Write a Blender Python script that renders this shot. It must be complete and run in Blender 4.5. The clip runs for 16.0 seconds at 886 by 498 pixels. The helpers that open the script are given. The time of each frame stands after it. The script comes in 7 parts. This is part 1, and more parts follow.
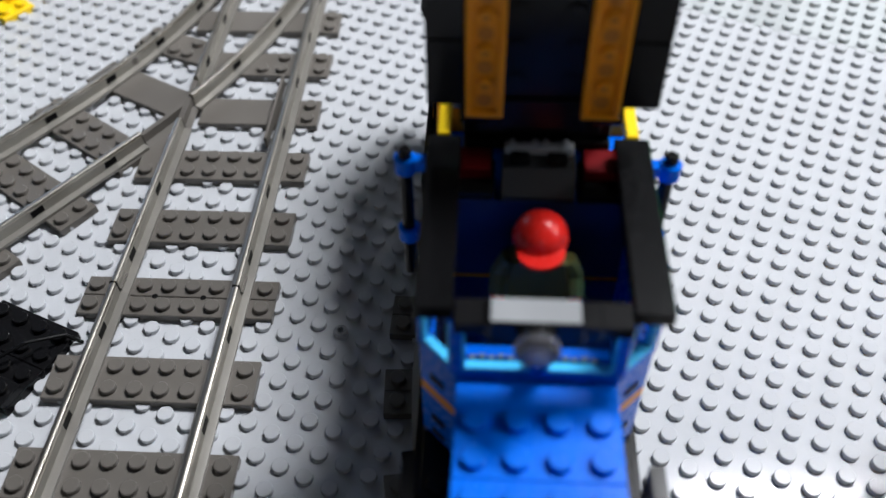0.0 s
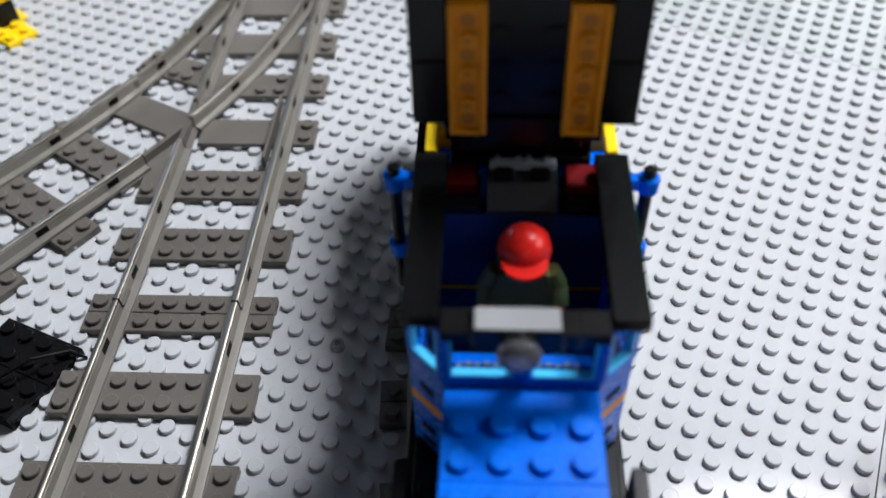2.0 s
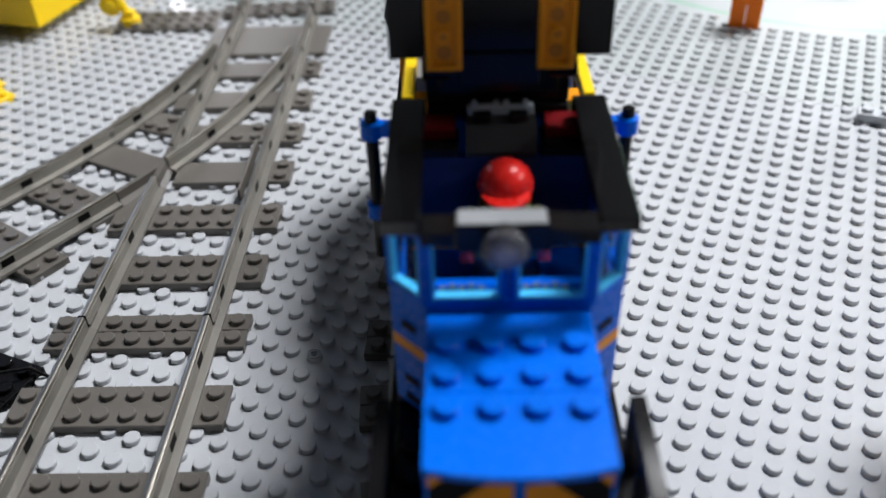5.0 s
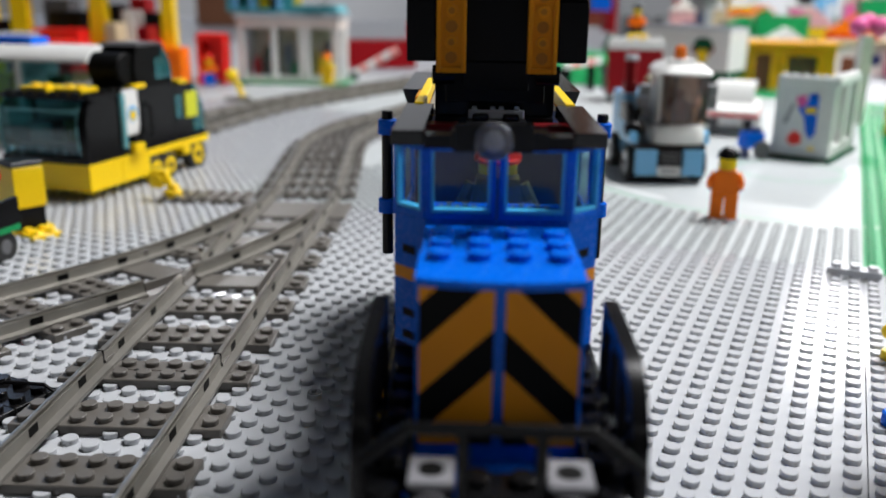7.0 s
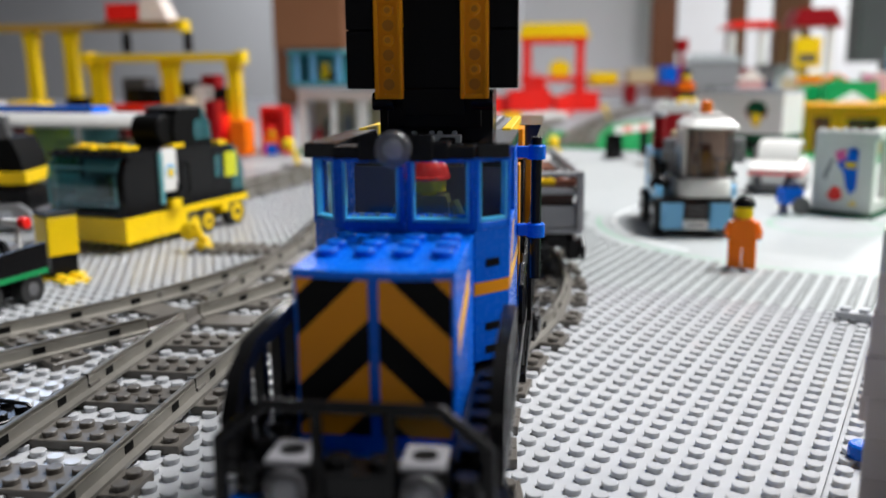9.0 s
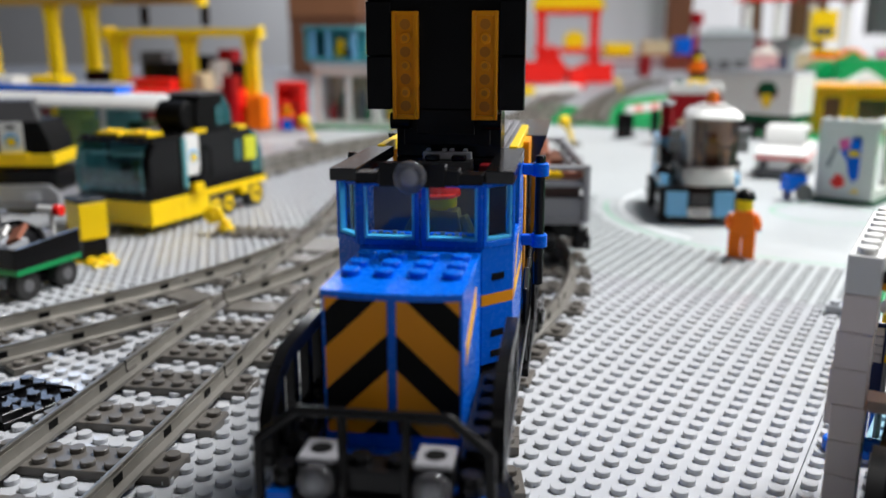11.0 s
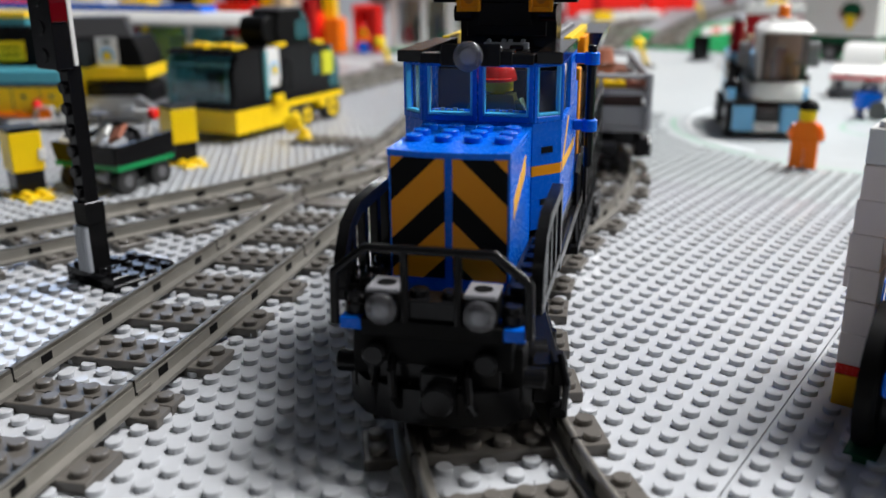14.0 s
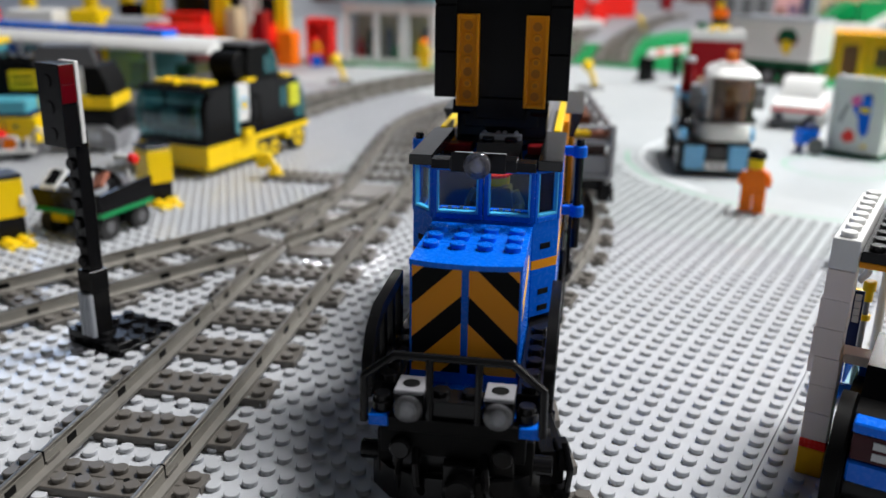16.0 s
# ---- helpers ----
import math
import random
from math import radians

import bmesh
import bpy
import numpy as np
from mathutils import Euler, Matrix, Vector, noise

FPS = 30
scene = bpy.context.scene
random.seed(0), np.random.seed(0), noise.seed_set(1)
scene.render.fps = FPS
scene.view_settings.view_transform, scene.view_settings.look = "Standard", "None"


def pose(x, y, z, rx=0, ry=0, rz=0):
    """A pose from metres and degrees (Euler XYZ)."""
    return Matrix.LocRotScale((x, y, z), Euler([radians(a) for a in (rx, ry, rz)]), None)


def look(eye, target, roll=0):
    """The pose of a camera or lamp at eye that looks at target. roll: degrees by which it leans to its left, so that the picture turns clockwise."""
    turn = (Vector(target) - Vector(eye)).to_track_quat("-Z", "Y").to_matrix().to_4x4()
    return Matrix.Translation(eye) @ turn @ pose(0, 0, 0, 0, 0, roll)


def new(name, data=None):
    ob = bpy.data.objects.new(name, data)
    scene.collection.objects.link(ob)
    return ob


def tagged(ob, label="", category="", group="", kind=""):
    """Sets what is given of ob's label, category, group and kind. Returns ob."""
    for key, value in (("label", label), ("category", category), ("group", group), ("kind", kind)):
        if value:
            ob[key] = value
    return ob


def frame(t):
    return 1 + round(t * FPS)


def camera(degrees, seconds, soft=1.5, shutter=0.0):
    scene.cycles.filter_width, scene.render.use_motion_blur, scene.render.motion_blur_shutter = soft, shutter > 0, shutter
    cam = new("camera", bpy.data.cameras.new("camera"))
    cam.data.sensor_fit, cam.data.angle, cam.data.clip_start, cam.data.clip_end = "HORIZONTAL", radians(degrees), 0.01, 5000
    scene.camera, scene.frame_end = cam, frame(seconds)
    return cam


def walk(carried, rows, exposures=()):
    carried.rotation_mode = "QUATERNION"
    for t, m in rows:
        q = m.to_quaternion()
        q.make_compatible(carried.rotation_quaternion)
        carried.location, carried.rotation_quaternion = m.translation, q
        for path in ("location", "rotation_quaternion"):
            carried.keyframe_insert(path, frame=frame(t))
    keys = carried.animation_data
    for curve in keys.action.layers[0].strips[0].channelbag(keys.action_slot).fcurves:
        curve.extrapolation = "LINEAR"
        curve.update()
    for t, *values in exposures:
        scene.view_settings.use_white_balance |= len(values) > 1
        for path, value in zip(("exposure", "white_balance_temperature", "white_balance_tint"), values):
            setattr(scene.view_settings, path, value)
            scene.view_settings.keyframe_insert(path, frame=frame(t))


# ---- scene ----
# The toy layout is built in centimetres; CM turns them into metres. One stud is 0.8 cm, one plate 0.32 cm, one brick 0.96 cm.
CM, S, P, B = 0.01, 0.8, 0.32, 0.96

cam = camera(54.03, 16.0, soft=1.5)
cam.data.dof.use_dof = True
cam.data.dof.focus_distance = 0.27
cam.data.dof.aperture_fstop = 9.6


def eye(x, y, z, yaw, pitch, roll):
    return pose(x * CM, y * CM, z * CM, 90 + pitch, 0, yaw) @ pose(0, 0, 0, 0, 0, roll)


ROWS = [
    (0.0, 9.813, -17.472, 22.232, 3.75, -47.65, -1.09),
    (0.5, 10.001, -17.368, 22.367, 4.15, -47.89, -1.61),
    (1.0, 10.019, -17.572, 22.671, 4.26, -47.61, -1.74),
    (1.5, 10.260, -17.814, 22.952, 4.26, -47.22, -1.92),
    (2.0, 10.213, -18.021, 22.724, 4.12, -46.57, -2.11),
    (2.5, 10.218, -18.034, 22.659, 4.06, -46.05, -2.30),
    (3.0, 10.101, -18.185, 22.856, 3.70, -45.85, -2.00),
    (3.5, 10.077, -18.225, 22.591, 3.63, -45.82, -1.99),
    (3.7, 10.058, -18.058, 22.446, 3.52, -45.93, -1.86),
    (5.8, 10.285, -23.118, 15.686, 0.07, -26.88, -1.52),
    (6.0, 10.573, -23.701, 14.922, -0.35, -24.38, 0.16),
    (6.5, 10.785, -25.504, 13.727, -0.09, -19.79, 1.06),
    (7.0, 10.387, -26.689, 12.742, 1.84, -16.50, 0.74),
    (7.5, 11.314, -26.563, 12.039, 4.21, -14.20, -0.59),
    (8.0, 13.815, -26.746, 11.574, 5.88, -12.48, -1.50),
    (8.5, 13.978, -27.068, 11.508, 6.88, -11.36, -1.19),
    (9.0, 14.418, -27.437, 11.386, 7.41, -11.48, -0.51),
    (11.3, 14.846, -29.490, 13.173, 8.61, -14.82, 0.11),
    (11.5, 15.312, -29.515, 12.860, 9.57, -15.86, -0.00),
    (12.0, 16.460, -30.112, 14.022, 12.22, -17.62, -0.23),
    (12.5, 17.171, -30.649, 14.196, 13.57, -17.82, -0.21),
    (13.0, 17.048, -31.487, 12.986, 13.94, -17.94, -0.55),
    (13.5, 16.046, -31.998, 12.549, 13.57, -18.00, -0.58),
    (14.0, 15.788, -32.430, 12.086, 13.35, -17.99, -0.48),
    (14.5, 15.765, -32.520, 12.080, 12.98, -18.11, -0.49),
    (15.0, 14.918, -33.060, 13.074, 12.36, -18.08, -0.31),
    (15.5, 14.777, -33.664, 13.563, 11.05, -18.15, 0.45),
    (16.0, 13.910, -34.025, 15.687, 9.03, -18.54, 0.90),
]
EXPOSURES = [(0.0, 0.11, 6150, 10), (3.7, 0.13, 6200, 10), (6.0, 0.06, 6250, 10), (9.0, 0.2, 6430, 10), (12.0, 0.22, 6340, 10), (16.0, 0.19, 6380, 10)]
walk(cam, [(t, eye(*row)) for t, *row in ROWS], EXPOSURES)

# ---- light: two ceiling panels, a bluish window stand-in and added fill lamps ----
world = bpy.data.worlds.new("room_air")
scene.world = world
world.use_nodes = True
world.node_tree.nodes["Background"].inputs["Color"].default_value = (0.75, 0.85, 1.0, 1)
world.node_tree.nodes["Background"].inputs["Strength"].default_value = 0.018


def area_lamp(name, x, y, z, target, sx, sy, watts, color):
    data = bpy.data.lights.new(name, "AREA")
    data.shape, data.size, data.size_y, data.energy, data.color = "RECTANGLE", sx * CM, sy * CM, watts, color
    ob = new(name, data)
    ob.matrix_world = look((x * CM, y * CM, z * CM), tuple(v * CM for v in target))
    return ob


# Two ceiling panels, placed by their sheen on the plates.
area_lamp("panel_and_fill_light", 93, 67, 185, (93, 67, 0), 66, 50, 69.0, (1.0, 0.98, 0.97))
area_lamp("panel_and_fill_light", 192, 388, 152, (192, 388, 0), 26, 40, 74.0, (1.0, 0.98, 0.97))
# Added fill that lifts the far left wall; no known lamp.
area_lamp("panel_and_fill_light", -125, 430, 152, (-125, 440, 0), 60, 26, 21.0, (0.97, 0.98, 1.0))
# Stand-in for a bluish window, hung inside the room.
area_lamp("panel_and_fill_light", -250, 305, 150, (-5, -2, 0), 100, 70, 9.0, (0.55, 0.70, 1.0))
# Added fills: one for front faces, one for right-hand faces.
area_lamp("panel_and_fill_light", 30, -310, 150, (30, -200, 0), 120, 34, 2.2, (1.0, 0.97, 0.94))
area_lamp("panel_and_fill_light", 235, 0, 150, (130, 10, 0), 120, 34, 25.0, (1.0, 0.97, 0.94))

# ---- materials ----


def principled(name):
    mat = bpy.data.materials.new(name)
    mat.use_nodes = True
    return mat, mat.node_tree, mat.node_tree.nodes["Principled BSDF"]


def plastic(name, rgb, rough=0.28, vary=0.06, bump=0.012, scale=220.0, metal=0.0, shine=0.35):
    """Moulded plastic: faint mottling, handling dust in the gloss, fine relief, a little difference from piece to piece."""
    mat, tree, bsdf = principled(name)
    n, l = tree.nodes, tree.links
    coord = n.new("ShaderNodeTexCoord")
    fine, broad = n.new("ShaderNodeTexNoise"), n.new("ShaderNodeTexNoise")
    fine.inputs["Scale"].default_value, fine.inputs["Detail"].default_value = scale * 4, 4
    broad.inputs["Scale"].default_value, broad.inputs["Detail"].default_value = scale * 0.25, 3
    for node in (fine, broad):
        l.new(coord.outputs["Object"], node.inputs["Vector"])
    info = n.new("ShaderNodeObjectInfo")
    add = n.new("ShaderNodeMath")
    add.operation = "ADD"
    l.new(broad.outputs["Fac"], add.inputs[0])
    half = n.new("ShaderNodeMath")
    half.operation, half.inputs[1].default_value = "MULTIPLY", 0.5
    l.new(info.outputs["Random"], half.inputs[0])
    l.new(half.outputs[0], add.inputs[1])
    ramp = n.new("ShaderNodeMapRange")
    ramp.inputs["From Min"].default_value, ramp.inputs["From Max"].default_value = 0.3, 1.2
    ramp.inputs["To Min"].default_value, ramp.inputs["To Max"].default_value = 1 - vary, 1 + vary
    l.new(add.outputs[0], ramp.inputs["Value"])
    tint = n.new("ShaderNodeMix")
    tint.data_type, tint.blend_type = "RGBA", "MULTIPLY"
    tint.inputs["Factor"].default_value = 1
    tint.inputs["A"].default_value = (*rgb, 1)
    l.new(ramp.outputs["Result"], tint.inputs["B"])
    l.new(tint.outputs["Result"], bsdf.inputs["Base Color"])
    gloss = n.new("ShaderNodeMapRange")
    gloss.inputs["To Min"].default_value, gloss.inputs["To Max"].default_value = rough - 0.07, rough + 0.12
    l.new(fine.outputs["Fac"], gloss.inputs["Value"])
    l.new(gloss.outputs["Result"], bsdf.inputs["Roughness"])
    relief = n.new("ShaderNodeBump")
    relief.inputs["Strength"].default_value, relief.inputs["Distance"].default_value = bump, 0.0006
    l.new(fine.outputs["Fac"], relief.inputs["Height"])
    l.new(relief.outputs["Normal"], bsdf.inputs["Normal"])
    bsdf.inputs["Metallic"].default_value = metal
    bsdf.inputs["IOR"].default_value = 1.5
    bsdf.inputs["Specular IOR Level"].default_value = shine
    return mat


def clear(name, rgb, rough=0.06, weight=0.9, ior=1.3):
    mat, tree, bsdf = principled(name)
    bsdf.inputs["Base Color"].default_value = (*rgb, 1)
    bsdf.inputs["Roughness"].default_value = rough
    bsdf.inputs["Transmission Weight"].default_value = weight
    bsdf.inputs["IOR"].default_value = ior
    return mat


def pane_mat(name, rgb, gloss=0.05):
    """Thin clear sheet: mostly tinted see-through, with a mirror gloss."""
    mat, tree, bsdf = principled(name)
    n, l = tree.nodes, tree.links
    n.remove(bsdf)
    see, shine, mix = n.new("ShaderNodeBsdfTransparent"), n.new("ShaderNodeBsdfGlossy"), n.new("ShaderNodeMixShader")
    see.inputs["Color"].default_value = (*rgb, 1)
    shine.inputs["Roughness"].default_value = 0.06
    mix.inputs[0].default_value = gloss
    l.new(see.outputs[0], mix.inputs[1])
    l.new(shine.outputs[0], mix.inputs[2])
    l.new(mix.outputs[0], n["Material Output"].inputs["Surface"])
    return mat


GREY = plastic("light_grey_plastic", (0.50, 0.515, 0.535), 0.08, 0.06, 0.003, shine=0.22)
OLDGREY = plastic("aged_grey_plastic", (0.52, 0.54, 0.50), 0.34)
ROADGREY = plastic("road_plate_plastic", (0.41, 0.435, 0.44), 0.42, shine=0.2)
TRACK = plastic("dark_grey_track_plastic", (0.124, 0.114, 0.101), 0.3, 0.14, 0.03)
STEEL = plastic("rail_steel", (0.36, 0.34, 0.30), 0.34, 0.25, 0.05, 300, 1.0)
FLANGE = plastic("rail_foot_grey", (0.20, 0.19, 0.17), 0.34, 0.2, 0.04, 300, 0.3)
NICKEL = plastic("dull_nickel_sheet", (0.275, 0.262, 0.23), 0.40, 0.2, 0.04, 300, 0.55)
WAGONGREY = plastic("wagon_grey_plastic", (0.33, 0.335, 0.35), 0.33)
DARKGREY = plastic("dark_grey_plastic", (0.11, 0.11, 0.115), 0.35)
MIDGREY = plastic("mid_grey_plastic", (0.22, 0.22, 0.235), 0.33)
PALEGREY = plastic("pale_grey_plastic", (0.42, 0.44, 0.47), 0.33)
BLACK = plastic("black_plastic", (0.006, 0.006, 0.0066), 0.2, shine=0.17)
GLOSSBLACK = plastic("polished_black_plastic", (0.0035, 0.0035, 0.004), 0.14, 0.06, 0.006, shine=0.5)
# Dull black for matte parts, and for shade inside slots and holes.
DEEPBLACK = plastic("matte_black_and_hollow_shade", (0.0045, 0.0045, 0.0045), 0.5, shine=0.08)
BLUE = plastic("bright_blue_plastic", (0.002, 0.125, 0.68), 0.24, shine=0.16)
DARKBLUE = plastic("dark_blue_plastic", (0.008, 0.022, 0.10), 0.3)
ORANGE = plastic("golden_orange_plastic", (0.74, 0.275, 0.003), 0.36, shine=0.2)
VIVID = plastic("vivid_orange_plastic", (0.92, 0.19, 0.004), 0.35, shine=0.2)
YELLOW = plastic("yellow_plastic", (0.88, 0.60, 0.004), 0.3, shine=0.25)
RED = plastic("red_plastic", (0.82, 0.02, 0.014), 0.24)
DARKRED = plastic("dark_red_plastic", (0.26, 0.005, 0.009), 0.36, shine=0.14)
WHITE = plastic("white_plastic", (0.72, 0.72, 0.70), 0.3)
# Aged white, raised above plain white because the pillar gets little light.
AGEDWHITE = plastic("aged_white_plastic", (0.83, 0.74, 0.69), 0.4, shine=0.25)
GOLD = plastic("gold_yellow_print", (0.76, 0.40, 0.03), 0.4, shine=0.12)
PALERED = plastic("pale_red_plastic", (0.72, 0.3, 0.27), 0.4)
# Red with the cab's inner shade put into the colour.
SHADEDRED = plastic("shaded_red_plastic", (0.12, 0.003, 0.005), 0.4, shine=0.08)
GREEN = plastic("green_plastic", (0.008, 0.26, 0.075), 0.27)
GREENPLATE = plastic("green_baseplate_plastic", (0.010, 0.30, 0.095), 0.4, shine=0.10)
DARKGREEN = plastic("dark_green_plastic", (0.012, 0.075, 0.035), 0.55, shine=0.05)
WARMYELLOW = plastic("warm_yellow_plastic", (0.82, 0.42, 0.006), 0.3, shine=0.25)
OLIVE = plastic("olive_green_plastic", (0.14, 0.14, 0.05), 0.35)
SKYBLUE = plastic("sky_blue_plastic", (0.16, 0.42, 0.68), 0.28)
BROWN = plastic("reddish_brown_plastic", (0.14, 0.045, 0.02), 0.35)
TAN = plastic("tan_plastic", (0.55, 0.45, 0.28), 0.33)
PINK = plastic("pink_plastic", (0.75, 0.12, 0.35), 0.3)
SILVER = plastic("pearl_silver_plastic", (0.42, 0.42, 0.44), 0.3, 0.08, 0.02, 220, 0.6)
CLEAR = clear("clear_plastic", (0.92, 0.94, 0.96))
CLEARBLUE = clear("pale_blue_clear_plastic", (0.50, 0.84, 0.97), 0.03, 1.0)
PANE = pane_mat("pale_blue_pane", (0.86, 0.93, 0.97), 0.03)
# Bright cyan paints in the light that clear pane edges carry.
RIM = clear("edge_glow_cyan", (0.10, 0.60, 1.0), 0.08, 0.12)
TINT = pane_mat("brown_tinted_pane", (0.78, 0.65, 0.57), 0.07)
TEALPANE = pane_mat("teal_pane", (0.50, 0.74, 0.77), 0.07)
LENS = clear("cloudy_clear_plastic", (0.46, 0.46, 0.49), 0.08, 0.88, 1.45)
TEALRIM = clear("pale_teal_clear_plastic", (0.22, 0.55, 0.60), 0.06, 0.4)
TEAL = clear("teal_clear_plastic", (0.10, 0.36, 0.39), 0.06, 0.75)
SMOKE = clear("smoky_brown_clear_plastic", (0.30, 0.18, 0.13), 0.06, 0.7)
CLEARRED = clear("red_clear_plastic", (0.15, 0.003, 0.008), 0.08, 0.4)
CLEARORANGE = clear("orange_clear_plastic", (0.95, 0.25, 0.03), 0.1, 0.4)
SLATE = plastic("slate_grey_plastic", (0.075, 0.075, 0.08), 0.4)
CHARCOAL = plastic("charcoal_plastic", (0.028, 0.028, 0.03), 0.4)
# Darker, rougher grey that keeps grazing glare off the tile.
DULLGREY = plastic("dull_grey_tile", (0.26, 0.27, 0.28), 0.55, 0.25, 0.05, 160, shine=0.2)
RUBBER = plastic("black_rubber", (0.018, 0.018, 0.018), 0.6)

# ---- building kit ----


class Shape:
    """Collects vertices and faces in centimetres; every face keeps the slot of its material."""

    def __init__(self):
        self.v, self.f, self.m, self.at, self.slot, self.flat = [], [], [], None, 0, False

    def add(self, verts, faces, slot=None):
        base = len(self.v)
        if self.at is not None:
            verts = [tuple(self.at @ Vector(p)) for p in verts]
        self.v.extend(verts)
        self.f.extend(tuple(base + i for i in face) for face in faces)
        self.m.extend([self.slot if slot is None else slot] * len(faces))
        return self

    def box(self, x0, x1, y0, y1, z0, z1, slot=None, c=0.025):
        """A block with broken edges."""
        if min(x1 - x0, y1 - y0, z1 - z0) < 2.5 * c or c == 0:
            v = [(x, y, z) for z in (z0, z1) for y in (y0, y1) for x in (x0, x1)]
            return self.add(v, [(0, 2, 3, 1), (4, 5, 7, 6), (0, 1, 5, 4), (2, 6, 7, 3), (0, 4, 6, 2), (1, 3, 7, 5)], slot)
        verts, index = [], {}
        for i, x in enumerate((x0, x1)):
            for j, y in enumerate((y0, y1)):
                for k, z in enumerate((z0, z1)):
                    dx, dy, dz = (c if i == 0 else -c), (c if j == 0 else -c), (c if k == 0 else -c)
                    for axis, p in enumerate(((x, y + dy, z + dz), (x + dx, y, z + dz), (x + dx, y + dy, z))):
                        index[i, j, k, axis] = len(verts)
                        verts.append(p)
        g = lambda i, j, k, a: index[i, j, k, a]
        faces = []
        for s in (0, 1):
            q = [(s, 0, 0), (s, 1, 0), (s, 1, 1), (s, 0, 1)]
            faces.append([g(*t, 0) for t in (q if s else q[::-1])])
            q = [(0, s, 0), (1, s, 0), (1, s, 1), (0, s, 1)]
            faces.append([g(*t, 1) for t in (q[::-1] if s else q)])
            q = [(0, 0, s), (1, 0, s), (1, 1, s), (0, 1, s)]
            faces.append([g(*t, 2) for t in (q if s else q[::-1])])
        for a in (0, 1):
            for b in (0, 1):
                up = (a == b)
                q = [g(a, b, 0, 0), g(a, b, 0, 1), g(a, b, 1, 1), g(a, b, 1, 0)]
                faces.append(q if not up else q[::-1])
                q = [g(a, 0, b, 0), g(a, 0, b, 2), g(a, 1, b, 2), g(a, 1, b, 0)]
                faces.append(q if up else q[::-1])
                q = [g(0, a, b, 1), g(0, a, b, 2), g(1, a, b, 2), g(1, a, b, 1)]
                faces.append(q[::-1] if up else q)
        for i in (0, 1):
            for j in (0, 1):
                for k in (0, 1):
                    t = [g(i, j, k, 0), g(i, j, k, 1), g(i, j, k, 2)]
                    faces.append(t if (i + j + k) % 2 else t[::-1])
        return self.add(verts, faces, slot)

    def cyl(self, a, b, r, n=14, slot=None, r2=None, ends=True, c=0.0):
        """A round bar from a to b, with an optional chamfer at its far end."""
        a, b = Vector(a), Vector(b)
        w = (b - a).normalized()
        u = w.orthogonal().normalized()
        t = w.cross(u)
        r2 = r if r2 is None else r2
        rings = [(a, r), (b, r2)] if c == 0 else [(a, r), (b - w * c, r2), (b, r2 - c)]
        verts = [tuple(p + (u * math.cos(2 * math.pi * i / n) + t * math.sin(2 * math.pi * i / n)) * q) for p, q in rings for i in range(n)]
        faces = [(k * n + i, k * n + (i + 1) % n, (k + 1) * n + (i + 1) % n, (k + 1) * n + i) for k in range(len(rings) - 1) for i in range(n)]
        if ends:
            faces += [tuple(range(n))[::-1], tuple(range((len(rings) - 1) * n, len(rings) * n))]
        return self.add(verts, faces, slot)

    def stud(self, x, y, z, n=14, slot=None):
        return self.cyl((x, y, z), (x, y, z + 0.17), 0.243, n, slot, c=0.025)

    def studs(self, x0, y0, nx, ny, z, n=14, slot=None):
        for i in range(nx):
            for j in range(ny):
                self.stud(x0 + S * (i + 0.5), y0 + S * (j + 0.5), z, n, slot)
        return self

    def tube(self, points, r, n=8, slot=None):
        for a, b in zip(points, points[1:]):
            self.cyl(a, b, r, n, slot)
        for p in points[1:-1]:
            self.ball(p, r, 8, 5, slot)
        return self

    def ball(self, p, r, n=14, rows=8, slot=None, squash=1.0, low=-90, high=90):
        verts, faces = [], []
        for k in range(rows + 1):
            a = math.radians(low + (high - low) * k / rows)
            for i in range(n):
                b = 2 * math.pi * i / n
                verts.append((p[0] + r * math.cos(a) * math.cos(b), p[1] + r * math.cos(a) * math.sin(b), p[2] + r * squash * math.sin(a)))
        for k in range(rows):
            for i in range(n):
                faces.append((k * n + i, k * n + (i + 1) % n, (k + 1) * n + (i + 1) % n, (k + 1) * n + i))
        return self.add(verts, faces, slot)

    def prism(self, outline, axis, lo, hi, slot=None):
        """A flat outline pushed out along an axis; the outline's two numbers run along the other two axes in order."""
        n = len(outline)
        place = {"x": lambda a, b, h: (h, a, b), "y": lambda a, b, h: (a, h, b), "z": lambda a, b, h: (a, b, h)}[axis]
        verts = [place(a, b, h) for h in (lo, hi) for a, b in outline]
        area = sum(outline[i][0] * outline[(i + 1) % n][1] - outline[(i + 1) % n][0] * outline[i][1] for i in range(n))
        turn = (area > 0) != (axis == "y")
        sides = [(i, (i + 1) % n, n + (i + 1) % n, n + i) for i in range(n)]
        faces = [tuple(range(n))[::-1], tuple(range(n, 2 * n)), *sides]
        return self.add(verts, faces if turn else [f[::-1] for f in faces], slot)

    def ribbon(self, points, half, axis, lo, hi, slot=None):
        """A bent band of even width, in one piece, pushed out along an axis."""
        left, right = [], []
        for i, p in enumerate(points):
            a, b = points[max(i - 1, 0)], points[min(i + 1, len(points) - 1)]
            d1 = Vector((p[0] - a[0], p[1] - a[1])) if i else Vector((b[0] - p[0], b[1] - p[1]))
            d2 = Vector((b[0] - p[0], b[1] - p[1])) if i < len(points) - 1 else d1
            n1, n2 = Vector((-d1.y, d1.x)).normalized(), Vector((-d2.y, d2.x)).normalized()
            m = (n1 + n2).normalized()
            m = m * (half / max(0.4, m.dot(n1)))
            left.append((p[0] + m.x, p[1] + m.y))
            right.append((p[0] - m.x, p[1] - m.y))
        return self.prism(left + right[::-1], axis, lo, hi, slot)

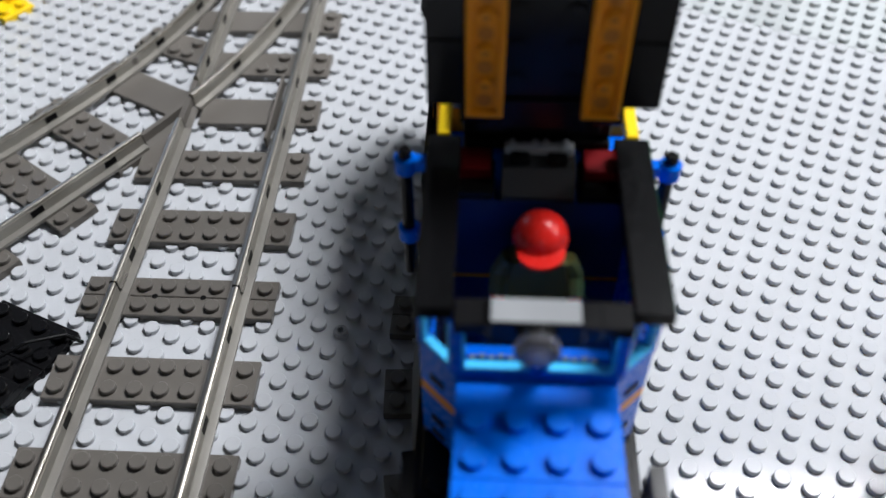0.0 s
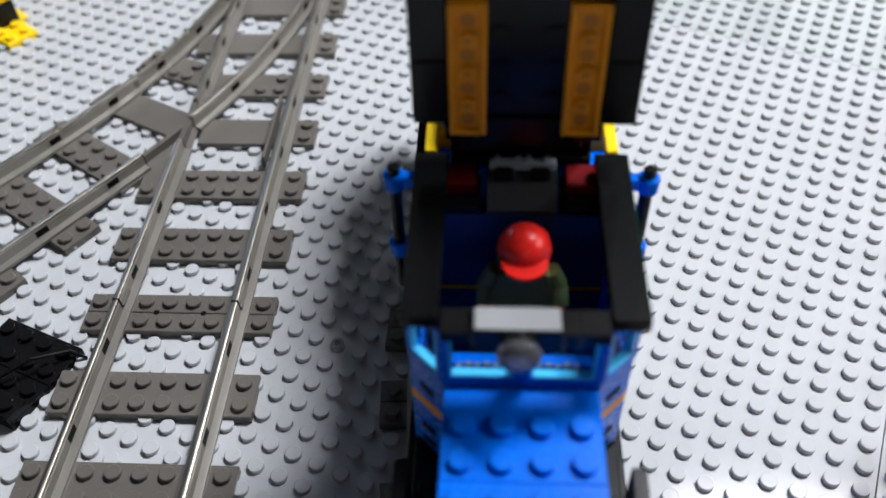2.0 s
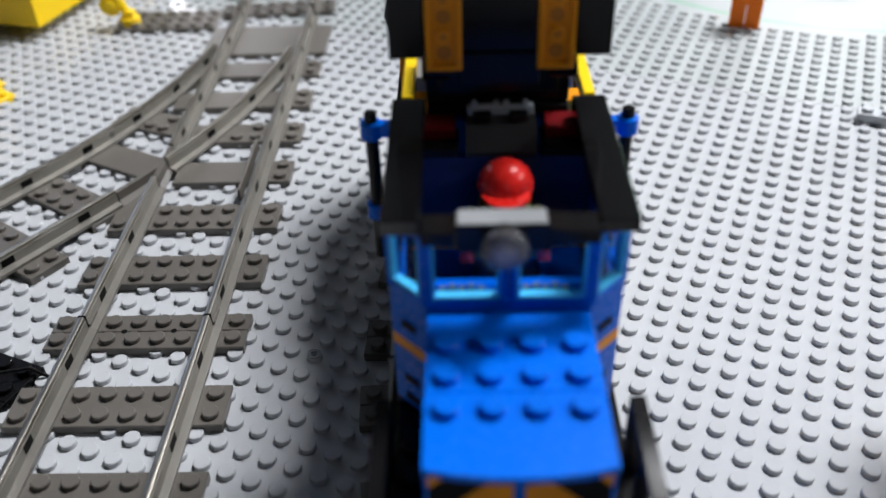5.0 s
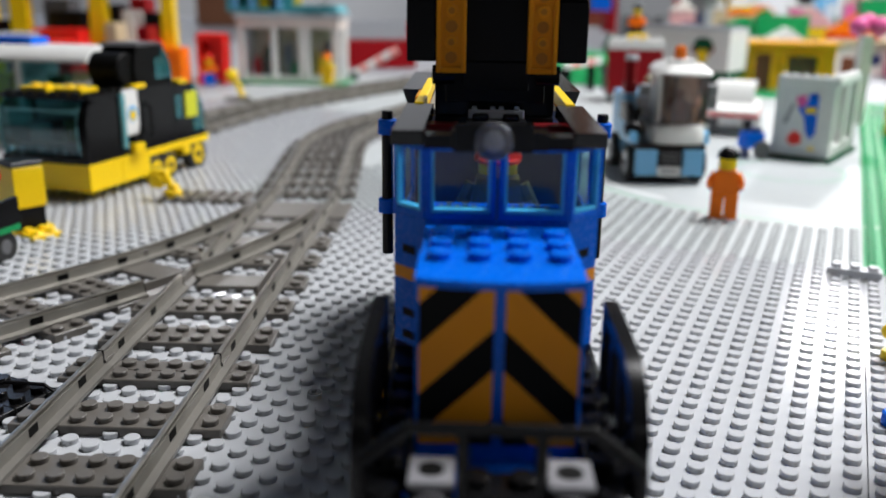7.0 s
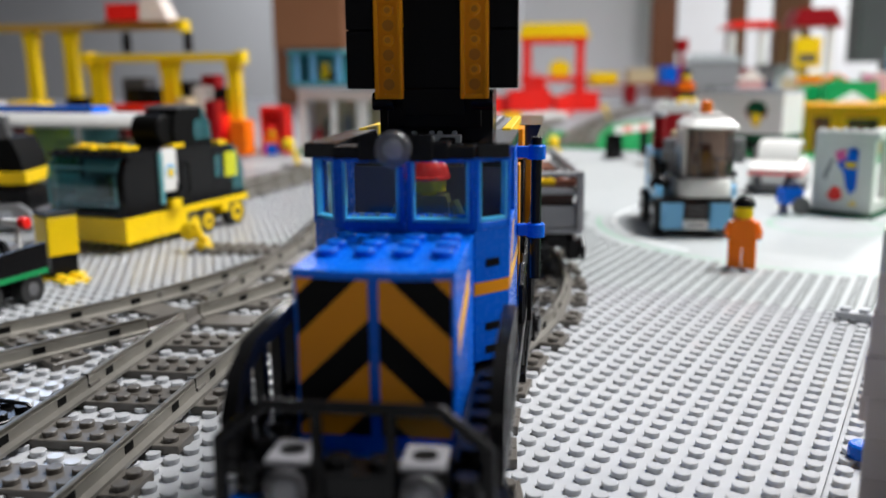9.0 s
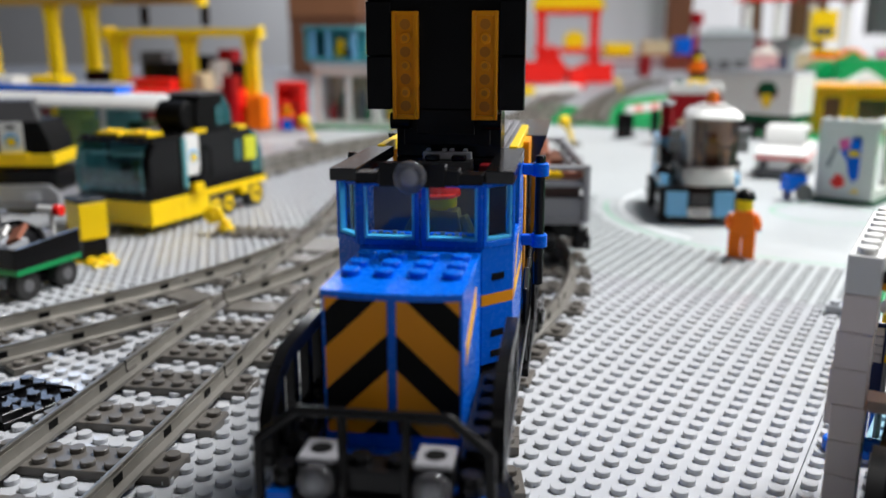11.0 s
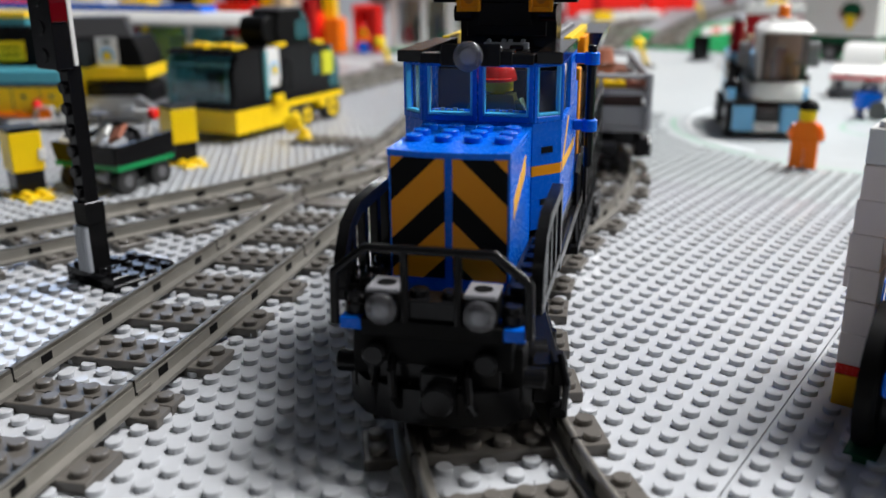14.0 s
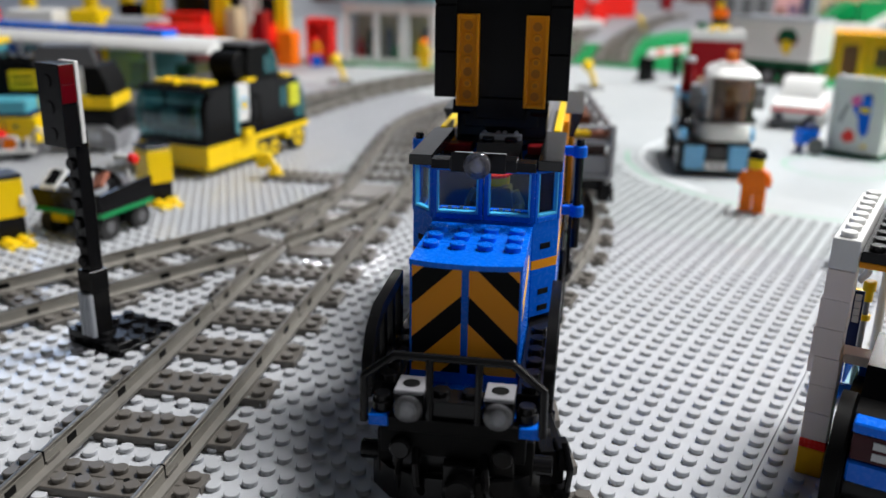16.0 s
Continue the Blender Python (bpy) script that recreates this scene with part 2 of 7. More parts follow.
    def brick(self, x, y, z, nx, ny, plates, slot=None, studs=True, gap=0.008):
        """A moulded block: corner in centimetres, size in studs and plates."""
        h = z + plates * P
        self.box(x + gap, x + nx * S - gap, y + gap, y + ny * S - gap, z, h, slot)
        return self.studs(x, y, nx, ny, h, 14, slot) if studs else self

    def mesh(self, name, mats):
        data = bpy.data.meshes.new(name)
        data.from_pydata([(x * CM, y * CM, z * CM) for x, y, z in self.v], [], self.f)
        for mat in mats if isinstance(mats, (list, tuple)) else [mats]:
            data.materials.append(mat)
        data.polygons.foreach_set("material_index", self.m)
        data.polygons.foreach_set("use_smooth", [not self.flat] * len(self.f))
        data.set_sharp_from_angle(angle=radians(38))
        data.update()
        return data


def thing(name, label, category, x=0, y=0, z=0, rz=0, group="", kind=""):
    ob = new(name)
    ob.empty_display_size = 0.01
    ob.matrix_basis = pose(x * CM, y * CM, z * CM, 0, 0, rz)
    return tagged(ob, label, category, group, kind)


def part(name, shape, mats, parent, label=""):
    ob = new(name, shape.mesh(name, mats))
    ob.parent = parent
    return tagged(ob, label)


def single(name, shape, mats, label, category, x=0, y=0, z=0, rz=0, group="", kind=""):
    """A thing that is one plain mesh."""
    ob = new(name, shape.mesh(name, mats))
    ob.matrix_basis = pose(x * CM, y * CM, z * CM, 0, 0, rz)
    return tagged(ob, label, category, group, kind)


# The plates lie turned to the main track: U runs along their rows, V across.
GRID = -22.5
CU, SU = math.cos(radians(GRID)), math.sin(radians(GRID))


def uv(u, v):
    return u * CU - v * SU, u * SU + v * CU


PU, PV = 0.62, 0.32  # where a stud row crosses

# ---- setting: table, baseplates, room ----
table = Shape().box(-260, 330, -170, 380, -4, -0.2, c=0.3)
single("ground", table, plastic("table_board", (0.30, 0.31, 0.33), 0.5, 0.1, 0.05, 30), "grey painted board under the toy layout", "table top", kind="structure")


def stud_field(shape, u0, u1, v0, v1, keep, n, slot=None):
    """Rows of studs on the plates' own grid, in one go."""
    iu = range(math.ceil((u0 - PU) / S), math.floor((u1 - PU) / S) + 1)
    iv = range(math.ceil((v0 - PV) / S), math.floor((v1 - PV) / S) + 1)
    ring = [(math.cos(2 * math.pi * k / n), math.sin(2 * math.pi * k / n)) for k in range(n)]
    for i in iu:
        for j in iv:
            u, v = PU + S * i, PV + S * j
            if u < u0 + 0.3 or u > u1 - 0.3 or v < v0 + 0.3 or v > v1 - 0.3:
                continue
            x, y = uv(u, v)
            if not keep(x, y):
                continue
            verts = [(x + a * 0.243, y + b * 0.243, 0.0) for a, b in ring]
            verts += [(x + a * 0.243, y + b * 0.243, 0.15) for a, b in ring]
            verts += [(x + a * 0.222, y + b * 0.222, 0.172) for a, b in ring]
            faces = [(k, (k + 1) % n, n + (k + 1) % n, n + k) for k in range(n)]
            faces += [(n + k, n + (k + 1) % n, 2 * n + (k + 1) % n, 2 * n + k) for k in range(n)]
            faces.append(tuple(range(2 * n, 3 * n)))
            shape.add(verts, faces, slot)


def corner(u, v):
    return uv(u, v)


def sheet(u0, u1, v0, v1, z0=-0.16, z1=0.0, slot=None, shape=None):
    shape = shape or Shape()
    g = 0.02
    return shape.prism([uv(u0 + g, v0 + g), uv(u1 - g, v0 + g), uv(u1 - g, v1 - g), uv(u0 + g, v1 - g)], "z", z0, z1, slot)


always = lambda x, y: True
EU, EV = 21.82, 23.92  # seams of the near plates


def baseplate(label, u0, u1, v0, v1, mats, keep=always, n=12, slot=0, extra=None):
    shape, field = sheet(u0, u1, v0, v1), Shape()
    stud_field(field, u0, u1, v0, v1, keep, n, slot)
    if extra:
        extra(shape)
    ob = single("baseplate", shape, mats, label, "baseplate", group="baseplates of the layout", kind="structure")
    if field.f:
        tagged(part("studs", field, mats, ob, "moulded round studs in rows"), kind="stuff")
    return ob


W = 38.4
LG = "light grey studded plastic baseplate"
baseplate(LG + " under the tracks", EU - W, EU, EV - W, EV, GREY, n=16)
baseplate(LG + " beside the branch track", EU - 2 * W, EU - W, EV - W, EV, GREY, n=10)
baseplate(LG + " in front of the locomotive", EU - W, EU, EV - 2 * W, EV - W, GREY, n=14)
baseplate(LG + " near the white building", EU, EU + W, EV - 2 * W, EV - W, GREY, n=10)
baseplate(LG + " behind the yellow vehicles", EU - 2 * W, EU - W, EV, EV + W, GREY, n=8)
baseplate(LG + " at the layout's edge", EU - 2 * W, EU - W, EV - 2 * W, EV - W, GREY, n=8)
baseplate(LG + ", grey and green", EU, EU + W, EV - W, EV, GREY, n=12)

# Road plate with a round crossing: printed lines lie on the smooth face, studs only outside the road.
RX, RY = 34.5, 39.3


def ring(shape, r0, r1, a0, a1, z, slot, steps=64):
    for k in range(steps):
        a, b = radians(a0 + (a1 - a0) * k / steps), radians(a0 + (a1 - a0) * (k + 1) / steps)
        pts = [(RX + r * math.cos(t), RY + r * math.sin(t), z) for r, t in ((r0, a), (r1, a), (r1, b), (r0, b))]
        shape.add(pts, [(0, 1, 2, 3)], slot)


def road_lines(shape):
    ring(shape, 15.3, 15.65, 140, 222, 0.004, 1)
    ring(shape, 16.55, 16.85, 170, 300, 0.004, 2)
    ring(shape, 3.9, 4.2, 0, 360, 0.004, 2)


off_road = lambda x, y: math.hypot(x - RX, y - RY) > 17.6 and x * SU * -1 + y * CU < 47 and not (x < 13 and y > 38)
LINEWHITE = plastic("road_line_white", (0.74, 0.76, 0.76), 0.35)
LINEGREEN = plastic("road_line_green", (0.22, 0.42, 0.30), 0.35)
baseplate("pale grey road plate with thin green and white curves", EU - W, EU, EV, EV + W, [ROADGREY, LINEWHITE, LINEGREEN], off_road, 12, 0, road_lines)


baseplate("green studded baseplate beside the printed shelter", EU, EU + W, EV, EV + W, [GREENPLATE], n=8)
baseplate("green studded baseplate beside the grey crossing", EU, EU + W, EV + W, EV + 2 * W, [GREENPLATE], n=6)
baseplate("smooth pale grey road plate at the far crossing", EU - W, EU, EV + W, EV + 2 * W, ROADGREY, lambda x, y: False, 6)
baseplate("light grey baseplate under the far tracks", EU - 2 * W, EU - W, EV + W, EV + 2 * W, ROADGREY, lambda x, y: False, 6)
baseplate("green baseplate at the far side of the layout", EU - W + 12, EU, EV + 2 * W, EV + 3 * W, GREENPLATE, n=6, keep=lambda x, y: y < 120)

baseplate("green baseplate behind the striped barrier", -39.0, EU - W + 11.9, EV + 2 * W + 4.5, EV + 4 * W + 4.5, GREENPLATE, n=6, keep=lambda x, y: y < 160)

# Room shell round the table; sides and ceiling are darkened to cut bounced light.
# Grey is raised to make up for missing light on the far wall.
WALL = plastic("lifted_grey_plaster", (0.60, 0.61, 0.63), 0.8, 0.05, 0.1, 8)
PALE = plastic("white_plaster", (0.72, 0.73, 0.75), 0.7, 0.05, 0.1, 8)
DARKSHELL = plastic("dark_shell_board", (0.16, 0.16, 0.165), 0.8, 0.05, 0.1, 8)
WOOD = plastic("brown_wood", (0.16, 0.055, 0.022), 0.5, 0.25, 0.1, 12)
CARPET = plastic("dark_floor_covering", (0.10, 0.10, 0.11), 0.8, 0.15, 0.2, 20)
single("floor", Shape().box(-420, 520, -400, 560, -86, -80, c=0), CARPET, "dark grey floor of the room", "floor", kind="structure")
single("ceiling", Shape().box(-420, 520, -400, 560, 190, 196, c=0), DARKSHELL, "plain ceiling painted dark to cut bounced light", "ceiling", kind="structure")
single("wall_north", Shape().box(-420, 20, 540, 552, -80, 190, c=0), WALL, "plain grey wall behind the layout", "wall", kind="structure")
single("wall_north_2", Shape().box(20, 520, 540, 552, -80, 190, c=0), PALE, "plain white wall behind the layout", "wall", kind="structure")
single("wall_south", Shape().box(-420, 520, -402, -390, -80, 190, c=0), DARKSHELL, "plain rear wall painted dark to cut bounced light", "wall", kind="structure")
single("wall_east", Shape().box(508, 520, -390, 540, -80, 190, c=0), DARKSHELL, "plain side wall painted dark to cut bounced light", "wall", kind="structure")
single("wall_west", Shape().box(-420, -408, -390, 540, -80, 190, c=0), DARKSHELL, "plain side wall painted dark to cut bounced light", "wall", kind="structure")

# ---- tracks ----


def arc_path(x, y, heading, pieces, step=0.8):
    """Points and headings along straight and curved lengths; heading in degrees to the right of straight ahead; a turn to the right is plus."""
    out = [(x, y, heading)]
    for length, turn in pieces:
        n = max(2, round(length / step))
        for k in range(n):
            a = math.radians(heading + turn * (k + 0.5) / n)
            x, y = x + math.sin(a) * length / n, y + math.cos(a) * length / n
            out.append((x, y, heading + turn * (k + 1) / n))
        heading += turn
    return out


def along(path, d):
    """The place d centimetres down a path."""
    for (x0, y0, h0), (x1, y1, h1) in zip(path, path[1:]):
        step = math.hypot(x1 - x0, y1 - y0)
        if d <= step:
            k = d / step
            return x0 + (x1 - x0) * k, y0 + (y1 - y0) * k, h0 + (h1 - h0) * k
        d -= step
    return None


def sleeper_mesh(joint=False):
    s = Shape()
    if joint:
        s.box(-3.19, 3.19, -0.79, -0.012, 0.0, P)
        s.box(-3.19, 3.19, 0.012, 0.79, 0.0, P)
    else:
        s.box(-3.19, 3.19, -0.79, 0.79, 0.0, P)
    for i in (-3.5, -1.5, -0.5, 0.5, 1.5, 3.5):
        for j in (-0.5, 0.5):
            s.stud(i * S, j * S, P, 14)
    if joint:
        # Flat black discs paint the shade of small holes.
        for i in (-0.8, 0.8):
            s.cyl((i, 0.0, P), (i, 0.0, P + 0.006), 0.1, 12, 1)
    return s.mesh("sleeper", [TRACK, DEEPBLACK])


def plain_sleeper_mesh(w0, w1):
    s = Shape().box(w0, w1, -0.79, 0.79, 0.0, P)
    return s.mesh("sleeper", TRACK)


SLEEPER, JOINT = sleeper_mesh(), sleeper_mesh(True)
RAIL = [(-0.36, P), (-0.36, 0.44), (-0.14, 0.49), (0.14, 0.49), (0.36, 0.44), (0.36, P)]
WEB = [(-0.13, 0.494), (-0.105, 0.56), (-0.105, 0.838), (0.105, 0.838), (0.105, 0.56), (0.13, 0.494)]
CAP = [(-0.09, 0.84), (-0.10, 0.90), (-0.085, 0.975), (-0.04, 0.995), (0.04, 0.995), (0.085, 0.975), (0.10, 0.90), (0.09, 0.84)]


def sweep(shape, path, side, profile, slot=None):
    """Push a cross-section along a path, off to one side of it."""
    n, base, verts, faces = len(profile), 0, [], []
    for x, y, h in path:
        c, s = math.cos(radians(h)), math.sin(radians(h))
        verts += [(x + (side + a) * c, y - (side + a) * s, z) for a, z in profile]
    for k in range(len(path) - 1):
        for i in range(n):
            j = (i + 1) % n
            faces.append((k * n + i, k * n + j, (k + 1) * n + j, (k + 1) * n + i))
    faces += [tuple(range(n))[::-1], tuple(range((len(path) - 1) * n, len(path) * n))]
    return shape.add(verts, faces, slot)


def lay_sleeper(parent, x, y, h, mesh):
    ob = new("sleeper", mesh)
    ob.parent = parent
    ob.matrix_basis = pose(x * CM, y * CM, 0, 0, 0, -h)
    return ob


def rails(parent, path, sides=(-2.0, 2.0), slots=True, joints=True):
    """Grey rail bodies with slots painted black, and the steel strip that caps each."""
    total = sum(math.hypot(b[0] - a[0], b[1] - a[1]) for a, b in zip(path, path[1:]))
    for side in sides:
        rail = part("rail", sweep(Shape(), path, side, RAIL), FLANGE, parent)
        body = sweep(Shape(), path, side, WEB, 0)
        if slots:
            d = 1.5
            while d < total - 0.5:
                x, y, h = along(path, d)
                body.at = Matrix.Translation((x, y, 0)) @ Matrix.Rotation(radians(-h), 4, "Z") @ Matrix.Translation((side, 0, 0))
                # Raised black block paints the shade inside a slot.
                body.box(-0.125, 0.125, -0.25, 0.25, 0.53, 0.79, 1, c=0)
                body.at = None
                d += 3.2
            for k in range(int(total // 12.8) + 1 if joints else 0):
                place = along(path, 12.8 * k)
                if place:
                    x, y, h = place
                    body.at = Matrix.Translation((x, y, 0)) @ Matrix.Rotation(radians(-h), 4, "Z") @ Matrix.Translation((side, 0, 0))
                    body.box(-0.115, 0.115, -0.03, 0.03, 0.5, 1.003, 1, c=0)
                    body.box(-0.15, 0.15, 0.05, 0.75, 0.495, 0.62, 2, c=0.01)
                    body.at = None
        part("rail_web", body, [NICKEL, DEEPBLACK, TRACK], rail, "dull metal rail side with slots painted black")
        part("steel_strip", sweep(Shape(), path, side, CAP), STEEL, rail, "worn steel strip on top of the rail")


def track(label, path, first=0.0, joints=()):
    ob = thing("train_track", label, "toy track", group="toy train tracks")
    total = sum(math.hypot(b[0] - a[0], b[1] - a[1]) for a, b in zip(path, path[1:]))
    d, k = first, 0
    while d <= total:
        x, y, h = along(path, min(d, total - 0.001))
        lay_sleeper(ob, x, y, h, JOINT if k % 4 == 0 else SLEEPER)
        d, k = d + 3.2, k + 1
    rails(ob, path)
    return ob


DG = "dark grey plastic toy track with studded sleepers"
track(DG + ", straight", arc_path(0, -38.4, 0, [(38.41, 0)], 3.2))
track(DG + ", beyond the switch", arc_path(0, 25.8, -5, [(17, 0), (14.8, 27.5), (5, 0), (20, -20), (60, 2)], 1.2), 1.4)
track(DG + ", under the locomotive", arc_path(10.2, -1.4, 0, [(9.54, 17.1), (9.54, -17.1), (12.57, -22.5), (7, 0)]), 0.9)
track(DG + ", curved", arc_path(10.2, -1.55, 180, [(38, -68)]), 1.6)
track(DG + ", far across the layout", arc_path(-17.8, 42, 9, [(16, 3), (22, 14), (14, 3), (30, -25), (60, 4)], 1.6), 1.4)
track(DG + ", far away", arc_path(17.6, 108, 2, [(30, 4), (110, 10)], 1.6), 1.4)

# The switch: a straight way and a way that bends off, with its flat plates and guard rails.
switch = thing("track_switch", "dark grey plastic toy track switch with two ways and smooth plates", "toy track", group="toy train tracks")


def part_sleeper_mesh(w0, w1, spots):
    """A sleeper between two widths, with studs only at the given spots."""
    s = Shape().box(w0, w1, -0.79, 0.79, 0.0, P)
    for i, j in spots:
        s.stud(i * S, j * S, P, 14)
    return s.mesh("sleeper", TRACK)


RIGHT = [(3.5, -0.5), (3.5, 0.5)]
INNER = [(i, j) for i in (-1.5, -0.5, 0.5, 1.5) for j in (-0.5, 0.5)]
lay_sleeper(switch, 0, 3.2, 0, SLEEPER)
lay_sleeper(switch, 0, 6.4, 0, part_sleeper_mesh(-3.19, 3.19, INNER + RIGHT + [(-3.5, -0.5)]))
lay_sleeper(switch, 0, 12.8, 0, part_sleeper_mesh(-1.9, 3.19, [(0.5, -0.5), (1.5, -0.5), (1.5, 0.5)] + RIGHT))
lay_sleeper(switch, 0, 9.6, 0, plain_sleeper_mesh(-1.55, 1.55))
s = Shape().box(1.6, 3.19, 8.81, 10.39, 0, P)
s.studs(2.4, 8.8, 1, 2, P)
part("end_plate", s, TRACK, switch)
lay_sleeper(switch, 0, 16.0, 0, part_sleeper_mesh(-3.19, 3.19, RIGHT))
branch = arc_path(0, 25.6, 180, [(18.99, 34), (26, 0)])
for d in (12.4, 15.6, 18.8, 22.0, 25.2, 28.4, 31.6, 34.8, 38, 41.2, 44.4):
    x, y, h = along(branch, d)
    if d == 12.4:
        mesh = part_sleeper_mesh(-0.4, 3.19, [(0.75, -0.5), (0.75, 0.5), (1.6, 0.5)] + RIGHT)
    elif d == 15.6:
        mesh = plain_sleeper_mesh(-1.5, 3.19)
    elif d == 18.8:
        mesh = part_sleeper_mesh(-2.4, 3.19, INNER + RIGHT)
    else:
        mesh = SLEEPER
    lay_sleeper(switch, x, y, h, mesh)
part("web_plate", Shape().prism([(-2.3, 7.0), (-2.3, 9.4), (-3.9, 7.0)], "z", 0.02, P - 0.004), TRACK, switch, "smooth web between the two ways")


def cut(path, d0, d1, step=0.8):
    """The stretch of a path between two distances."""
    n = max(1, round((d1 - d0) / step))
    return [along(path, d0 + (d1 - d0) * k / n) for k in range(n + 1)]


main_way = arc_path(0, 0, 0, [(25.7, 0)], 3.2)
rails(switch, cut(main_way, 0, 25.6, 3.2), (2.0,), joints=False)
rails(switch, cut(main_way, 0, 8.3, 3.2), (-2.0,), joints=False)
rails(switch, cut(main_way, 10.9, 25.6, 3.2), (-2.0,), joints=False)
rails(switch, cut(branch, 5.0, 44.9), (2.0,), joints=False)
rails(switch, cut(branch, 5.0, 15.5), (-2.0,), joints=False)
rails(switch, cut(branch, 18.1, 44.9), (-2.0,), joints=False)
LOW = [(-0.30, P), (-0.12, 0.50), (-0.10, 0.86), (0.10, 0.86), (0.12, 0.50), (0.30, P)]
part("frog", sweep(Shape(), cut(main_way, 8.35, 10.85), -2.0, LOW), TRACK, switch)
part("frog", sweep(Shape(), cut(branch, 15.55, 18.05), -2.0, [(a * 0.97, z * 0.98) for a, z in LOW]), TRACK, switch)
part("guard_rail", Shape().box(1.45, 1.55, 7.4, 11.4, P, 0.85, c=0.02), TRACK, switch)
s = Shape()
s.at = Matrix.Translation((-5.75, 10.6, 0)) @ Matrix.Rotation(radians(-32), 4, "Z")
s.box(-0.35, -0.25, -2.0, 2.0, P, 0.85, c=0.02)
s.at = None
part("guard_rail", s, TRACK, switch)
lay_sleeper(switch, 0, 19.2, 0, part_sleeper_mesh(-3.19, 3.19, RIGHT))
part("point_bed", Shape().box(-3.19, 3.19, 21.0, 24.6, 0.0, P), TRACK, switch)
# Throw lever on its stand.
s = Shape().brick(-8.9, 24.6, 0, 7, 3, 1)
part("lever_stand", s, TRACK, switch)
s = Shape().cyl((-8.1, 25.4, P), (-8.1, 25.4, 0.75), 0.55, 14, c=0.04).tube([(-8.1, 25.4, 0.6), (-8.25, 25.4, 1.1), (-8.5, 25.4, 1.7), (-8.8, 25.4, 1.9)], 0.25, 10)
s.cyl((-8.95, 25.7, 1.45), (-8.95, 25.1, 1.45), 0.58, 20, c=0.06).cyl((-8.95, 25.1, 1.45), (-8.95, 24.95, 1.45), 0.34, 16, c=0.05).box(-8.9, -8.4, 25.1, 25.7, 1.7, 2.0)
s.box(-8.4, -7.8, 25.1, 25.7, 0.7, 1.1)
part("lever", s, YELLOW, switch, "yellow throw lever with a round knob")

# ---- the locomotive ----
LX = 10.98
loco = thing("locomotive", "blue toy diesel locomotive with striped nose and opened cab roof", "toy train", LX, 0, 0, 0)


def lpart(name, shape, mats, label="", under=None):
    return part(name, shape, mats, under or loco, label)


# Frame and bogies.
s = Shape().box(-2.3, 2.34, -13.3, 9.4, 3.58, 3.9).box(-2.3, -1.75, -13.66, -13.3, 3.58, 3.9).box(1.8, 2.34, -13.66, -13.3, 3.58, 3.9)
lpart("frame_plate", s, BLUE, "bright blue frame plate")
# Black strip added where the blue frame edge lies in shade.
lpart("front_sill", Shape().box(-1.74, 1.79, -13.7, -13.31, 3.5, 3.92), DEEPBLACK, "black strip for the shaded frame edge")
for side in (-1, 1):
    s = Shape().box(*sorted((side * 1.62, side * 2.39)), -12.7, 9.2, 3.904, 4.42, 0)
    for k in range(6):
        s.stud(side * 2.0, -12.4 + S * k, 4.42)
    lpart("walkway", s, BLACK, "black studded walkway plate")
s = Shape()
s.box(-1.58, 1.58, -13.2, 8.5, 2.3, 3.575)
s.box(-2.3, 2.3, -1.2, 4.6, 1.75, 3.6)
lpart("underframe", s, BLACK)


def bogie(y0, turn):
    s = Shape()
    s.at = Matrix.Translation((0, y0, 0)) @ Matrix.Rotation(radians(turn), 4, "Z")
    s.box(-1.55, 1.55, -3.2, 3.2, 1.5, 2.6)
    for side in (-1, 1):
        s.box(side * 2.0 - 0.36, side * 2.0 + 0.36, -3.4, 3.4, 1.25, 2.35)
        for y in (-2.1, 0.0, 2.1):
            s.box(side * 2.1 - 0.4, side * 2.1 + 0.4, y - 0.45, y + 0.45, 0.95, 2.1)
            s.cyl((side * 2.3, y, 1.55), (side * 2.62, y, 1.55), 0.32, 12)
        for y in (-1.05, 1.05):
            s.cyl((side * 2.3, y, 1.3), (side * 2.3, y, 2.3), 0.22, 10)
        s.box(*sorted((side * 2.0, side * 2.5)), -3.8, -3.2, 1.0, 1.3, c=0.05)
        s.box(*sorted((side * 2.1, side * 2.5)), -3.6, -2.8, 1.8, 2.5, c=0.05)
        s.tube([(side * 2.3, -3.5, 2.7), (side * 2.45, -3.8, 2.0), (side * 2.4, -3.7, 1.2)], 0.1, 8)
    frame = lpart("bogie", s, BLACK, "black bogie frame with axle boxes")
    for y in (-2.1, 2.1):
        for side in (-1, 1):
            w = Shape()
            w.at = s.at
            w.cyl((side * 1.72, y, 1.75), (side * 2.1, y, 1.75), 0.78, 22)
            w.cyl((side * 1.6, y, 1.75), (side * 1.74, y, 1.75), 0.92, 22)
            part("wheel", w, BLACK, frame)


bogie(-9.2, 13)
bogie(4.4, -10)
# Front buffer beam, plough, coupling.
# Beam and steps take the duller black to paint in the front's shade.
beam = lpart("buffer_beam", Shape().box(-2.0, 2.0, -13.5, -12.6, 2.7, 3.575), DEEPBLACK, "black buffer beam with coupling and plough")
part("plough", Shape().ribbon([(-2.3, -12.6), (-1.7, -13.25), (-0.7, -13.55), (0.7, -13.55), (1.7, -13.25), (2.3, -12.6)], 0.14, "z", 1.15, 2.1).box(-1.7, 1.7, -13.3, -12.4, 2.1, 2.69), BLACK, beam, "bent black plough bar")
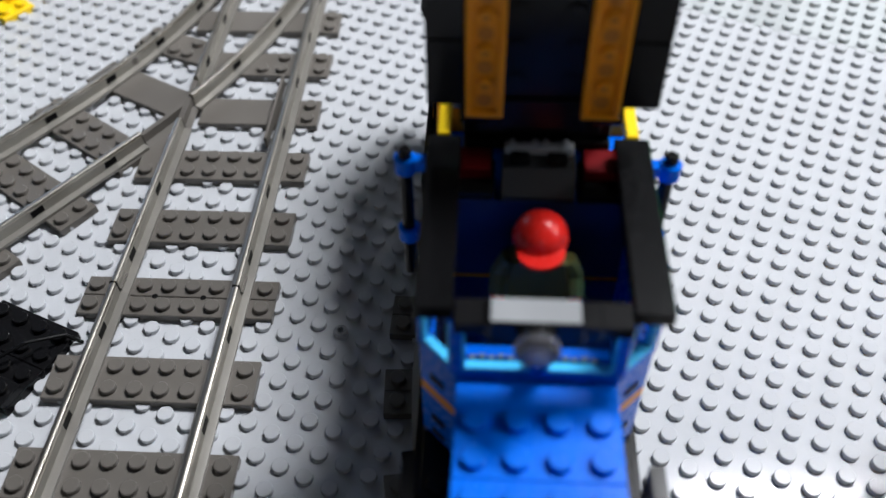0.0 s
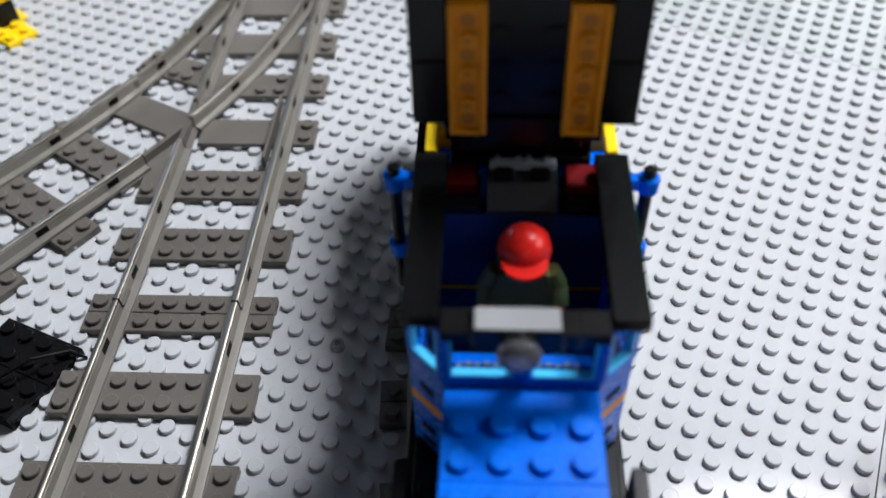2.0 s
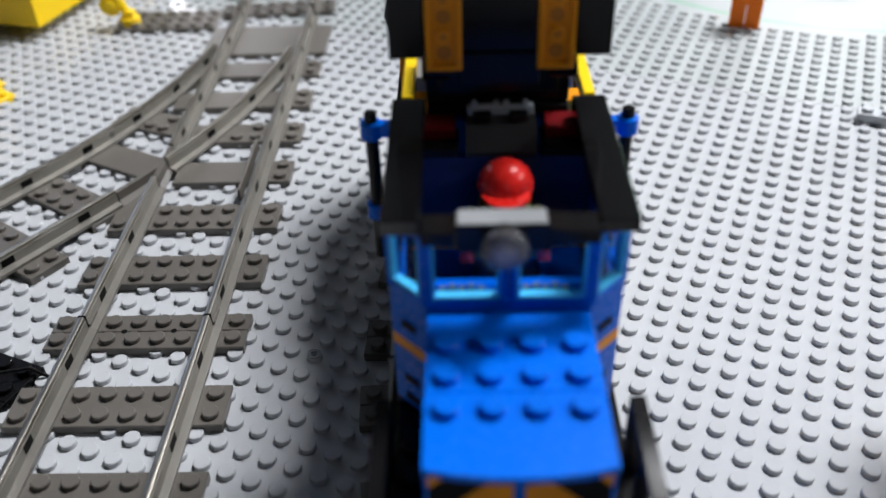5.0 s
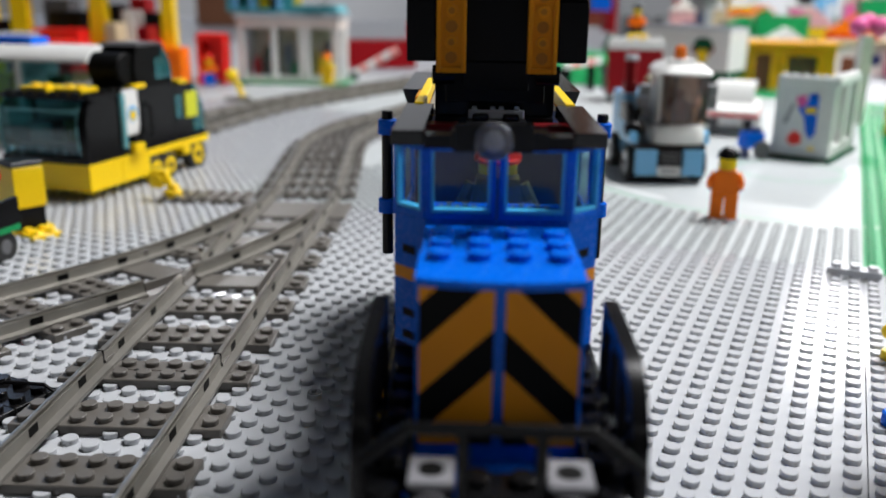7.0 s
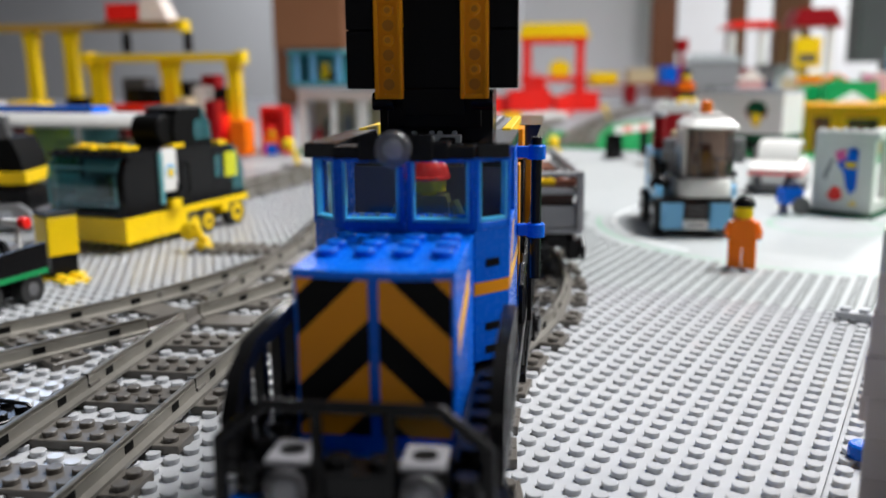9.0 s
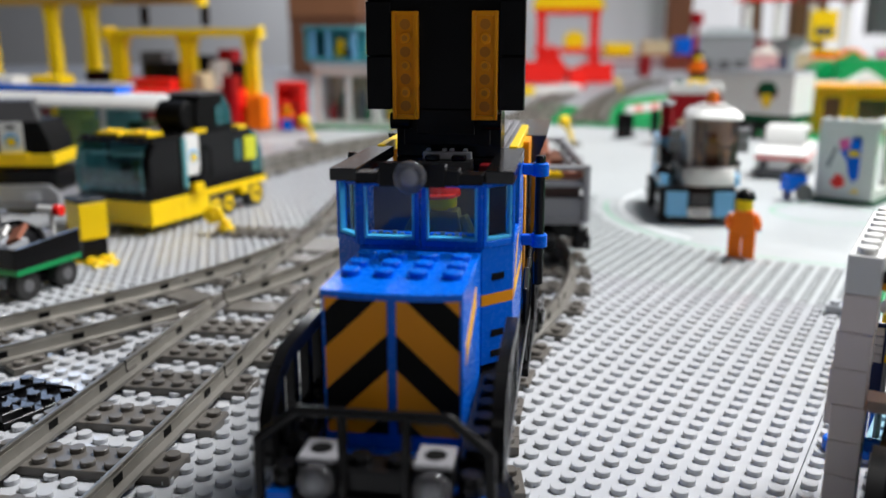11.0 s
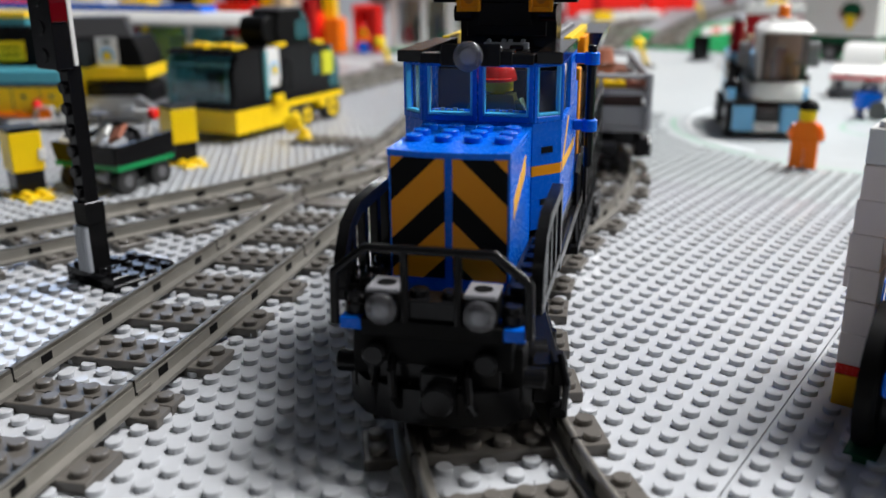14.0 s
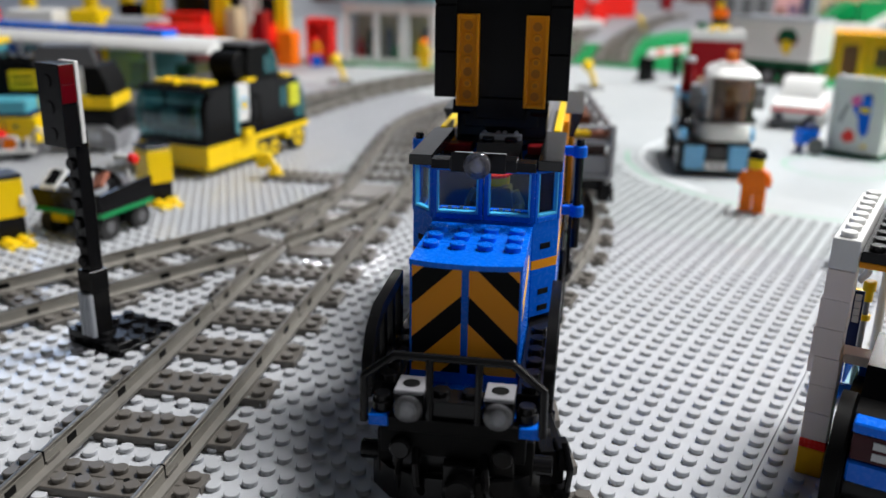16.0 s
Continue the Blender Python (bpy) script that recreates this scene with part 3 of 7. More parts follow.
for x in (-1.0, 0.9):
    part("hose", Shape().tube([(x, -13.4, 2.9), (x + 0.05, -13.8, 2.6), (x + 0.1, -13.85, 2.0), (x + 0.2, -13.6, 1.6)], 0.12, 8), BLACK, beam)
for side in (-1, 1):
    part("buffer", Shape().cyl((side * 1.4, -13.5, 3.0), (side * 1.4, -13.85, 3.0), 0.3, 14, c=0.05), BLACK, beam)
    part("step_block", Shape().box(*sorted((side * 1.71, side * 2.2)), -13.0, -12.0, 1.7, 3.1), DEEPBLACK, beam)
    part("side_pin", Shape().cyl((side * 2.2, -12.6, 2.2), (side * 2.75, -12.6, 2.2), 0.3, 12, c=0.04), BLACK, beam)
part("coupling", Shape().cyl((0.25, -13.3, 2.1), (0.3, -14.3, 2.1), 0.42, 14, c=0.06).box(-0.2, 0.7, -13.9, -13.5, 1.5, 2.7), BLACK, beam)


def dome(parent, name, x, y, z, r):
    """A cloudy clear lens: a flat disc with a rounded front and a bright knob."""
    s = Shape()
    s.at = Matrix.Translation((x, y, z)) @ Matrix.Rotation(radians(90), 4, "X")
    s.cyl((0, 0, 0), (0, 0, 0.1), r, 24)
    s.ball((0, 0, 0.1), r, 24, 6, None, 0.4, 0, 90)
    lens = part(name, s, LENS, parent, "round cloudy clear lens")
    s2 = Shape()
    s2.at = s.at
    s2.cyl((0, 0, 0.1 + r * 0.33), (0, 0, 0.14 + r * 0.42), r * 0.42, 16, c=0.03)
    part("lens_knob", s2, CLEAR, lens)
    # Added silver disc gives the lens a bright centre.
    s3 = Shape()
    s3.at = s.at
    s3.cyl((0, 0, -0.005), (0, 0, 0.05), r * 0.5, 18, c=0.02)
    part("bulb_plate", s3, SILVER, lens, "silver disc added to brighten the lens")
    return lens


# Headlights on small grey bricks with an open stud on top.
for x in (-1.18, 1.24):
    s = Shape().box(x - 0.4, x + 0.4, -13.66, -12.74, 3.904, 4.60, 1).box(x - 0.4, x + 0.4, -13.67, -12.73, 4.604, 4.72)
    # Slot 1 disc paints the dark inside of the open stud.
    s.cyl((x, -13.2, 4.72), (x, -13.2, 4.728), 0.24, 14, 1)
    block = lpart("headlight", s, [MIDGREY, DEEPBLACK], "black headlight brick with a pale grey top")
    dome(block, "lens", x, -13.675, 4.22, 0.4)
lpart("nose_plate", Shape().box(-0.74, 0.8, -13.55, -12.74, 3.904, 4.42).studs(-0.77, -13.5, 2, 1, 4.42), BLACK)
for side in (-1, 1):
    s = Shape().cyl((side * 1.98, -13.2, 3.904), (side * 1.98, -13.2, 4.2), 0.3, 14, c=0.03).stud(side * 1.98, -13.2, 4.2)
    lpart("nose_stud", s, BLACK)

# Striped nose.
NF, NH = -11.5, 7.54
s = Shape()
s.box(-1.59, 1.59, NF, -7.7, 3.91, NH)
nose = lpart("nose", s, BLUE, "bright blue engine nose")
out = [(-1.6, -7.75), (-1.6, -11.56), (-1.1, -11.68), (-0.55, -11.75), (0.0, -11.77), (0.55, -11.75), (1.1, -11.68), (1.6, -11.56), (1.6, -7.75)]
front = [(x, -9.91 if y > -8 else y) for x, y in out]
part("nose_top", Shape().prism(front, "z", NH + 0.005, 7.7), BLUE, nose, "blue studded top with a curved lip")
part("nose_top", Shape().box(-1.6, 1.6, -9.89, -7.75, NH + 0.005, 7.7), BLUE, nose, "blue studded top plate")
for j in range(3):
    for i in (-1.5, -0.5, 0.5, 1.5):
        lpart("stud", Shape().stud(i * S, -10.3 + S * j, 7.7, 20), BLUE, "", nose)


def clipped(poly, x0, x1, z0, z1):
    """Cut a polygon to a rectangle."""
    for axis, edge, keep in ((0, x0, 1), (0, x1, -1), (1, z0, 1), (1, z1, -1)):
        res = []
        for a, b in zip(poly, poly[1:] + poly[:1]):
            ia, ib = (a[axis] - edge) * keep >= 0, (b[axis] - edge) * keep >= 0
            if ia:
                res.append(a)
            if ia != ib:
                k = (edge - a[axis]) / (b[axis] - a[axis])
                res.append((a[0] + (b[0] - a[0]) * k, a[1] + (b[1] - a[1]) * k))
        poly = res
        if not poly:
            return poly
    return poly


# Chevrons: slanted bars on two panels, rising towards the middle.
for side in (-1, 1):
    x0, x1, z0, z1 = 0.105, 1.52, 4.3, 7.53
    s = Shape().box(*sorted((side * x0, side * x1)), NF - 0.03, NF, z0, z1, 0, c=0)
    for k in range(-1, 4):
        base = 3.5 + 1.84 * k
        poly = clipped([(x0, base + 1.36), (x1, base), (x1, base + 1.0), (x0, base + 2.36)], x0, x1, z0, z1)
        if len(poly) > 2:
            s.prism([(side * a, b) for a, b in poly], "y", NF - 0.042, NF - 0.03, 1)
    part("stripe_panel", s, [DEEPBLACK, ORANGE], nose, "black panel with golden diagonal stripes")
for side in (-1, 1):
    s = Shape()
    s.prism([(-10.95, 6.35), (-8.9, 7.12), (-8.9, 6.58), (-10.95, 5.82)], "x", *sorted((side * 1.59, side * 1.605)))
    part("side_stripe", s, GOLD, nose)

# Cab: floor, lower walls, window band with slanted corner panels.
CF, CR, CT = -7.72, -2.5, 9.46
CHX, CHY = 1.62, -6.95  # where the slanted corner begins and ends
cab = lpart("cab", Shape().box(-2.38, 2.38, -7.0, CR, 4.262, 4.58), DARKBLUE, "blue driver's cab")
skirt = [(-CHX, CF), (CHX, CF), (2.38, CHY), (2.38, CHY + 0.25), (CHX - 0.1, CF + 0.25), (-CHX + 0.1, CF + 0.25), (-2.38, CHY + 0.25), (-2.38, CHY)]
for z0, z1, mat, name in ((4.59, 5.5, BLUE, "lower_wall"), (5.51, 6.22, BLUE, "lower_wall"), (6.225, 6.53, ORANGE, "gold_stripe"), (6.535, 7.1, BLUE, "upper_wall"), (7.105, 7.78, BLUE, "window_ledge"), (9.425, CT, BLUE, "window_header")):
    s = Shape().prism(skirt, "z", z0, z1)
    part(name, s, mat, cab)
# Black blocks on the corners paint the shade of wall recesses.
for side in (-1, 1):
    for z in (5.42, 6.98, 4.85):
        s = Shape()
        s.at = Matrix.Translation((side * 2.0, -7.34, z)) @ Matrix.Rotation(radians(side * 45), 4, "Z")
        s.box(-0.2, 0.2, -0.03, 0.2, -0.09, 0.09, c=0)
        part("recess", s, DEEPBLACK, cab)
for side in (-1, 1):
    s = Shape()
    s.box(*sorted((side * 2.1, side * 2.38)), CHY + 0.26, CR, 4.59, 7.78, c=0.02)
    s.box(*sorted((side * 2.1, side * 2.38)), CHY + 0.26, CR, 9.425, CT, c=0)
    s.box(*sorted((side * 2.1, side * 2.38)), -4.4, CR, 7.79, 9.42, c=0.02)
    part("side_wall", s, BLUE, cab)
    s = Shape().box(*sorted((side * 2.382, side * 2.395)), -6.6, -2.6, 6.2, 6.5, c=0)
    s.prism([(-6.6, 6.5), (-5.2, 7.6), (-4.8, 7.6), (-6.2, 6.5)], "x", *sorted((side * 2.382, side * 2.396)))
    part("side_stripe", s, GOLD, cab)
    s = Shape().box(*sorted((side * 2.14, side * 2.3)), -6.6, -4.5, 7.82, 9.40, c=0.02)
    part("side_window", s, CLEARBLUE, cab, "pale blue clear side window")
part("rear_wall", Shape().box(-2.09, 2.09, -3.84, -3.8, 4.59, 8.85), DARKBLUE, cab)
part("rear_deck", Shape().box(-1.64, 1.64, -2.5, -0.6, 9.2, 9.42), BLACK, cab)
part("roof_block", Shape().box(-1.65, 1.65, -2.3, -0.9, 9.43, 10.9), BLACK, cab)
part("gold_line", Shape().box(-2.09, 2.09, -3.855, -3.842, 6.3, 6.42, c=0), ORANGE, cab)


def window(name, x0, x1, at, fw=0.13):
    """A frame with depth and its clear pane."""
    f = Shape()
    f.at = at
    w = (x1 - x0)
    f.box(x0, x0 + fw, -0.06, 0.2, 7.79, 9.42, c=0.02)
    f.box(x1 - fw, x1, -0.06, 0.2, 7.79, 9.42, c=0.02)
    f.box(x0 + fw, x1 - fw, -0.06, 0.2, 7.79, 7.96, c=0.02)
    f.box(x0 + fw, x1 - fw, -0.06, 0.2, 9.37, 9.42, c=0)
    frame_ob = part(name, f, BLUE, cab)
    g = Shape()
    g.at = at
    g.box(x0 + fw, x1 - fw, 0.06, 0.08, 7.965, 9.365, c=0)
    pane = part("pane", g, PANE, frame_ob, "pale blue clear pane")
    pane.visible_shadow = False
    g = Shape()
    g.at = at
    g.box(x0 + fw, x0 + fw + 0.07, -0.05, 0.12, 7.965, 9.365, c=0.02)
    g.box(x1 - fw - 0.07, x1 - fw, -0.05, 0.12, 7.965, 9.365, c=0.02)
    g.box(x0 + fw + 0.07, x1 - fw - 0.07, -0.05, 0.16, 7.965, 8.06, c=0.02)
    part("pane_rim", g, RIM, frame_ob, "cyan pane edge with its glow painted in")
    if w > 1.3:
        g = Shape()
        g.at = at
        for k in range(5):
            a = x0 + fw + 0.15 + (w - 2 * fw - 0.4) * k / 5
            g.box(a, a + 0.12, 0.18, 0.24, 8.02, 8.1 + 0.05 * (k % 2), c=0)
        g.box(x0 + fw + 0.05, x1 - fw - 0.05, 0.25, 0.5, 7.9, 8.08, 1, c=0.01)
        part("dashboard", g, [MIDGREY, BLUE], frame_ob, "blue dashboard with small grey gauges")


window("window", -CHX, -0.02, Matrix.Translation((0, CF + 0.06, 0)))
window("window", 0.02, CHX, Matrix.Translation((0, CF + 0.06, 0)))
slant = math.degrees(math.atan2(CHY - CF, 2.38 - CHX))
length = math.hypot(CHY - CF, 2.38 - CHX)
for side in (-1, 1):
    m = Matrix.Translation((side * (CHX + 2.38) / 2, (CF + CHY) / 2 + 0.05, 0)) @ Matrix.Rotation(radians(side * slant), 4, "Z")
    window("corner_window", -length / 2, length / 2, m, 0.11)

# Black roof strips, front bar with a grey tile and the round lamp.
for side in (-1, 1):
    s = Shape().box(*sorted((side * 1.66, side * 2.41)), -7.62, -2.76, CT + 0.004, 9.80)
    part("roof_strip", s, GLOSSBLACK, cab, "smooth black roof strip")
s = Shape().box(-1.64, 1.64, -7.95, -7.3, CT + 0.004, 9.75).box(-1.05, 1.05, -8.03, -7.4, 9.45, 9.85)
bar = part("front_bar", s, BLACK, cab)
part("lamp_plate", Shape().box(-0.99, 0.72, -8.12, -8.04, 9.42, 10.04), BLACK, bar, "black lamp plate")
s = Shape().box(-0.97, 0.67, -8.03, -7.42, 9.854, 9.93)
part("grey_tile", s, DULLGREY, bar, "dull grey tile")
part("lamp_socket", Shape().cyl((-0.13, -8.12, 9.74), (-0.13, -8.36, 9.74), 0.36, 20), BLACK, bar)
dome(bar, "lamp_lens", -0.13, -8.37, 9.72, 0.42)

# Inside: control box, seats, yellow uprights.
s = Shape().prism([(-3.78, 8.3), (-3.78, 8.95), (-3.4, 9.42), (-2.72, 9.42), (-2.72, 8.3)], "x", -0.76, 0.84)
box = part("control_box", s, CHARCOAL, cab, "dark grey control box")
for x in (-0.38, 0.44):
    part("hinge_finger", Shape().box(x - 0.22, x + 0.22, -3.32, -3.0, 9.425, 9.6, c=0.04), BLACK, box)
s = Shape().box(-0.72, 0.8, -2.96, -2.74, 9.43, 9.66)
for x in (-0.55, -0.05, 0.18, 0.6):
    s.box(x - 0.07, x + 0.07, -2.94, -2.76, 9.665, 9.76, c=0.02)
part("hinge_plate", s, PALEGREY, box, "pale grey hinge strip with small teeth")
for x in (-1.5, 1.55):
    part("seat", Shape().box(x - 0.5, x + 0.52, -3.3, -2.55, 8.9, 9.3), SHADEDRED, cab, "red block painted in a shaded tone")
    part("seat_base", Shape().box(x - 0.58, x + 0.58, -3.78, -3.31, 8.3, 9.05), BLACK, cab)
    part("seat_back", Shape().box(x - 0.58, x + 0.58, -3.3, -2.52, 8.3, 8.89), BLACK, cab)
for side in (-1, 1):
    s = Shape().box(*sorted((side * 1.93, side * 2.2)), -2.74, 4.2, 9.47, 9.84)
    part("yellow_bar", s, YELLOW, cab, "long yellow tile on edge")

# Folded-up roof: black panel, side pieces and golden plates with hollow undersides.
RY0, RB, RT = -3.0, 10.95, 15.9
s = Shape()
s.box(-0.9, 0.9, RY0 + 0.02, RY0 + 0.3, 10.2, 10.95)
hinge = lpart("roof_hinge", s, BLACK)
part("hinge_step", Shape().box(-1.35, 1.35, RY0 + 0.31, RY0 + 0.68, 9.85, 10.9), BLACK, hinge)
for x in (-1.4, 1.4):
    part("hinge_pin", Shape().cyl((x - 0.3, RY0 + 0.1, 10.6), (x + 0.3, RY0 + 0.1, 10.6), 0.26, 12), BLACK, hinge)
s = Shape()
s.box(-2.38, 2.38, RY0 + 0.12, RY0 + 0.44, RB, RT)
for z in (RB + 0.0, RB + 1.6, RB + 3.2):
    for side in (-1, 1):
        s.box(*sorted((side * 1.62, side * 2.38)), RY0 - 0.2, RY0 + 0.11, z + 0.012, z + 1.585)
for k in range(6):
    for x in (-0.55, 0.55):
        s.cyl((x, RY0 + 0.12, RB + 0.45 + 0.8 * k), (x, RY0 + 0.05, RB + 0.45 + 0.8 * k), 0.2, 12)
roof = lpart("folded_roof", s, BLACK, "black cab roof folded upright, seen from inside")
for x in (-1.2, 1.2):
    s = Shape()
    z0, z1, y0, y1 = RB - 0.28, RB + 2.9, RY0 - 0.24, RY0 + 0.08
    for a, b in ((x - 0.39, x - 0.27), (x + 0.27, x + 0.39)):
        s.box(a, b, y0, y1, z0, z1, c=0.02)
    s.box(x - 0.27, x + 0.27, y0, y1, z0, z0 + 0.14, c=0.02).box(x - 0.27, x + 0.27, y0, y1, z1 - 0.14, z1, c=0.02)
    s.box(x - 0.27, x + 0.27, y0 + 0.1, y1, z0 + 0.14, z1 - 0.14, c=0)
    # Slot 1 discs paint the hollows' shade in a darker orange.
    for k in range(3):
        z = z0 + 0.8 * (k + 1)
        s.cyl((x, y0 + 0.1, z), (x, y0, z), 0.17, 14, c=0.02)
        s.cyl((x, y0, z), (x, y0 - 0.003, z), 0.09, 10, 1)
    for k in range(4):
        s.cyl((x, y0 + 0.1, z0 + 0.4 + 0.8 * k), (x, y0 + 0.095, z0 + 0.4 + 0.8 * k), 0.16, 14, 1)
    part("golden_plate", s, [ORANGE, plastic("golden_hollow_shade", (0.46, 0.165, 0.004), 0.45)], roof, "golden orange plate with hollows painted darker")

# Hand rails: curved panels beside the nose, a bent bar in front, clips on the cab.
for side in (-1, 1):
    s = Shape()
    x = side * 2.5
    outer = [(-12.75, 4.36), (-12.75, 5.1), (-12.3, 5.75), (-11.5, 6.1), (-9.4, 6.15), (-8.9, 6.15), (-8.9, 4.36)]
    s.ribbon(outer, 0.17, "x", x - 0.15, x + 0.15)
    fence = lpart("side_railing", s, BLACK, "black curved side railing")
    for y in (-12.0, -11.0, -9.9):
        part("railing_post", Shape().box(x - 0.12, x + 0.12, y - 0.15, y + 0.15, 4.2, 6.0, c=0.02), BLACK, fence)
    part("railing_bar", Shape().box(x - 0.15, x + 0.15, -13.0, -8.8, 4.05, 4.35), BLACK, fence)
s = Shape()
s.tube([(-2.42, -13.62, 3.7), (-2.4, -13.62, 5.05), (-1.57, -13.6, 5.72), (1.57, -13.6, 5.72), (2.4, -13.62, 5.05), (2.42, -13.62, 3.7)], 0.12, 10)
rail = lpart("front_railing", s, BLACK, "black bent hand rail")
for x in (-0.62, 0.7):
    part("rail_post", Shape().cyl((x, -13.62, 3.9), (x, -13.62, 5.7), 0.11, 8), BLACK, rail)
for side in (-1, 1):
    s = Shape()
    for z in (7.0, 9.2):
        s.box(*sorted((side * 2.39, side * 2.92)), -3.2, -2.9, z - 0.16, z + 0.16)
        s.cyl((side * 2.92, -3.05, z - 0.2), (side * 2.92, -3.05, z + 0.2), 0.26, 14, c=0.04)
    clip = lpart("rail_clip", s, BLUE)
    part("rail_bar", Shape().cyl((side * 2.92, -3.05, 5.6), (side * 2.92, -3.05, 9.62), 0.155, 12, c=0.03), BLACK, clip, "black upright bar")

# Long hood behind the cab.
s = Shape().box(-1.59, 1.59, -2.45, 9.2, 4.27, 9.0)
hood = lpart("rear_hood", s, BLUE, "blue and black engine hood with golden blocks")
for y in (-2.3, 0.9, 4.1, 7.3):
    for side in (-1, 1):
        part("hood_panel", Shape().box(*sorted((side * 1.6, side * 2.3)), y, y + 1.58, 4.28, 8.2), BLUE if y < 0 else BLACK, hood)
        part("hood_upright", Shape().box(*sorted((side * 1.6, side * 2.36)), y + 1.6, y + 2.3, 4.28, 8.6), ORANGE if y < 0 else BLACK, hood, "golden upright" if y < 0 else "")
        part("hood_grille", Shape().box(*sorted((side * 1.6, side * 2.2)), y + 2.32, y + 3.18, 4.28, 8.6), BLACK, hood)
for side in (-1, 1):
    s = Shape().prism([(side * 1.96, 8.62), (side * 2.6, 8.62), (side * 2.95, 9.62), (side * 1.96, 9.62)], "y", 2.5, 9.1)
    part("roof_edge", s, GLOSSBLACK, hood, "black roof edge leaning outwards")
    part("golden_block", Shape().box(*sorted((side * 1.96, side * 2.4)), 0.6, 2.48, 8.62, 9.6), ORANGE, hood, "golden block before the roof edge")
    part("golden_post", Shape().box(*sorted((side * 2.4, side * 2.62)), 3.0, 3.6, 4.4, 8.6), ORANGE, hood, "golden upright")
    s = Shape()
    for k in range(7):
        s.box(*sorted((side * 2.64, side * 2.78)), -1.0 + 1.45 * k, -0.7 + 1.45 * k, 3.7, 6.6)
    s.box(*sorted((side * 2.64, side * 2.78)), -1.1, 8.3, 6.6, 6.85).box(*sorted((side * 2.64, side * 2.78)), -1.1, 8.3, 5.2, 5.4)
    part("hood_railing", s, BLACK, hood, "black railing beside the hood")
s = Shape().box(-1.6, 1.6, -0.88, 9.1, 9.01, 9.55)
s.studs(-1.6, 1.0, 4, 8, 9.55)
s.box(-1.94, -1.61, -0.88, 9.1, 9.01, 9.42).box(1.61, 1.94, -0.88, 9.1, 9.01, 9.42)
part("hood_roof", s, MIDGREY, hood, "dark grey studded hood roof")
# Lattice along the frame side.
for side in (-1, 1):
    s = Shape()
    x = side * 2.5
    s.box(x - 0.1, x + 0.1, -8.4, 9.2, 3.6, 4.0)
    for k in range(8):
        y = -2.2 + 1.45 * k
        s.tube([(x, y, 3.9), (x, y, 5.1), (x, y + 0.7, 5.6), (x, y + 0.7, 3.9)], 0.11, 6)
        s.tube([(x, y, 3.6), (x, y + 0.7, 2.3), (x, y + 1.4, 3.6)], 0.1, 6)
    s.box(x - 0.16, x + 0.16, -2.2, 9.0, 2.1, 2.4)
    lpart("side_lattice", s, BLACK, "black lattice along the frame")

# ---- toy figures: plain moulded shapes ----


def figure(label, x, y, z, rz, hat, torso, legs, head=None, seated=False, brim=True, group=""):
    s = Shape()
    lz, up = (0.6, 0.0) if seated else (1.6, 0.3)
    if seated:
        s.box(-0.75, 0.75, -1.2, 0.35, 0.0, 0.55, 0)
    else:
        s.box(-0.77, -0.03, -0.35, 0.35, 0.0, 1.25, 0).box(0.03, 0.77, -0.35, 0.35, 0.0, 1.25, 0)
        s.box(-0.77, 0.77, -0.35, 0.4, 1.26, 1.59, 0)
    s.prism([(-0.78, lz), (0.78, lz), (0.55, lz + 1.25), (-0.55, lz + 1.25)], "y", -0.36, 0.36, 1)
    for a in (-1, 1):
        s.tube([(a * 0.62, 0.0, lz + 1.05), (a * 0.84, -0.05, lz + 0.6), (a * 0.86, -0.4, lz + 0.25)], 0.22, 9, 1)
        s.cyl((a * 0.86, -0.38, lz + 0.28), (a * 0.86, -0.58, lz + 0.05), 0.16, 8, 3)
    s.cyl((0, 0, lz + 1.25), (0, 0, lz + 1.38), 0.25, 12, 2).cyl((0, 0, lz + 1.36), (0, 0, lz + 2.05 + up), 0.5, 18, 2, c=0.08)
    lz += up
    s.ball((0, 0, lz + 1.78), 0.60, 18, 6, 3, 0.9, 0, 90)
    s.cyl((0, 0, lz + 1.68), (0, 0, lz + 1.80), 0.61, 18, 3)
    if brim:
        s.at = Matrix.Translation((0, -0.45, lz + 1.70))
        s.cyl((0, 0, 0), (0, 0, 0.09), 0.52, 16, 3)
        s.at = None
    return single("toy_figure", s, [legs, torso, head or YELLOW, hat], label, "toy figure", x, y, z, rz, group)


figure("red-capped toy figure in olive seated in the cab", LX + 0.08, -4.72, 6.36, 0, RED, OLIVE, BLACK, YELLOW, True)
figure("orange toy figure with a black cap on the plate", 25.2, 23.5, 0.17, 165, BLACK, VIVID, VIVID, group="standing toy figures")

# ---- wagon behind the locomotive ----
wagon = thing("goods_wagon", "grey open toy goods wagon with slatted sides and brown load", "toy train", 12.75, 26.4, 0, 6)
part("wagon_floor", Shape().box(-2.4, 2.4, -7.2, 7.2, 2.75, 3.07), WAGONGREY, wagon)
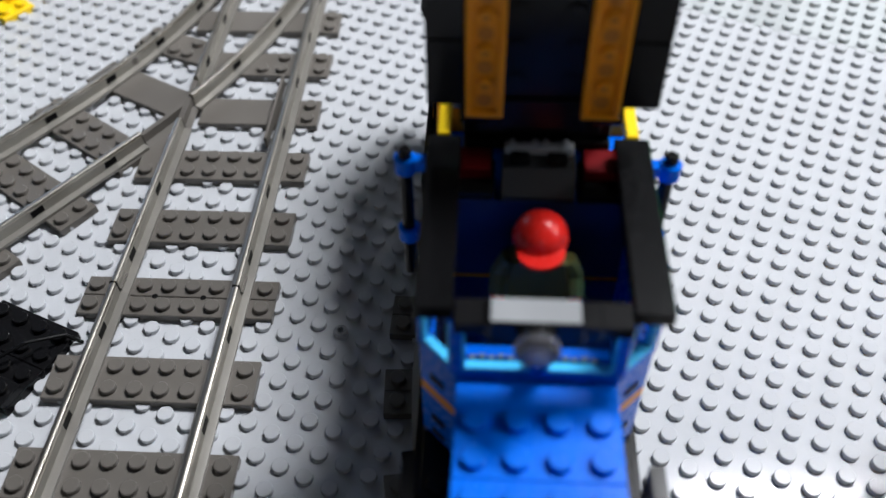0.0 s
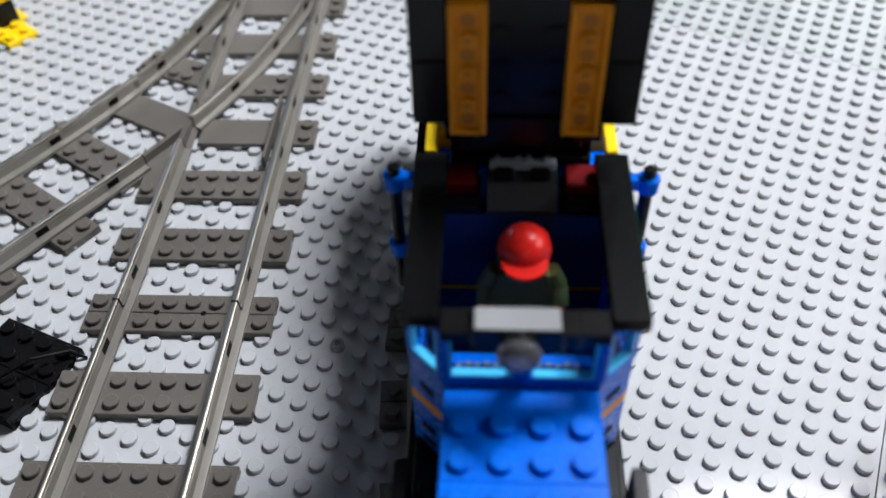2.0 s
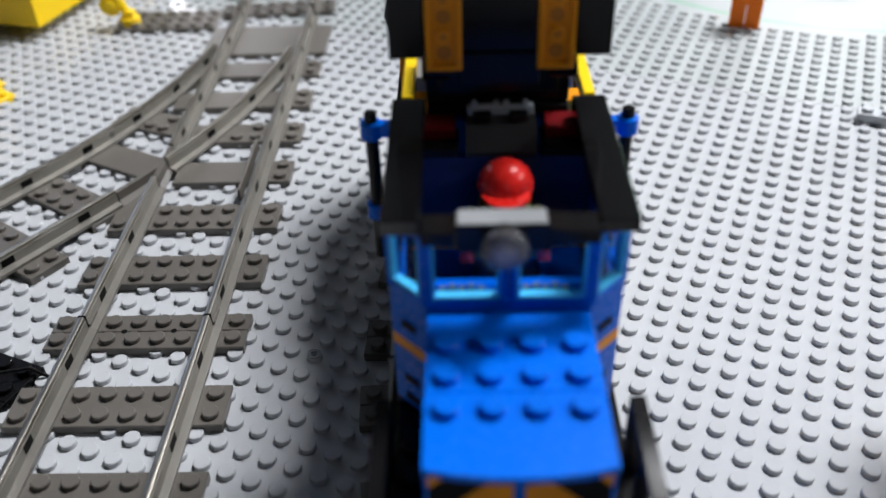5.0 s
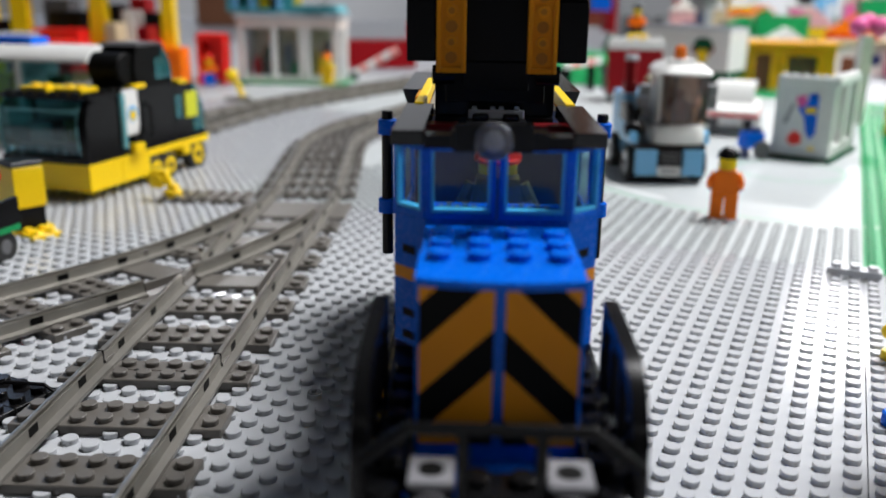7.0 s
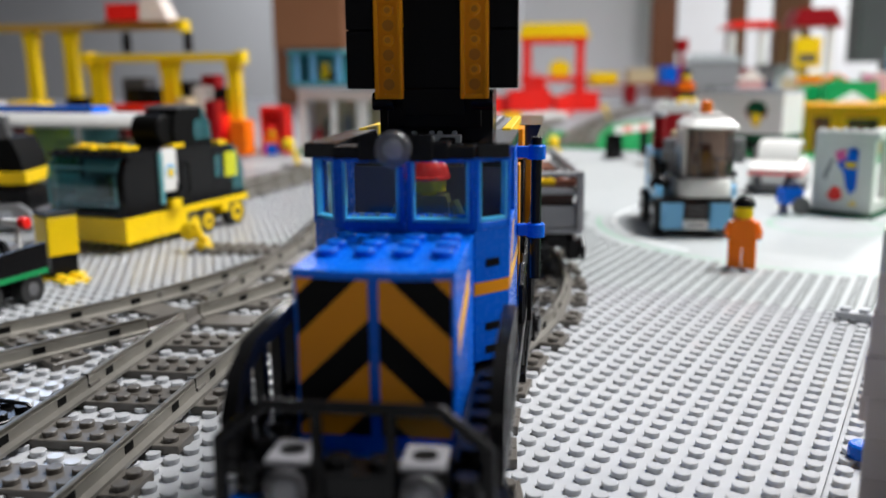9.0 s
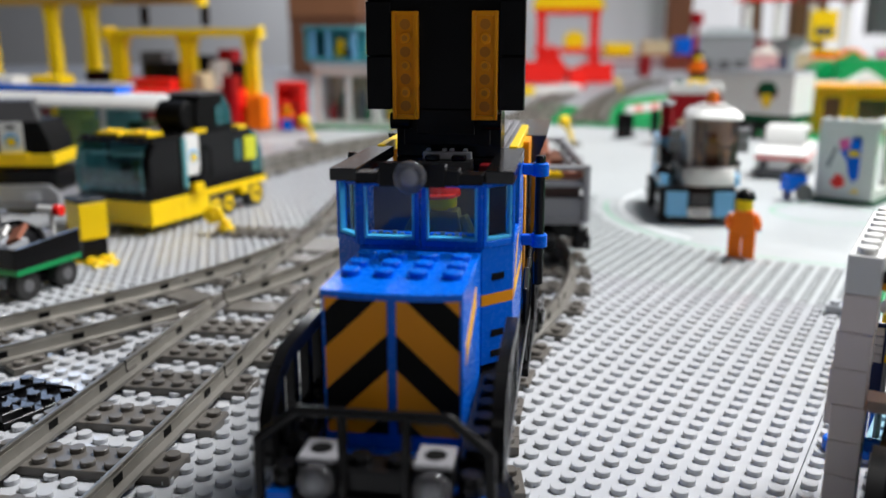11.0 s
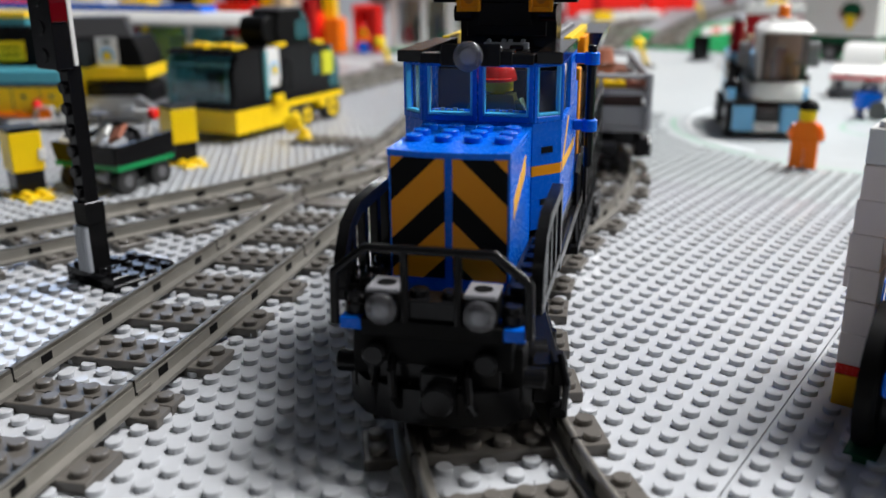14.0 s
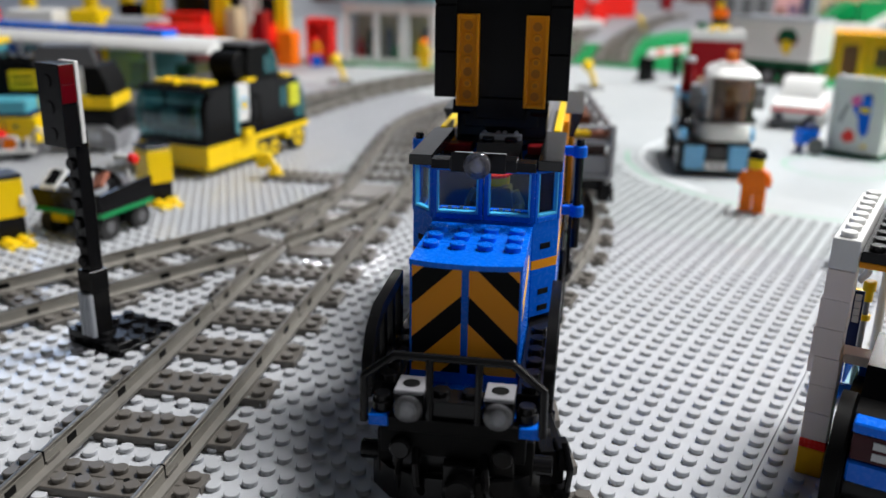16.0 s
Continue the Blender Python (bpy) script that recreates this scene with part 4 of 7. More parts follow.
for side in (-1, 1):
    for z0, z1 in ((3.08, 4.25), (4.88, 5.2)):
        part("side_slat", Shape().box(*sorted((side * 2.15, side * 2.36)), -6.9, 6.9, z0, z1), WAGONGREY, wagon)
        part("end_slat", Shape().box(-2.1, 2.1, *sorted((side * 6.9, side * 7.12)), z0, z1), WAGONGREY, wagon)
    s = Shape().cyl((side * 2.28, -7.0, 5.98), (side * 2.28, 7.0, 5.98), 0.17, 10)
    part("top_rail", s, WAGONGREY, wagon, "round grey top rail")
    s = Shape().cyl((-2.1, side * 7.03, 5.98), (2.1, side * 7.03, 5.98), 0.15, 10).cyl((-0.62, side * 7.03, 5.98), (-0.36, side * 7.03, 5.98), 0.22, 10)
    part("end_rail", s, WAGONGREY, wagon, "round grey end rail")
    part("end_post", Shape().box(-0.62, -0.36, *sorted((side * 7.0, side * 7.22)), 3.0, 5.95), WAGONGREY, wagon)
    for y in (-7.05, -3.5, 0, 3.5, 7.05):
        w = 0.3 if abs(y) > 7 else 0.16
        part("post", Shape().box(*sorted((side * 2.12, side * 2.5)), y - w, y + w, 2.9, 6.16, c=0.05), WAGONGREY, wagon)
for y in (-4.4, 4.2):
    s = Shape().box(-1.7, 1.7, y - 2.2, y + 2.2, 1.9, 2.74)
    for side in (-1, 1):
        s.box(side * 2.1 - 0.3, side * 2.1 + 0.3, y - 2.3, y + 2.3, 1.2, 2.3)
        for d in (-1.3, 1.3):
            s.cyl((side * 2.38, y + d, 1.6), (side * 2.62, y + d, 1.6), 0.3, 12, c=0.04)
        s.tube([(side * 2.45, y - 2.2, 2.5), (side * 2.5, y - 2.8, 2.0), (side * 2.45, y - 3.1, 1.4)], 0.14, 8)
    bog = part("bogie", s, BLACK, wagon, "black wagon bogie")
    for side in (-1, 1):
        for d in (-1.3, 1.3):
            part("wheel", Shape().cyl((side * 1.7, y + d, 1.8), (side * 2.08, y + d, 1.8), 0.8, 18), BLACK, bog)
part("coupling", Shape().box(-0.5, 0.5, -9.6, -6.6, 1.9, 2.4).cyl((0, -9.9, 2.15), (0, -9.3, 2.15), 0.35, 12), BLACK, wagon)
RUST = plastic("copper_brown_plastic", (0.32, 0.12, 0.075), 0.3)
barrel = thing("barrel", "copper brown toy barrel standing in the open wagon", "barrel", 12.5, 22.7, 3.08, 6)
s = Shape()
for z0, z1, r0, r1 in ((0, 0.9, 0.95, 1.15), (0.9, 2.1, 1.15, 1.2), (2.1, 3.3, 1.2, 1.15), (3.3, 4.2, 1.15, 0.95)):
    s.cyl((0, 0, z0), (0, 0, z1), r0, 20, r2=r1)
part("barrel_body", s, RUST, barrel)
for z in (0.85, 3.2):
    part("hoop", Shape().cyl((0, 0, z), (0, 0, z + 0.2), 1.23, 20, c=0.03), BROWN, barrel)
single("brown_crate", Shape().box(-1.9, 1.9, -0.7, 0.7, 0, 2.2).box(-1.95, 1.95, -0.76, 0.76, 0.2, 0.5).box(-1.95, 1.95, -0.76, 0.76, 1.6, 1.9), plastic("dark_brown_plastic", (0.05, 0.02, 0.015), 0.35), "dark brown crate in the open wagon", "crate", 13.45, 20.35, 3.08, 6)
single("brown_crate", Shape().box(-1.7, 1.9, -2.4, 2.4, 0, 2.5).box(-1.76, 1.96, -2.46, 2.46, 1.0, 1.4), BROWN, "very dark brown crate at the back of the open wagon", "crate", 12.3, 28.2, 3.08, 6)
single("yellow_bar", Shape().box(-1.2, 1.2, -0.39, 0.39, 0, P).studs(-1.2, -0.4, 3, 1, P), YELLOW, "yellow plate lying on the crate in the wagon", "brick", 13.2, 20.3, 5.284, 6)
single("orange_bar", Shape().box(-0.8, 0.8, -0.3, 0.3, 0, P).studs(-0.8, -0.4, 2, 1, P), RUST, "copper brown plate lying on the crate in the wagon", "brick", 15.0, 20.5, 5.284, 6)

# ---- signal beside the track ----
sx, sy = uv(-3.60, -4.10)
signal = thing("railway_signal", "tall black toy railway signal with red lamp and studded base", "signal", sx, sy, 0, GRID)
s = Shape().brick(-1.6, -1.6, 0.0, 4, 2, 1).brick(-1.6, 0.0, 0.0, 4, 2, 1)
s.brick(-1.6, -1.6, P, 4, 1, 1)
part("base_plate", s, BLACK, signal, "glossy black studded base")
px, py = 0.0, -1.2
s = Shape()
s.box(px - 0.4, px + 0.4, py - 0.4, py + 0.4, 2 * P, 2.6)
s.box(px - 0.42, px + 0.42, py - 0.42, py + 0.42, 2.6, 3.5)
s.box(px - 0.28, px + 0.3, py - 0.3, py + 0.3, 3.5, 9.2)
for k in range(7):
    z = 3.5 + 0.8 * k
    s.cyl((px - 0.27, py, z + 0.4), (px - 0.42, py, z + 0.4), 0.24, 12, c=0.03).cyl((px - 0.05, py - 0.29, z + 0.4), (px - 0.05, py - 0.44, z + 0.4), 0.24, 12, c=0.03)
post = part("post", s, BLACK, signal)
s = Shape()
for a in (-0.28, 0.0, 0.28):
    s.cyl((px + a, py - 0.46, 0.7), (px + a, py - 0.46, 2.55), 0.13, 8)
part("grille", s, PALEGREY, post, "pale grey ribbed grille")
s = Shape().box(px - 0.95, px + 0.42, py - 0.75, py - 0.06, 8.6, 11.75)
for k in range(3):
    s.cyl((px - 0.3, py - 0.75, 9.1 + k), (px - 0.3, py - 0.80, 9.1 + k), 0.26, 14, c=0.03)
for k in range(4):
    s.cyl((px - 0.95, py - 0.4, 8.95 + 0.78 * k), (px - 1.09, py - 0.4, 8.95 + 0.78 * k), 0.22, 12, c=0.03)
head = part("signal_head", s, BLACK, signal)
s = Shape()
for k in range(2):
    s.box(px + 0.424, px + 0.46, py - 0.73, py - 0.08, 10.3 + 0.71 * k, 11.0 + 0.71 * k, c=0.012)
part("red_lamp", s, CLEARRED, head, "red clear lamp")
s = Shape().box(px - 0.5, px + 0.44, py - 0.05, py + 0.14, 8.7, 11.82)
part("white_back", s, WHITE, head, "white backing tile")
part("wire", Shape().tube([(0.2, -0.8, 0.75), (0.9, 0.3, 0.95), (1.5, 1.2, 0.6), (1.9, 1.4, 0.2)], 0.06, 6), BLACK, signal)

# ---- white building at the right edge: pillar, beam, dark roof ----
bx, by = uv(22.86, 0.86)
kiosk = thing("toy_building", "white toy building with a pillar, studded beam and black roof", "toy building", bx, by, 0, GRID)
s = Shape().box(0, 0.79, 0, 0.79, 0.0, B)
part("brick", s, WARMYELLOW, kiosk, "yellow brick at the pillar's foot")
part("brick", Shape().box(0, 0.79, 0, 0.79, B + 0.004, B + P), RED, kiosk, "red plate in the pillar")
z = B + P + 0.004
for k in range(6):
    dx = (0.0, 0.0, 0.0, -0.12, -0.06, 0.0)[k]
    s = Shape().box(dx, 0.79 + dx * 0.3, 0.0, 0.79, z, z + B - 0.01)
    if k == 2:
        s.box(-0.16, 0.0, 0.2, 0.6, z + 0.3, z + 0.9)
    part("brick", s, AGEDWHITE, kiosk)
    z += B
part("brick", Shape().brick(0, 0, z, 1, 8, 3), WHITE, kiosk, "white beam with studs")
s = Shape().brick(0.82, 0.0, z + 0.35, 8, 8, 1)
part("roof_plate", s, BLACK, kiosk, "black studded roof plate")
part("trim_plate", Shape().box(0.82, 7.2, 0.05, 6.3, z + 0.15, z + 0.345), ORANGE, kiosk)
part("shelf_plate", Shape().brick(0.5, 0.9, 3.75, 3, 1, 1, studs=False), AGEDWHITE, kiosk, "pale shelf plate")
blue_win = part("lower_window", Shape().box(0.8, 1.25, 1.1, 1.2, 2.95, 3.72), CLEARBLUE, kiosk, "pale blue clear lower window")
part("window_frame", Shape().box(0.72, 1.7, 1.0, 1.25, 2.6, 2.94).box(1.26, 1.7, 1.0, 1.25, 2.95, 3.72), BLUE, blue_win)
part("rear_post", Shape().cyl((1.3, 5.9, 0.2), (1.3, 5.9, z + 0.34), 0.16, 10), WHITE, kiosk, "thin white rear post")
s = Shape()
for i in range(2):
    for j in range(4):
        s.box(0.46 + 0.24 * i, 0.65 + 0.24 * i, 2.25, 2.35, 4.65 + 0.25 * j, 4.85 + 0.25 * j, 1, c=0)
s.box(0.40, 0.95, 2.36, 2.5, 3.3, 5.7, 0)
s.tube([(0.75, 1.9, 6.2), (0.95, 1.9, 6.5), (0.95, 1.9, 7.0)], 0.12, 8, 1)
part("lattice_window", s, [DARKBLUE, WHITE], kiosk, "dark blue panel with white panes")
part("floor_strip", Shape().box(0.95, 1.75, -3.0, 6.4, 0.0, 0.2), DARKGREEN, kiosk, "dark green strip beside the pillar")
part("floor_plate", Shape().box(1.76, 8.0, -3.0, 6.4, 0.0, 0.2), OLDGREY, kiosk)
gx, gy = uv(23.75, 5.6)
single("lamp_post", Shape().cyl((0, 0, 0), (0, 0, 4.6), 0.1, 10, 1).cyl((0, 0, 4.6), (0, 0, 5.0), 0.17, 14, 0, c=0.03).cyl((0, 0, 5.0), (0, 0, 5.35), 0.22, 14, 0, c=0.04).cyl((0, 0, 3.9), (0, 0, 4.1), 0.2, 12, 0), [YELLOW, MIDGREY], "thin post with a yellow top inside the white building", "post", gx, gy, 0.0, GRID)
gx, gy = uv(26.0, 3.4)
figure("black toy figure leaning inside the white building", gx, gy, 2.6, 60, BLACK, BLACK, DARKBLUE, WHITE)
single("dark_counter", Shape().brick(-1.6, -1.6, 0, 4, 4, 8), DARKGREEN, "dark green block under the figure in the building", "counter", gx, gy, 0.0, GRID)
# Dark vehicle parked in the building.
gx, gy = uv(24.95, -0.6)
car = thing("dark_vehicle", "black toy vehicle with a blue bumper parked beside the pillar", "toy car", gx, gy, 0, GRID)
out = [(-1.2, 1.3), (-1.1, 2.1), (-0.6, 2.8), (0.2, 3.2), (1.5, 3.4), (4.6, 3.4), (4.6, 0.5), (1.8, 0.5), (1.4, 1.2), (0.6, 1.5), (-0.2, 1.2), (-0.6, 0.6), (-1.1, 0.5)]
part("body", Shape().prism(out, "x", -0.9, 3.6), BLACK, car)
part("bumper", Shape().box(-0.45, 3.6, -1.9, -1.21, 2.1, 2.77, c=0.06), BLUE, car, "blue bumper")
part("top_band", Shape().box(-0.45, 3.6, -1.85, -1.21, 3.6, 3.92, c=0.05), BLUE, car, "blue band")
# Shadow on the parked vehicle is put into this band's red.
lamp_band = part("lamp_band", Shape().box(-0.42, 3.55, -1.8, -1.21, 2.78, 3.59), plastic("shade_dark_red", (0.035, 0.004, 0.008), 0.3, shine=0.15), car, "red lamp band painted dark for shade")
for k in range(2):
    part("pale_bar", Shape().box(0.12, 0.5, -1.815, -1.8, 2.9 + 0.33 * k, 3.12 + 0.33 * k, c=0), PALEGREY, lamp_band)
part("fender", Shape().cyl((-1.0, -0.15, 1.95), (-0.5, -0.15, 1.95), 1.9, 28, c=0.1).box(-0.5, 3.6, -1.2, 1.0, 3.41, 3.9), DEEPBLACK, car, "round black fender")
for x in (-0.95, 3.2):
    part("tyre", Shape().cyl((x, 0.55, 0.75), (x + 0.5, 0.55, 0.75), 0.75, 20), RUBBER, car)
part("canopy", Shape().prism([(-0.4, 3.41), (0.4, 4.7), (3.2, 4.7), (3.6, 3.41)], "x", -0.5, 3.2), BLACK, car)
# Clear discs stand for glinting round moulding marks on single studs.
for u, v in ((PU + S * 6, PV + S * 1),):
    gx, gy = uv(u, v)
    single("clear_stud", Shape().cyl((0, 0, 0.173), (0, 0, 0.21), 0.22, 14, c=0.01).cyl((0, 0, 0.21), (0, 0, 0.24), 0.1, 10), CLEAR, "clear disc standing for a stud's moulding mark", "plate", gx, gy, 0.0, 0, "clear round plates")
# Small loose pieces on the plate beside the seam.
gx, gy = uv(23.1, 7.0)
s = Shape().cyl((-0.55, 0, 0.17), (-0.55, 0, 0.6), 0.38, 18, c=0.06).box(-0.25, 0.2, -0.38, 0.38, 0.17, 0.75)
s.prism([(-0.2, 0.75), (0.3, 0.75), (0.55, 1.9), (-0.15, 1.9)], "y", 0.0, 0.36)
s.box(0.21, 0.9, -0.3, 0.3, 0.17, 0.5)
single("blue_piece", s, BLUE, "blue brick piece with an upright slab beside the seam", "brick", gx, gy, 0.0, GRID)
gx, gy = uv(22.7, 12.6)
s = Shape().cyl((0, 0, 0.0), (0, 0, 0.32), 0.42, 16, c=0.05).cyl((0, 0, 0.3), (0.14, 0.1, 1.5), 0.27, 14).cyl((0.14, 0.1, 1.45), (0.2, 0.12, 2.05), 0.4, 16, c=0.05)
s.cyl((0.2, 0.12, 2.05), (0.21, 0.12, 2.3), 0.33, 16, c=0.04).ball((-0.32, -0.1, 1.1), 0.28, 12, 6).tube([(-0.3, -0.1, 1.1), (0.05, 0, 0.6)], 0.16, 8)
single("yellow_tool", s, YELLOW, "yellow moulded hose tool standing on the plate", "tool", gx, gy, 0.172)
gx, gy = uv(24.6, 20.4)
figure("toy figure in tan with a black cap beside the green plate", gx, gy, 0.17, 160, BLACK, TAN, BLACK, YELLOW)
gx, gy = uv(21.4, 22.9)
single("grey_clip", Shape().brick(-1.2, -0.4, 0.17, 3, 1, 1), PALEGREY, "small pale grey plates stuck on the seam", "brick", gx, gy, 0.0, GRID)

# ---- yellow and black maintenance truck ----


def wheel(parent, x, y, r, side, hub, w=0.7):
    t = part("wheel", Shape().cyl((x, y, r), (x + side * w, y, r), r, 22, c=0.06), RUBBER, parent, "black rubber tyre")
    part("hub", Shape().cyl((x + side * w, y, r), (x + side * (w + 0.03), y, r), r * 0.62, 16), hub, t)
    part("axle_cap", Shape().cyl((x + side * (w + 0.031), y, r), (x + side * (w + 0.1), y, r), r * 0.26, 12), RUBBER, t)


van = thing("maintenance_truck", "yellow and black toy works truck with teal windows", "toy truck", -15.7, 24.8, 0, -14)
for x0, x1, y0, y1 in ((-3.2, -0.81, 0, 3.19), (-0.79, 3.2, 0, 3.19), (-3.2, 3.2, 3.21, 6.2)):
    part("front_step", Shape().box(x0, x1, y0, y1, 0.75, 2.4), YELLOW, van, "low yellow front brick")
part("chassis", Shape().box(-3.15, 3.15, 6.21, 13.7, 1.92, 2.4), YELLOW, van, "yellow chassis")
part("front_base", Shape().box(-3.15, 3.15, 0.1, 13.4, 2.404, 2.8), BLACK, van)
part("underbody", Shape().box(-2.0, 2.0, 1.0, 13.0, 0.7, 1.91), BLACK, van)
bow = [(0.45, 2.81), (0.22, 3.3), (0.15, 4.6), (0.42, 5.7), (0.95, 6.16)]
bubble = part("bubble_window", Shape().ribbon(bow, 0.05, "x", -2.98, 2.43), TEALPANE, van, "large teal clear front window")
bubble.visible_shadow = False
# Paler strips put the highlights along the windscreen edges into colour.
for x in (-3.12, 2.44):
    part("window_rim", Shape().ribbon(bow, 0.08, "x", x, x + 0.12), TEALRIM, bubble, "pale teal strip for the pane's edge highlight")
part("window_rim", Shape().box(-2.97, 2.42, 0.3, 0.42, 5.5, 5.62), TEALRIM, bubble)
part("dashboard", Shape().box(-2.7, 2.2, 0.9, 1.5, 2.81, 3.5), MIDGREY, van)
s = Shape()
for k in range(7):
    s.cyl((-2.4 + S * k, 0.18, 3.1), (-2.4 + S * k, 0.02, 3.1), 0.2, 12, c=0.03)
part("window_studs", s, CLEARBLUE, van, "row of small clear studs")
part("side_window", Shape().box(-3.15, -3.08, 1.0, 2.98, 2.81, 6.2), TEALPANE, van).visible_shadow = False
s = Shape().prism([(0.2, 2.81), (0.12, 5.0), (0.5, 5.9), (1.0, 6.2), (3.4, 6.2), (3.4, 2.81)], "x", 2.56, 3.18)
part("side_panel", s, BLACK, van, "black rounded side panel")
part("inner_seat", Shape().box(-2.2, -0.6, 1.6, 2.8, 2.81, 4.6), PALEGREY, van)
part("inner_wall", Shape().box(-2.6, 2.3, 2.9, 2.98, 2.81, 5.9), PALEGREY, van)
part("inner_seat", Shape().box(0.4, 1.9, 1.6, 2.8, 2.81, 4.9), OLIVE, van)
part("cabin_back", Shape().box(-3.1, 2.55, 3.0, 4.6, 2.81, 6.2), BLACK, van)
s = Shape().box(-3.2, 3.2, 0.5, 4.6, 6.21, 6.5)
for k in range(8):
    s.stud(-2.8 + S * k, 0.9, 6.5, 10)
for k in range(4):
    s.stud(2.8, 1.7 + S * k, 6.5, 10)
part("cabin_roof", s, BLACK, van, "black studded cabin roof")
for x in (-1.5, 1.0):
    part("roof_tile", Shape().box(x - 1.0, x + 1.0, 1.5, 3.1, 6.51, 6.8).studs(x - 0.8, 1.9, 2, 1, 6.8, 10), YELLOW, van, "yellow roof tile")
part("tall_block", Shape().prism([(5.6, 6.51), (5.4, 7.6), (5.6, 8.7), (6.0, 9.1), (8.4, 9.1), (9.4, 8.0), (9.6, 6.51)], "x", 0.5, 3.1), DEEPBLACK, van, "tall black cabin with sloped front")
# Slate sheet paints the light on the black block's top.
part("block_top", Shape().prism([(5.7, 9.11), (5.9, 9.32), (8.4, 9.32), (8.7, 8.95), (8.45, 9.11)], "x", 0.4, 3.15), SLATE, van)
part("front_lobe", Shape().cyl((0.7, 5.0, 7.75), (2.9, 5.0, 7.75), 1.05, 22, c=0.12).cyl((1.0, 5.0, 6.55), (1.0, 5.0, 7.7), 0.7, 14), DEEPBLACK, van, "round black hood")
part("slanted_window", Shape().prism([(8.5, 9.15), (9.35, 8.0), (9.5, 6.9), (8.3, 6.9)], "x", 3.105, 3.16), TEAL, van)
part("block_window", Shape().box(3.11, 3.16, 7.6, 9.0, 6.9, 8.3), TEAL, van)
part("mid_body", Shape().box(-3.1, 3.1, 4.61, 9.6, 2.81, 6.5), BLACK, van)
part("white_panel", Shape().box(3.11, 3.22, 3.75, 5.35, 3.65, 6.55), WHITE, van, "white panel with a round emblem")
part("panel_pane", Shape().ribbon([(3.22, 3.42), (3.34, 3.46), (3.38, 3.7)], 0.05, "z", 2.9, 6.35), TEALRIM, van, "curved teal clear pane")
part("door_step", Shape().box(3.11, 3.6, 4.2, 5.2, 2.5, 3.1), YELLOW, van)
part("door_gear", Shape().box(3.11, 3.5, 5.0, 5.9, 2.81, 3.6).cyl((3.3, 5.4, 3.6), (3.3, 5.4, 4.1), 0.2, 10).box(3.25, 3.5, 4.4, 4.8, 3.12, 3.6), BLACK, van, "black fittings below the white panel")
part("door_handle", Shape().tube([(3.15, 6.3, 3.2), (3.45, 6.3, 3.5), (3.45, 6.3, 5.2), (3.15, 6.3, 5.5)], 0.09, 8), BLACK, van)
part("emblem", Shape().cyl((3.22, 4.65, 5.0), (3.25, 4.65, 5.0), 0.5, 16), SKYBLUE, van)
part("emblem_centre", Shape().cyl((3.25, 4.65, 4.9), (3.27, 4.65, 4.9), 0.32, 14), YELLOW, van)
part("side_tile", Shape().box(2.4, 3.3, 5.0, 6.2, 6.51, 6.8), YELLOW, van)
part("side_tile", Shape().box(2.3, 3.1, 10.4, 11.4, 6.32, 6.6), YELLOW, van)
part("rear_cabin", Shape().box(-3.1, 3.1, 9.61, 11.9, 2.81, 6.3), BLACK, van)
part("rear_window", Shape().prism([(11.91, 2.81), (11.91, 6.3), (12.5, 6.0), (13.3, 4.4), (13.3, 2.81)], "x", -3.0, 3.1), TEAL, van, "teal clear rear window")
part("side_glass", Shape().box(3.11, 3.16, 9.7, 10.5, 4.0, 5.6), TEAL, van)
part("rear_badge", Shape().box(3.11, 3.2, 10.9, 12.4, 3.9, 5.7), plastic("lime_yellow", (0.6, 0.62, 0.02), 0.3), van, "lime yellow badge")
for y in (7.0, 8.6, 12.2):
    for side in (-1, 1):
        wheel(van, side * 2.42, y, 1.12 if y > 12 else 0.95, side, YELLOW)
part("mudguard", Shape().box(-3.18, 3.18, 10.3, 11.2, 1.35, 1.91), YELLOW, van)

# Two yellow boxes on black stands.
for x, y in ((-12.9, 17.6), (-17.3, 8.4)):
    stand = thing("control_stand", "yellow box on a black stand with a studded foot plate", "control box", x - 0.3, y, 0, -36, "yellow control stands")
    part("foot_plate", Shape().brick(0.3, -0.9, 0.0, 2, 2, 1).box(-1.4, 0.25, -1.2, 1.2, 0, 0.3), YELLOW, stand)
    part("stand", Shape().box(-1.3, 0.45, -0.8, 0.7, P, 1.5), BLACK, stand)
    part("box_body", Shape().box(-1.35, 0.5, -0.9, 0.8, 1.51, 3.7, c=0.05), YELLOW, stand)
    part("box_lid", Shape().box(-1.35, 0.5, -0.9, 0.8, 3.71, 3.95), BLACK, stand)
    if x < -15:
        part("side_tab", Shape().box(0.51, 0.62, 0.5, 0.9, 2.1, 2.7, c=0.03), WHITE, stand)

# Low cart with a green edge between them.
cart = thing("track_cart", "low black toy cart with a green edge and grey fittings", "toy cart", -14.15, 11.3, 0.0, -12)
part("deck", Shape().box(-2.4, 2.4, -2.0, 2.4, 1.5, 1.8), GREEN, cart, "green edge plate")
s = Shape().prism([(-2.3, 1.81), (-2.6, 2.85), (2.4, 2.85), (2.3, 1.81)], "y", -2.0, -1.75).box(-2.3, 2.3, -1.74, 2.4, 1.81, 2.2)
s.prism([(-2.0, 1.81), (-2.0, 2.85), (2.4, 3.1), (2.4, 1.81)], "x", 2.15, 2.4).prism([(-1.74, 2.21), (-1.74, 2.85), (2.4, 3.1), (2.4, 2.21)], "x", -2.55, -2.3)
part("tub", s, BLACK, cart, "open black tub")
